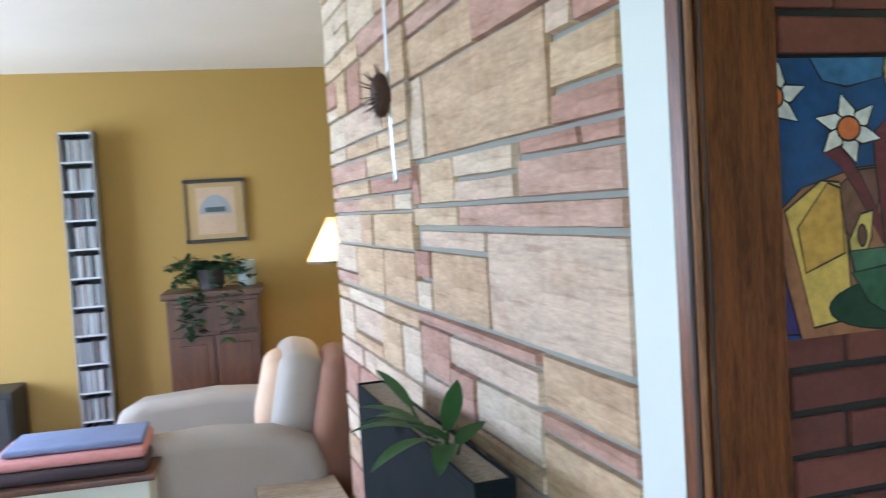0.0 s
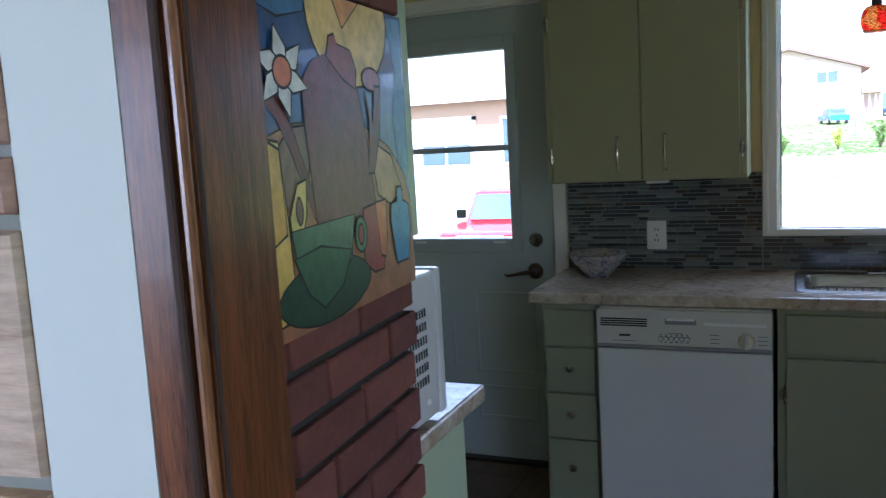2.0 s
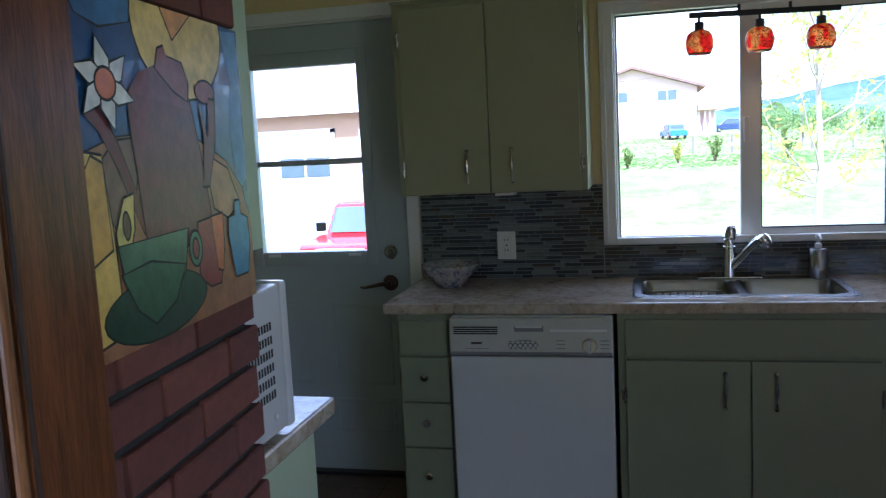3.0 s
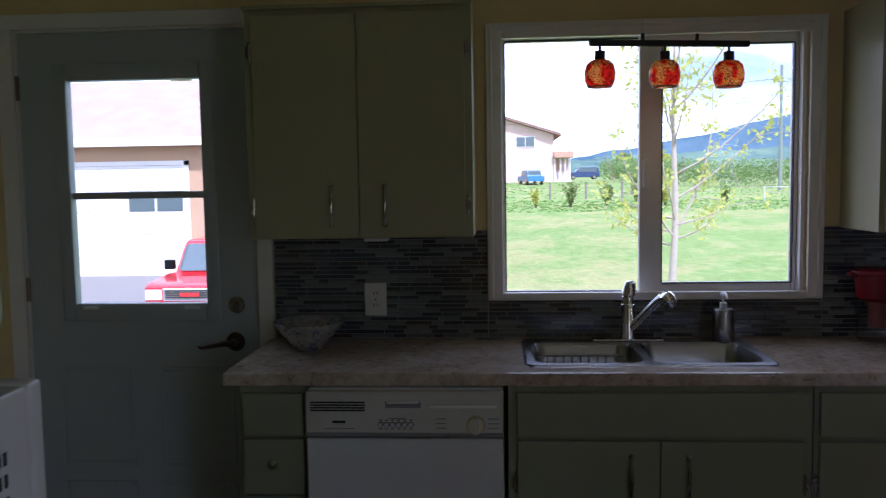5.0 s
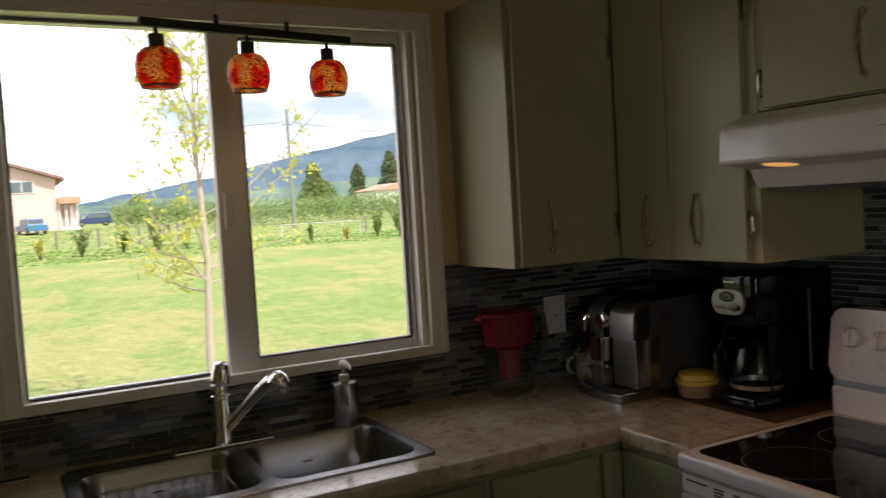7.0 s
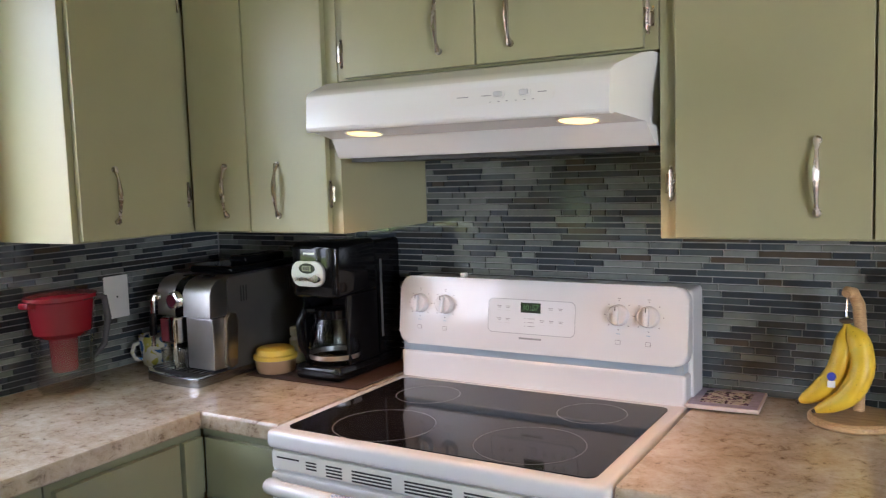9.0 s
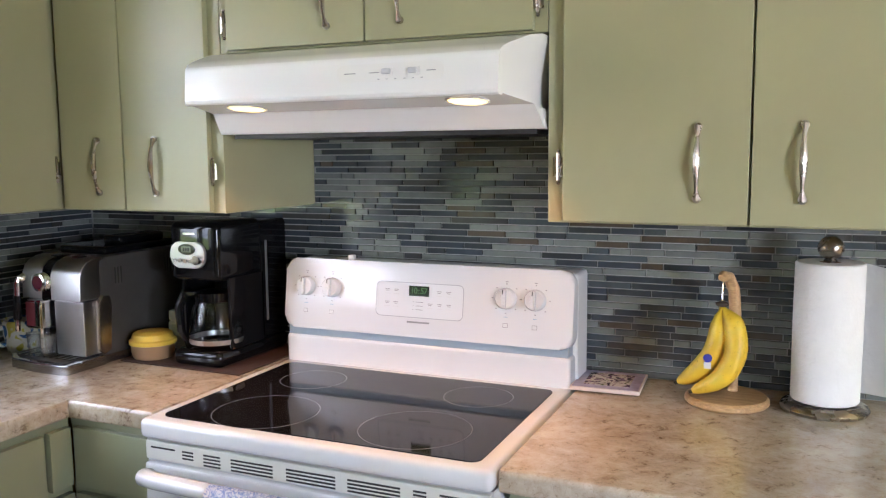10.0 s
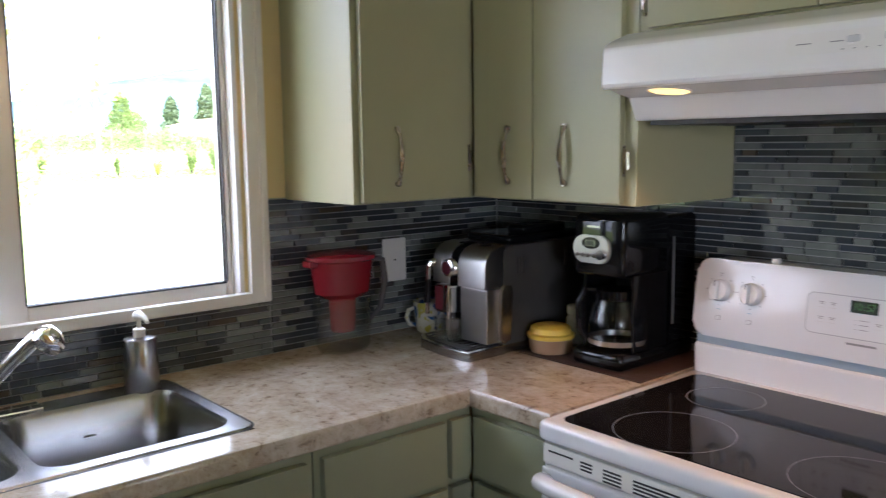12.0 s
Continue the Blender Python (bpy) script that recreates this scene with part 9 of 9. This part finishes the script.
# ---- sandstone of the living room side ----
def stone_mesh(w, h, d, seed, rough=0.004):
    """A split-faced block: a bevelled box whose face is uneven."""
    b = bm_new()
    nx, nz = max(1, min(5, round(w / 0.09))), max(1, min(3, round(h / 0.06)))
    r = random.Random(seed)
    off = Vector((r.uniform(0, 50), r.uniform(0, 50), r.uniform(0, 50)))
    grid = []
    for j in range(nz + 3):
        row = []
        for i in range(nx + 3):
            u = -w / 2 + w * min(1, max(0, (i - 1) / nx))
            v = -h / 2 + h * min(1, max(0, (j - 1) / nz))
            edge = i in (0, nx + 2) or j in (0, nz + 2)
            if not edge:
                u *= 1 - 0.008 / max(w, 0.02)
                v *= 1 - 0.006 / max(h, 0.02)
            dep = -d if edge else noise.noise(Vector((u * 9, v * 14, 0)) + off) * rough + r.uniform(-0.0008, 0.0008)
            if not edge and (i in (1, nx + 1) or j in (1, nz + 1)):
                dep -= 0.003
            row.append(b.verts.new((u + r.uniform(-1, 1) * 0.0012, v + r.uniform(-1, 1) * 0.0012, dep)))
        grid.append(row)
    for j in range(nz + 2):
        for i in range(nx + 2):
            b.faces.new((grid[j][i], grid[j][i + 1], grid[j + 1][i + 1], grid[j + 1][i]))
    return b


sx = Vector((-sd.x, -sd.y, 0))


def stone_frame(u, z, n):
    p = ST0 + sd * u + sn * n
    return Matrix(((sx.x, 0, sn.x, p.x), (sx.y, 0, sn.y, p.y), (0, 1, 0, z), (0, 0, 0, 1)))


bk = cube(bm_new(), -2.03, -0.004, 0, CEIL, -0.06, -0.014)
bmesh.ops.transform(bk, matrix=stone_frame(0, 0, 0), verts=bk.verts[:])
stone_wall = structure("stone_wall", bk, MORTAR, "tan and red sandstone chimney wall with grey mortar")
J = 0.006
KINDS = {"t": TAN_STONE, "r": RED_STONE, "p": PALE_STONE}
# the stones nearest the post, by kind, from u to u, and from height to height
NEAR = [("t", 0.0, 0.205, 1.668, 1.742), ("r", 0.0, 0.205, 1.612, 1.660), ("t", 0.213, 0.86, 1.612, 1.80), ("r", 0.0, 0.115, 1.577, 1.605), ("r", 0.120, 0.338, 1.577, 1.605), ("r", 0.0, 0.350, 1.506, 1.570),
        ("p", 0.362, 0.676, 1.556, 1.603), ("p", 0.362, 0.676, 1.506, 1.549), ("t", 0.690, 0.93, 1.506, 1.603), ("r", 0.0, 0.665, 1.455, 1.499), ("p", 0.0, 0.512, 1.256, 1.446), ("p", 0.525, 0.945, 1.405, 1.446), ("t", 0.680, 1.0, 1.455, 1.499),
        ("t", 0.525, 0.88, 1.256, 1.397)]
NEAR += [("r", 0.888, 1.0, 1.330, 1.397), ("p", 0.888, 1.0, 1.256, 1.323), ("t", 0.0, 0.295, 1.158, 1.247), ("r", 0.302, 1.0, 1.222, 1.247), ("p", 0.302, 0.775, 1.152, 1.215), ("r", 0.0, 0.302, 1.118, 1.150), ("p", 0.310, 0.62, 1.045, 1.145), ("t", 0.0, 0.302, 1.0, 1.110),
         ("r", 0.782, 1.0, 1.10, 1.215), ("r", 0.628, 0.775, 1.045, 1.145), ("t", 0.31, 0.775, 1.0, 1.038), ("p", 0.782, 1.0, 1.0, 1.092), ("r", 0.0, 0.115, 1.750, 1.80), ("p", 0.122, 0.205, 1.750, 1.80), ("p", 0.868, 1.0, 1.612, 1.80), ("r", 0.937, 1.0, 1.506, 1.603)]
stones = [(KINDS[k], a, b, c, d) for k, a, b, c, d in NEAR]


def ashlar(u0, u1, z0, z1, rng):
    """Rows of varied stones, some of them split in two heights."""
    z = z0
    while z < z1 - 0.01:
        h = min(rng.choice((0.05, 0.07, 0.10, 0.14, 0.18)), z1 - z)
        if z1 - z - h < 0.04:
            h = z1 - z
        u = u0
        while u < u1 - 0.01:
            w = min(rng.uniform(0.16, 0.52), u1 - u)
            if u1 - u - w < 0.1:
                w = u1 - u
            if h > 0.13 and rng.random() < 0.45:
                s = h * rng.choice((0.33, 0.5, 0.62))
                yield u, u + w, z, z + s
                yield u, u + w, z + s, z + h
            else:
                yield u, u + w, z, z + h
            u += w
        z += h


rng = random.Random(17)
for u0, u1, z0, z1 in ((0.0, 1.0, 0.47, 0.995), (0.0, 1.0, 1.805, CEIL), (1.005, 2.03, 0.47, 1.25), (1.005, 2.03, 1.255, CEIL), (0.0, 2.03, 0.0, 0.46)):
    for a, b, c, d in ashlar(u0, u1, z0, z1, rng):
        stones.append((rng.choice((TAN_STONE, TAN_STONE, TAN_STONE, PALE_STONE, PALE_STONE, PALE_STONE, RED_STONE)), a, b - J, c, d - J))
for i, (mt, a, b, c, d) in enumerate(stones):
    w, h = b - a, d - c
    if w < 0.02 or h < 0.012:
        continue
    me = mesh_of("stone", stone_mesh(w, h, 0.022, 100 + i), mt, 50)
    ob = new("stone", me)
    ob.parent = stone_wall
    ob.matrix_basis = stone_frame((a + b) / 2, (c + d) / 2, rng.uniform(0.0, 0.006))

# ---- mosaic tiles ----
def tile_rows(a0, a1, z0, z1, rng):
    z, k = z0, 0
    while z < z1 - 0.006:
        h = min(0.0136, z1 - z - 0.001)
        u = a0 - rng.uniform(0, 0.075)
        while u < a1:
            w = rng.choice((0.038, 0.050, 0.075, 0.075, 0.10, 0.10, 0.15))
            a, b = max(u, a0), min(u + w, a1)
            if b - a > 0.008:
                yield a, b - 0.0021, z, z + h
            u += w
        z += h + 0.0021


def tile_box(vs, fs, p, q, r, depth_axis, face, t):
    """Eight corners, front face slightly smaller than the back."""
    (a, b), (c, d) = p, q
    e = 0.0007
    n = len(vs)
    pts = [(a, c, 0), (b, c, 0), (b, d, 0), (a, d, 0), (a + e, c + e, t), (b - e, c + e, t), (b - e, d - e, t), (a + e, d - e, t)]
    for u, z, k in pts:
        vs.append((u, face + k, z) if depth_axis == "y" else (face - k, u, z))
    for f in ((0, 1, 5, 4), (1, 2, 6, 5), (2, 3, 7, 6), (3, 0, 4, 7), (4, 5, 6, 7)):
        fs.append(tuple(n + i for i in f))


rng = random.Random(31)
south = [t for t in tile_rows(1.21, WX - 0.012, CT + 0.002, UZ0 + 0.003, rng)] + [t for t in tile_rows(2.203, 2.953, UZ0 + 0.0046, 1.50, rng)]
east = [t for t in tile_rows(SY + 0.010, WY0 - 0.002, CT + 0.002, UZ0 + 0.003, rng)] + [t for t in tile_rows(WY0 - 0.0005, WY1 + 0.001, CT + 0.002, WZ0 - 0.003, rng)] + [t for t in tile_rows(WY1 + 0.0025, 2.201, CT + 0.002, UZ0 + 0.003, rng)]
single = [t for t in south if 1.60 < t[0] < 2.20 and t[2] > 0.93][:300]
chosen = set(single)
for a, b, c, d in single:
    vs, fs = [], []
    tile_box(vs, fs, (a - (a + b) / 2, b - (a + b) / 2), (c - (c + d) / 2, d - (c + d) / 2), 0, "y", 0, 0.0045)
    me = bpy.data.meshes.new("tile")
    me.from_pydata(vs, [], fs)
    me.materials.append(TILE_ONE)
    ob = new("tile", me)
    ob.parent = SPLASH_S
    ob.matrix_basis = Matrix.Translation(((a + b) / 2, SY + 0.005, (c + d) / 2)) @ Matrix.Rotation(rng.uniform(-0.006, 0.006), 4, "Z") @ Matrix.Rotation(rng.uniform(-0.012, 0.012), 4, "X")
for parent, rows, axis, face in ((SPLASH_S, [t for t in south if t not in chosen], "y", SY + 0.005), (SPLASH_E, east, "x", WX - 0.005)):
    vs, fs = [], []
    for a, b, c, d in rows:
        tile_box(vs, fs, (a, b), (c, d), 0, axis, face, 0.0045 + rng.uniform(-0.0006, 0.0004))
    me = bpy.data.meshes.new("tiles")
    me.from_pydata(vs, [], fs)
    me.materials.append(TILE_MANY)
    ob = tagged(new("tiles", me), "thin glass and slate mosaic strips", kind="stuff")
    ob.parent = parent
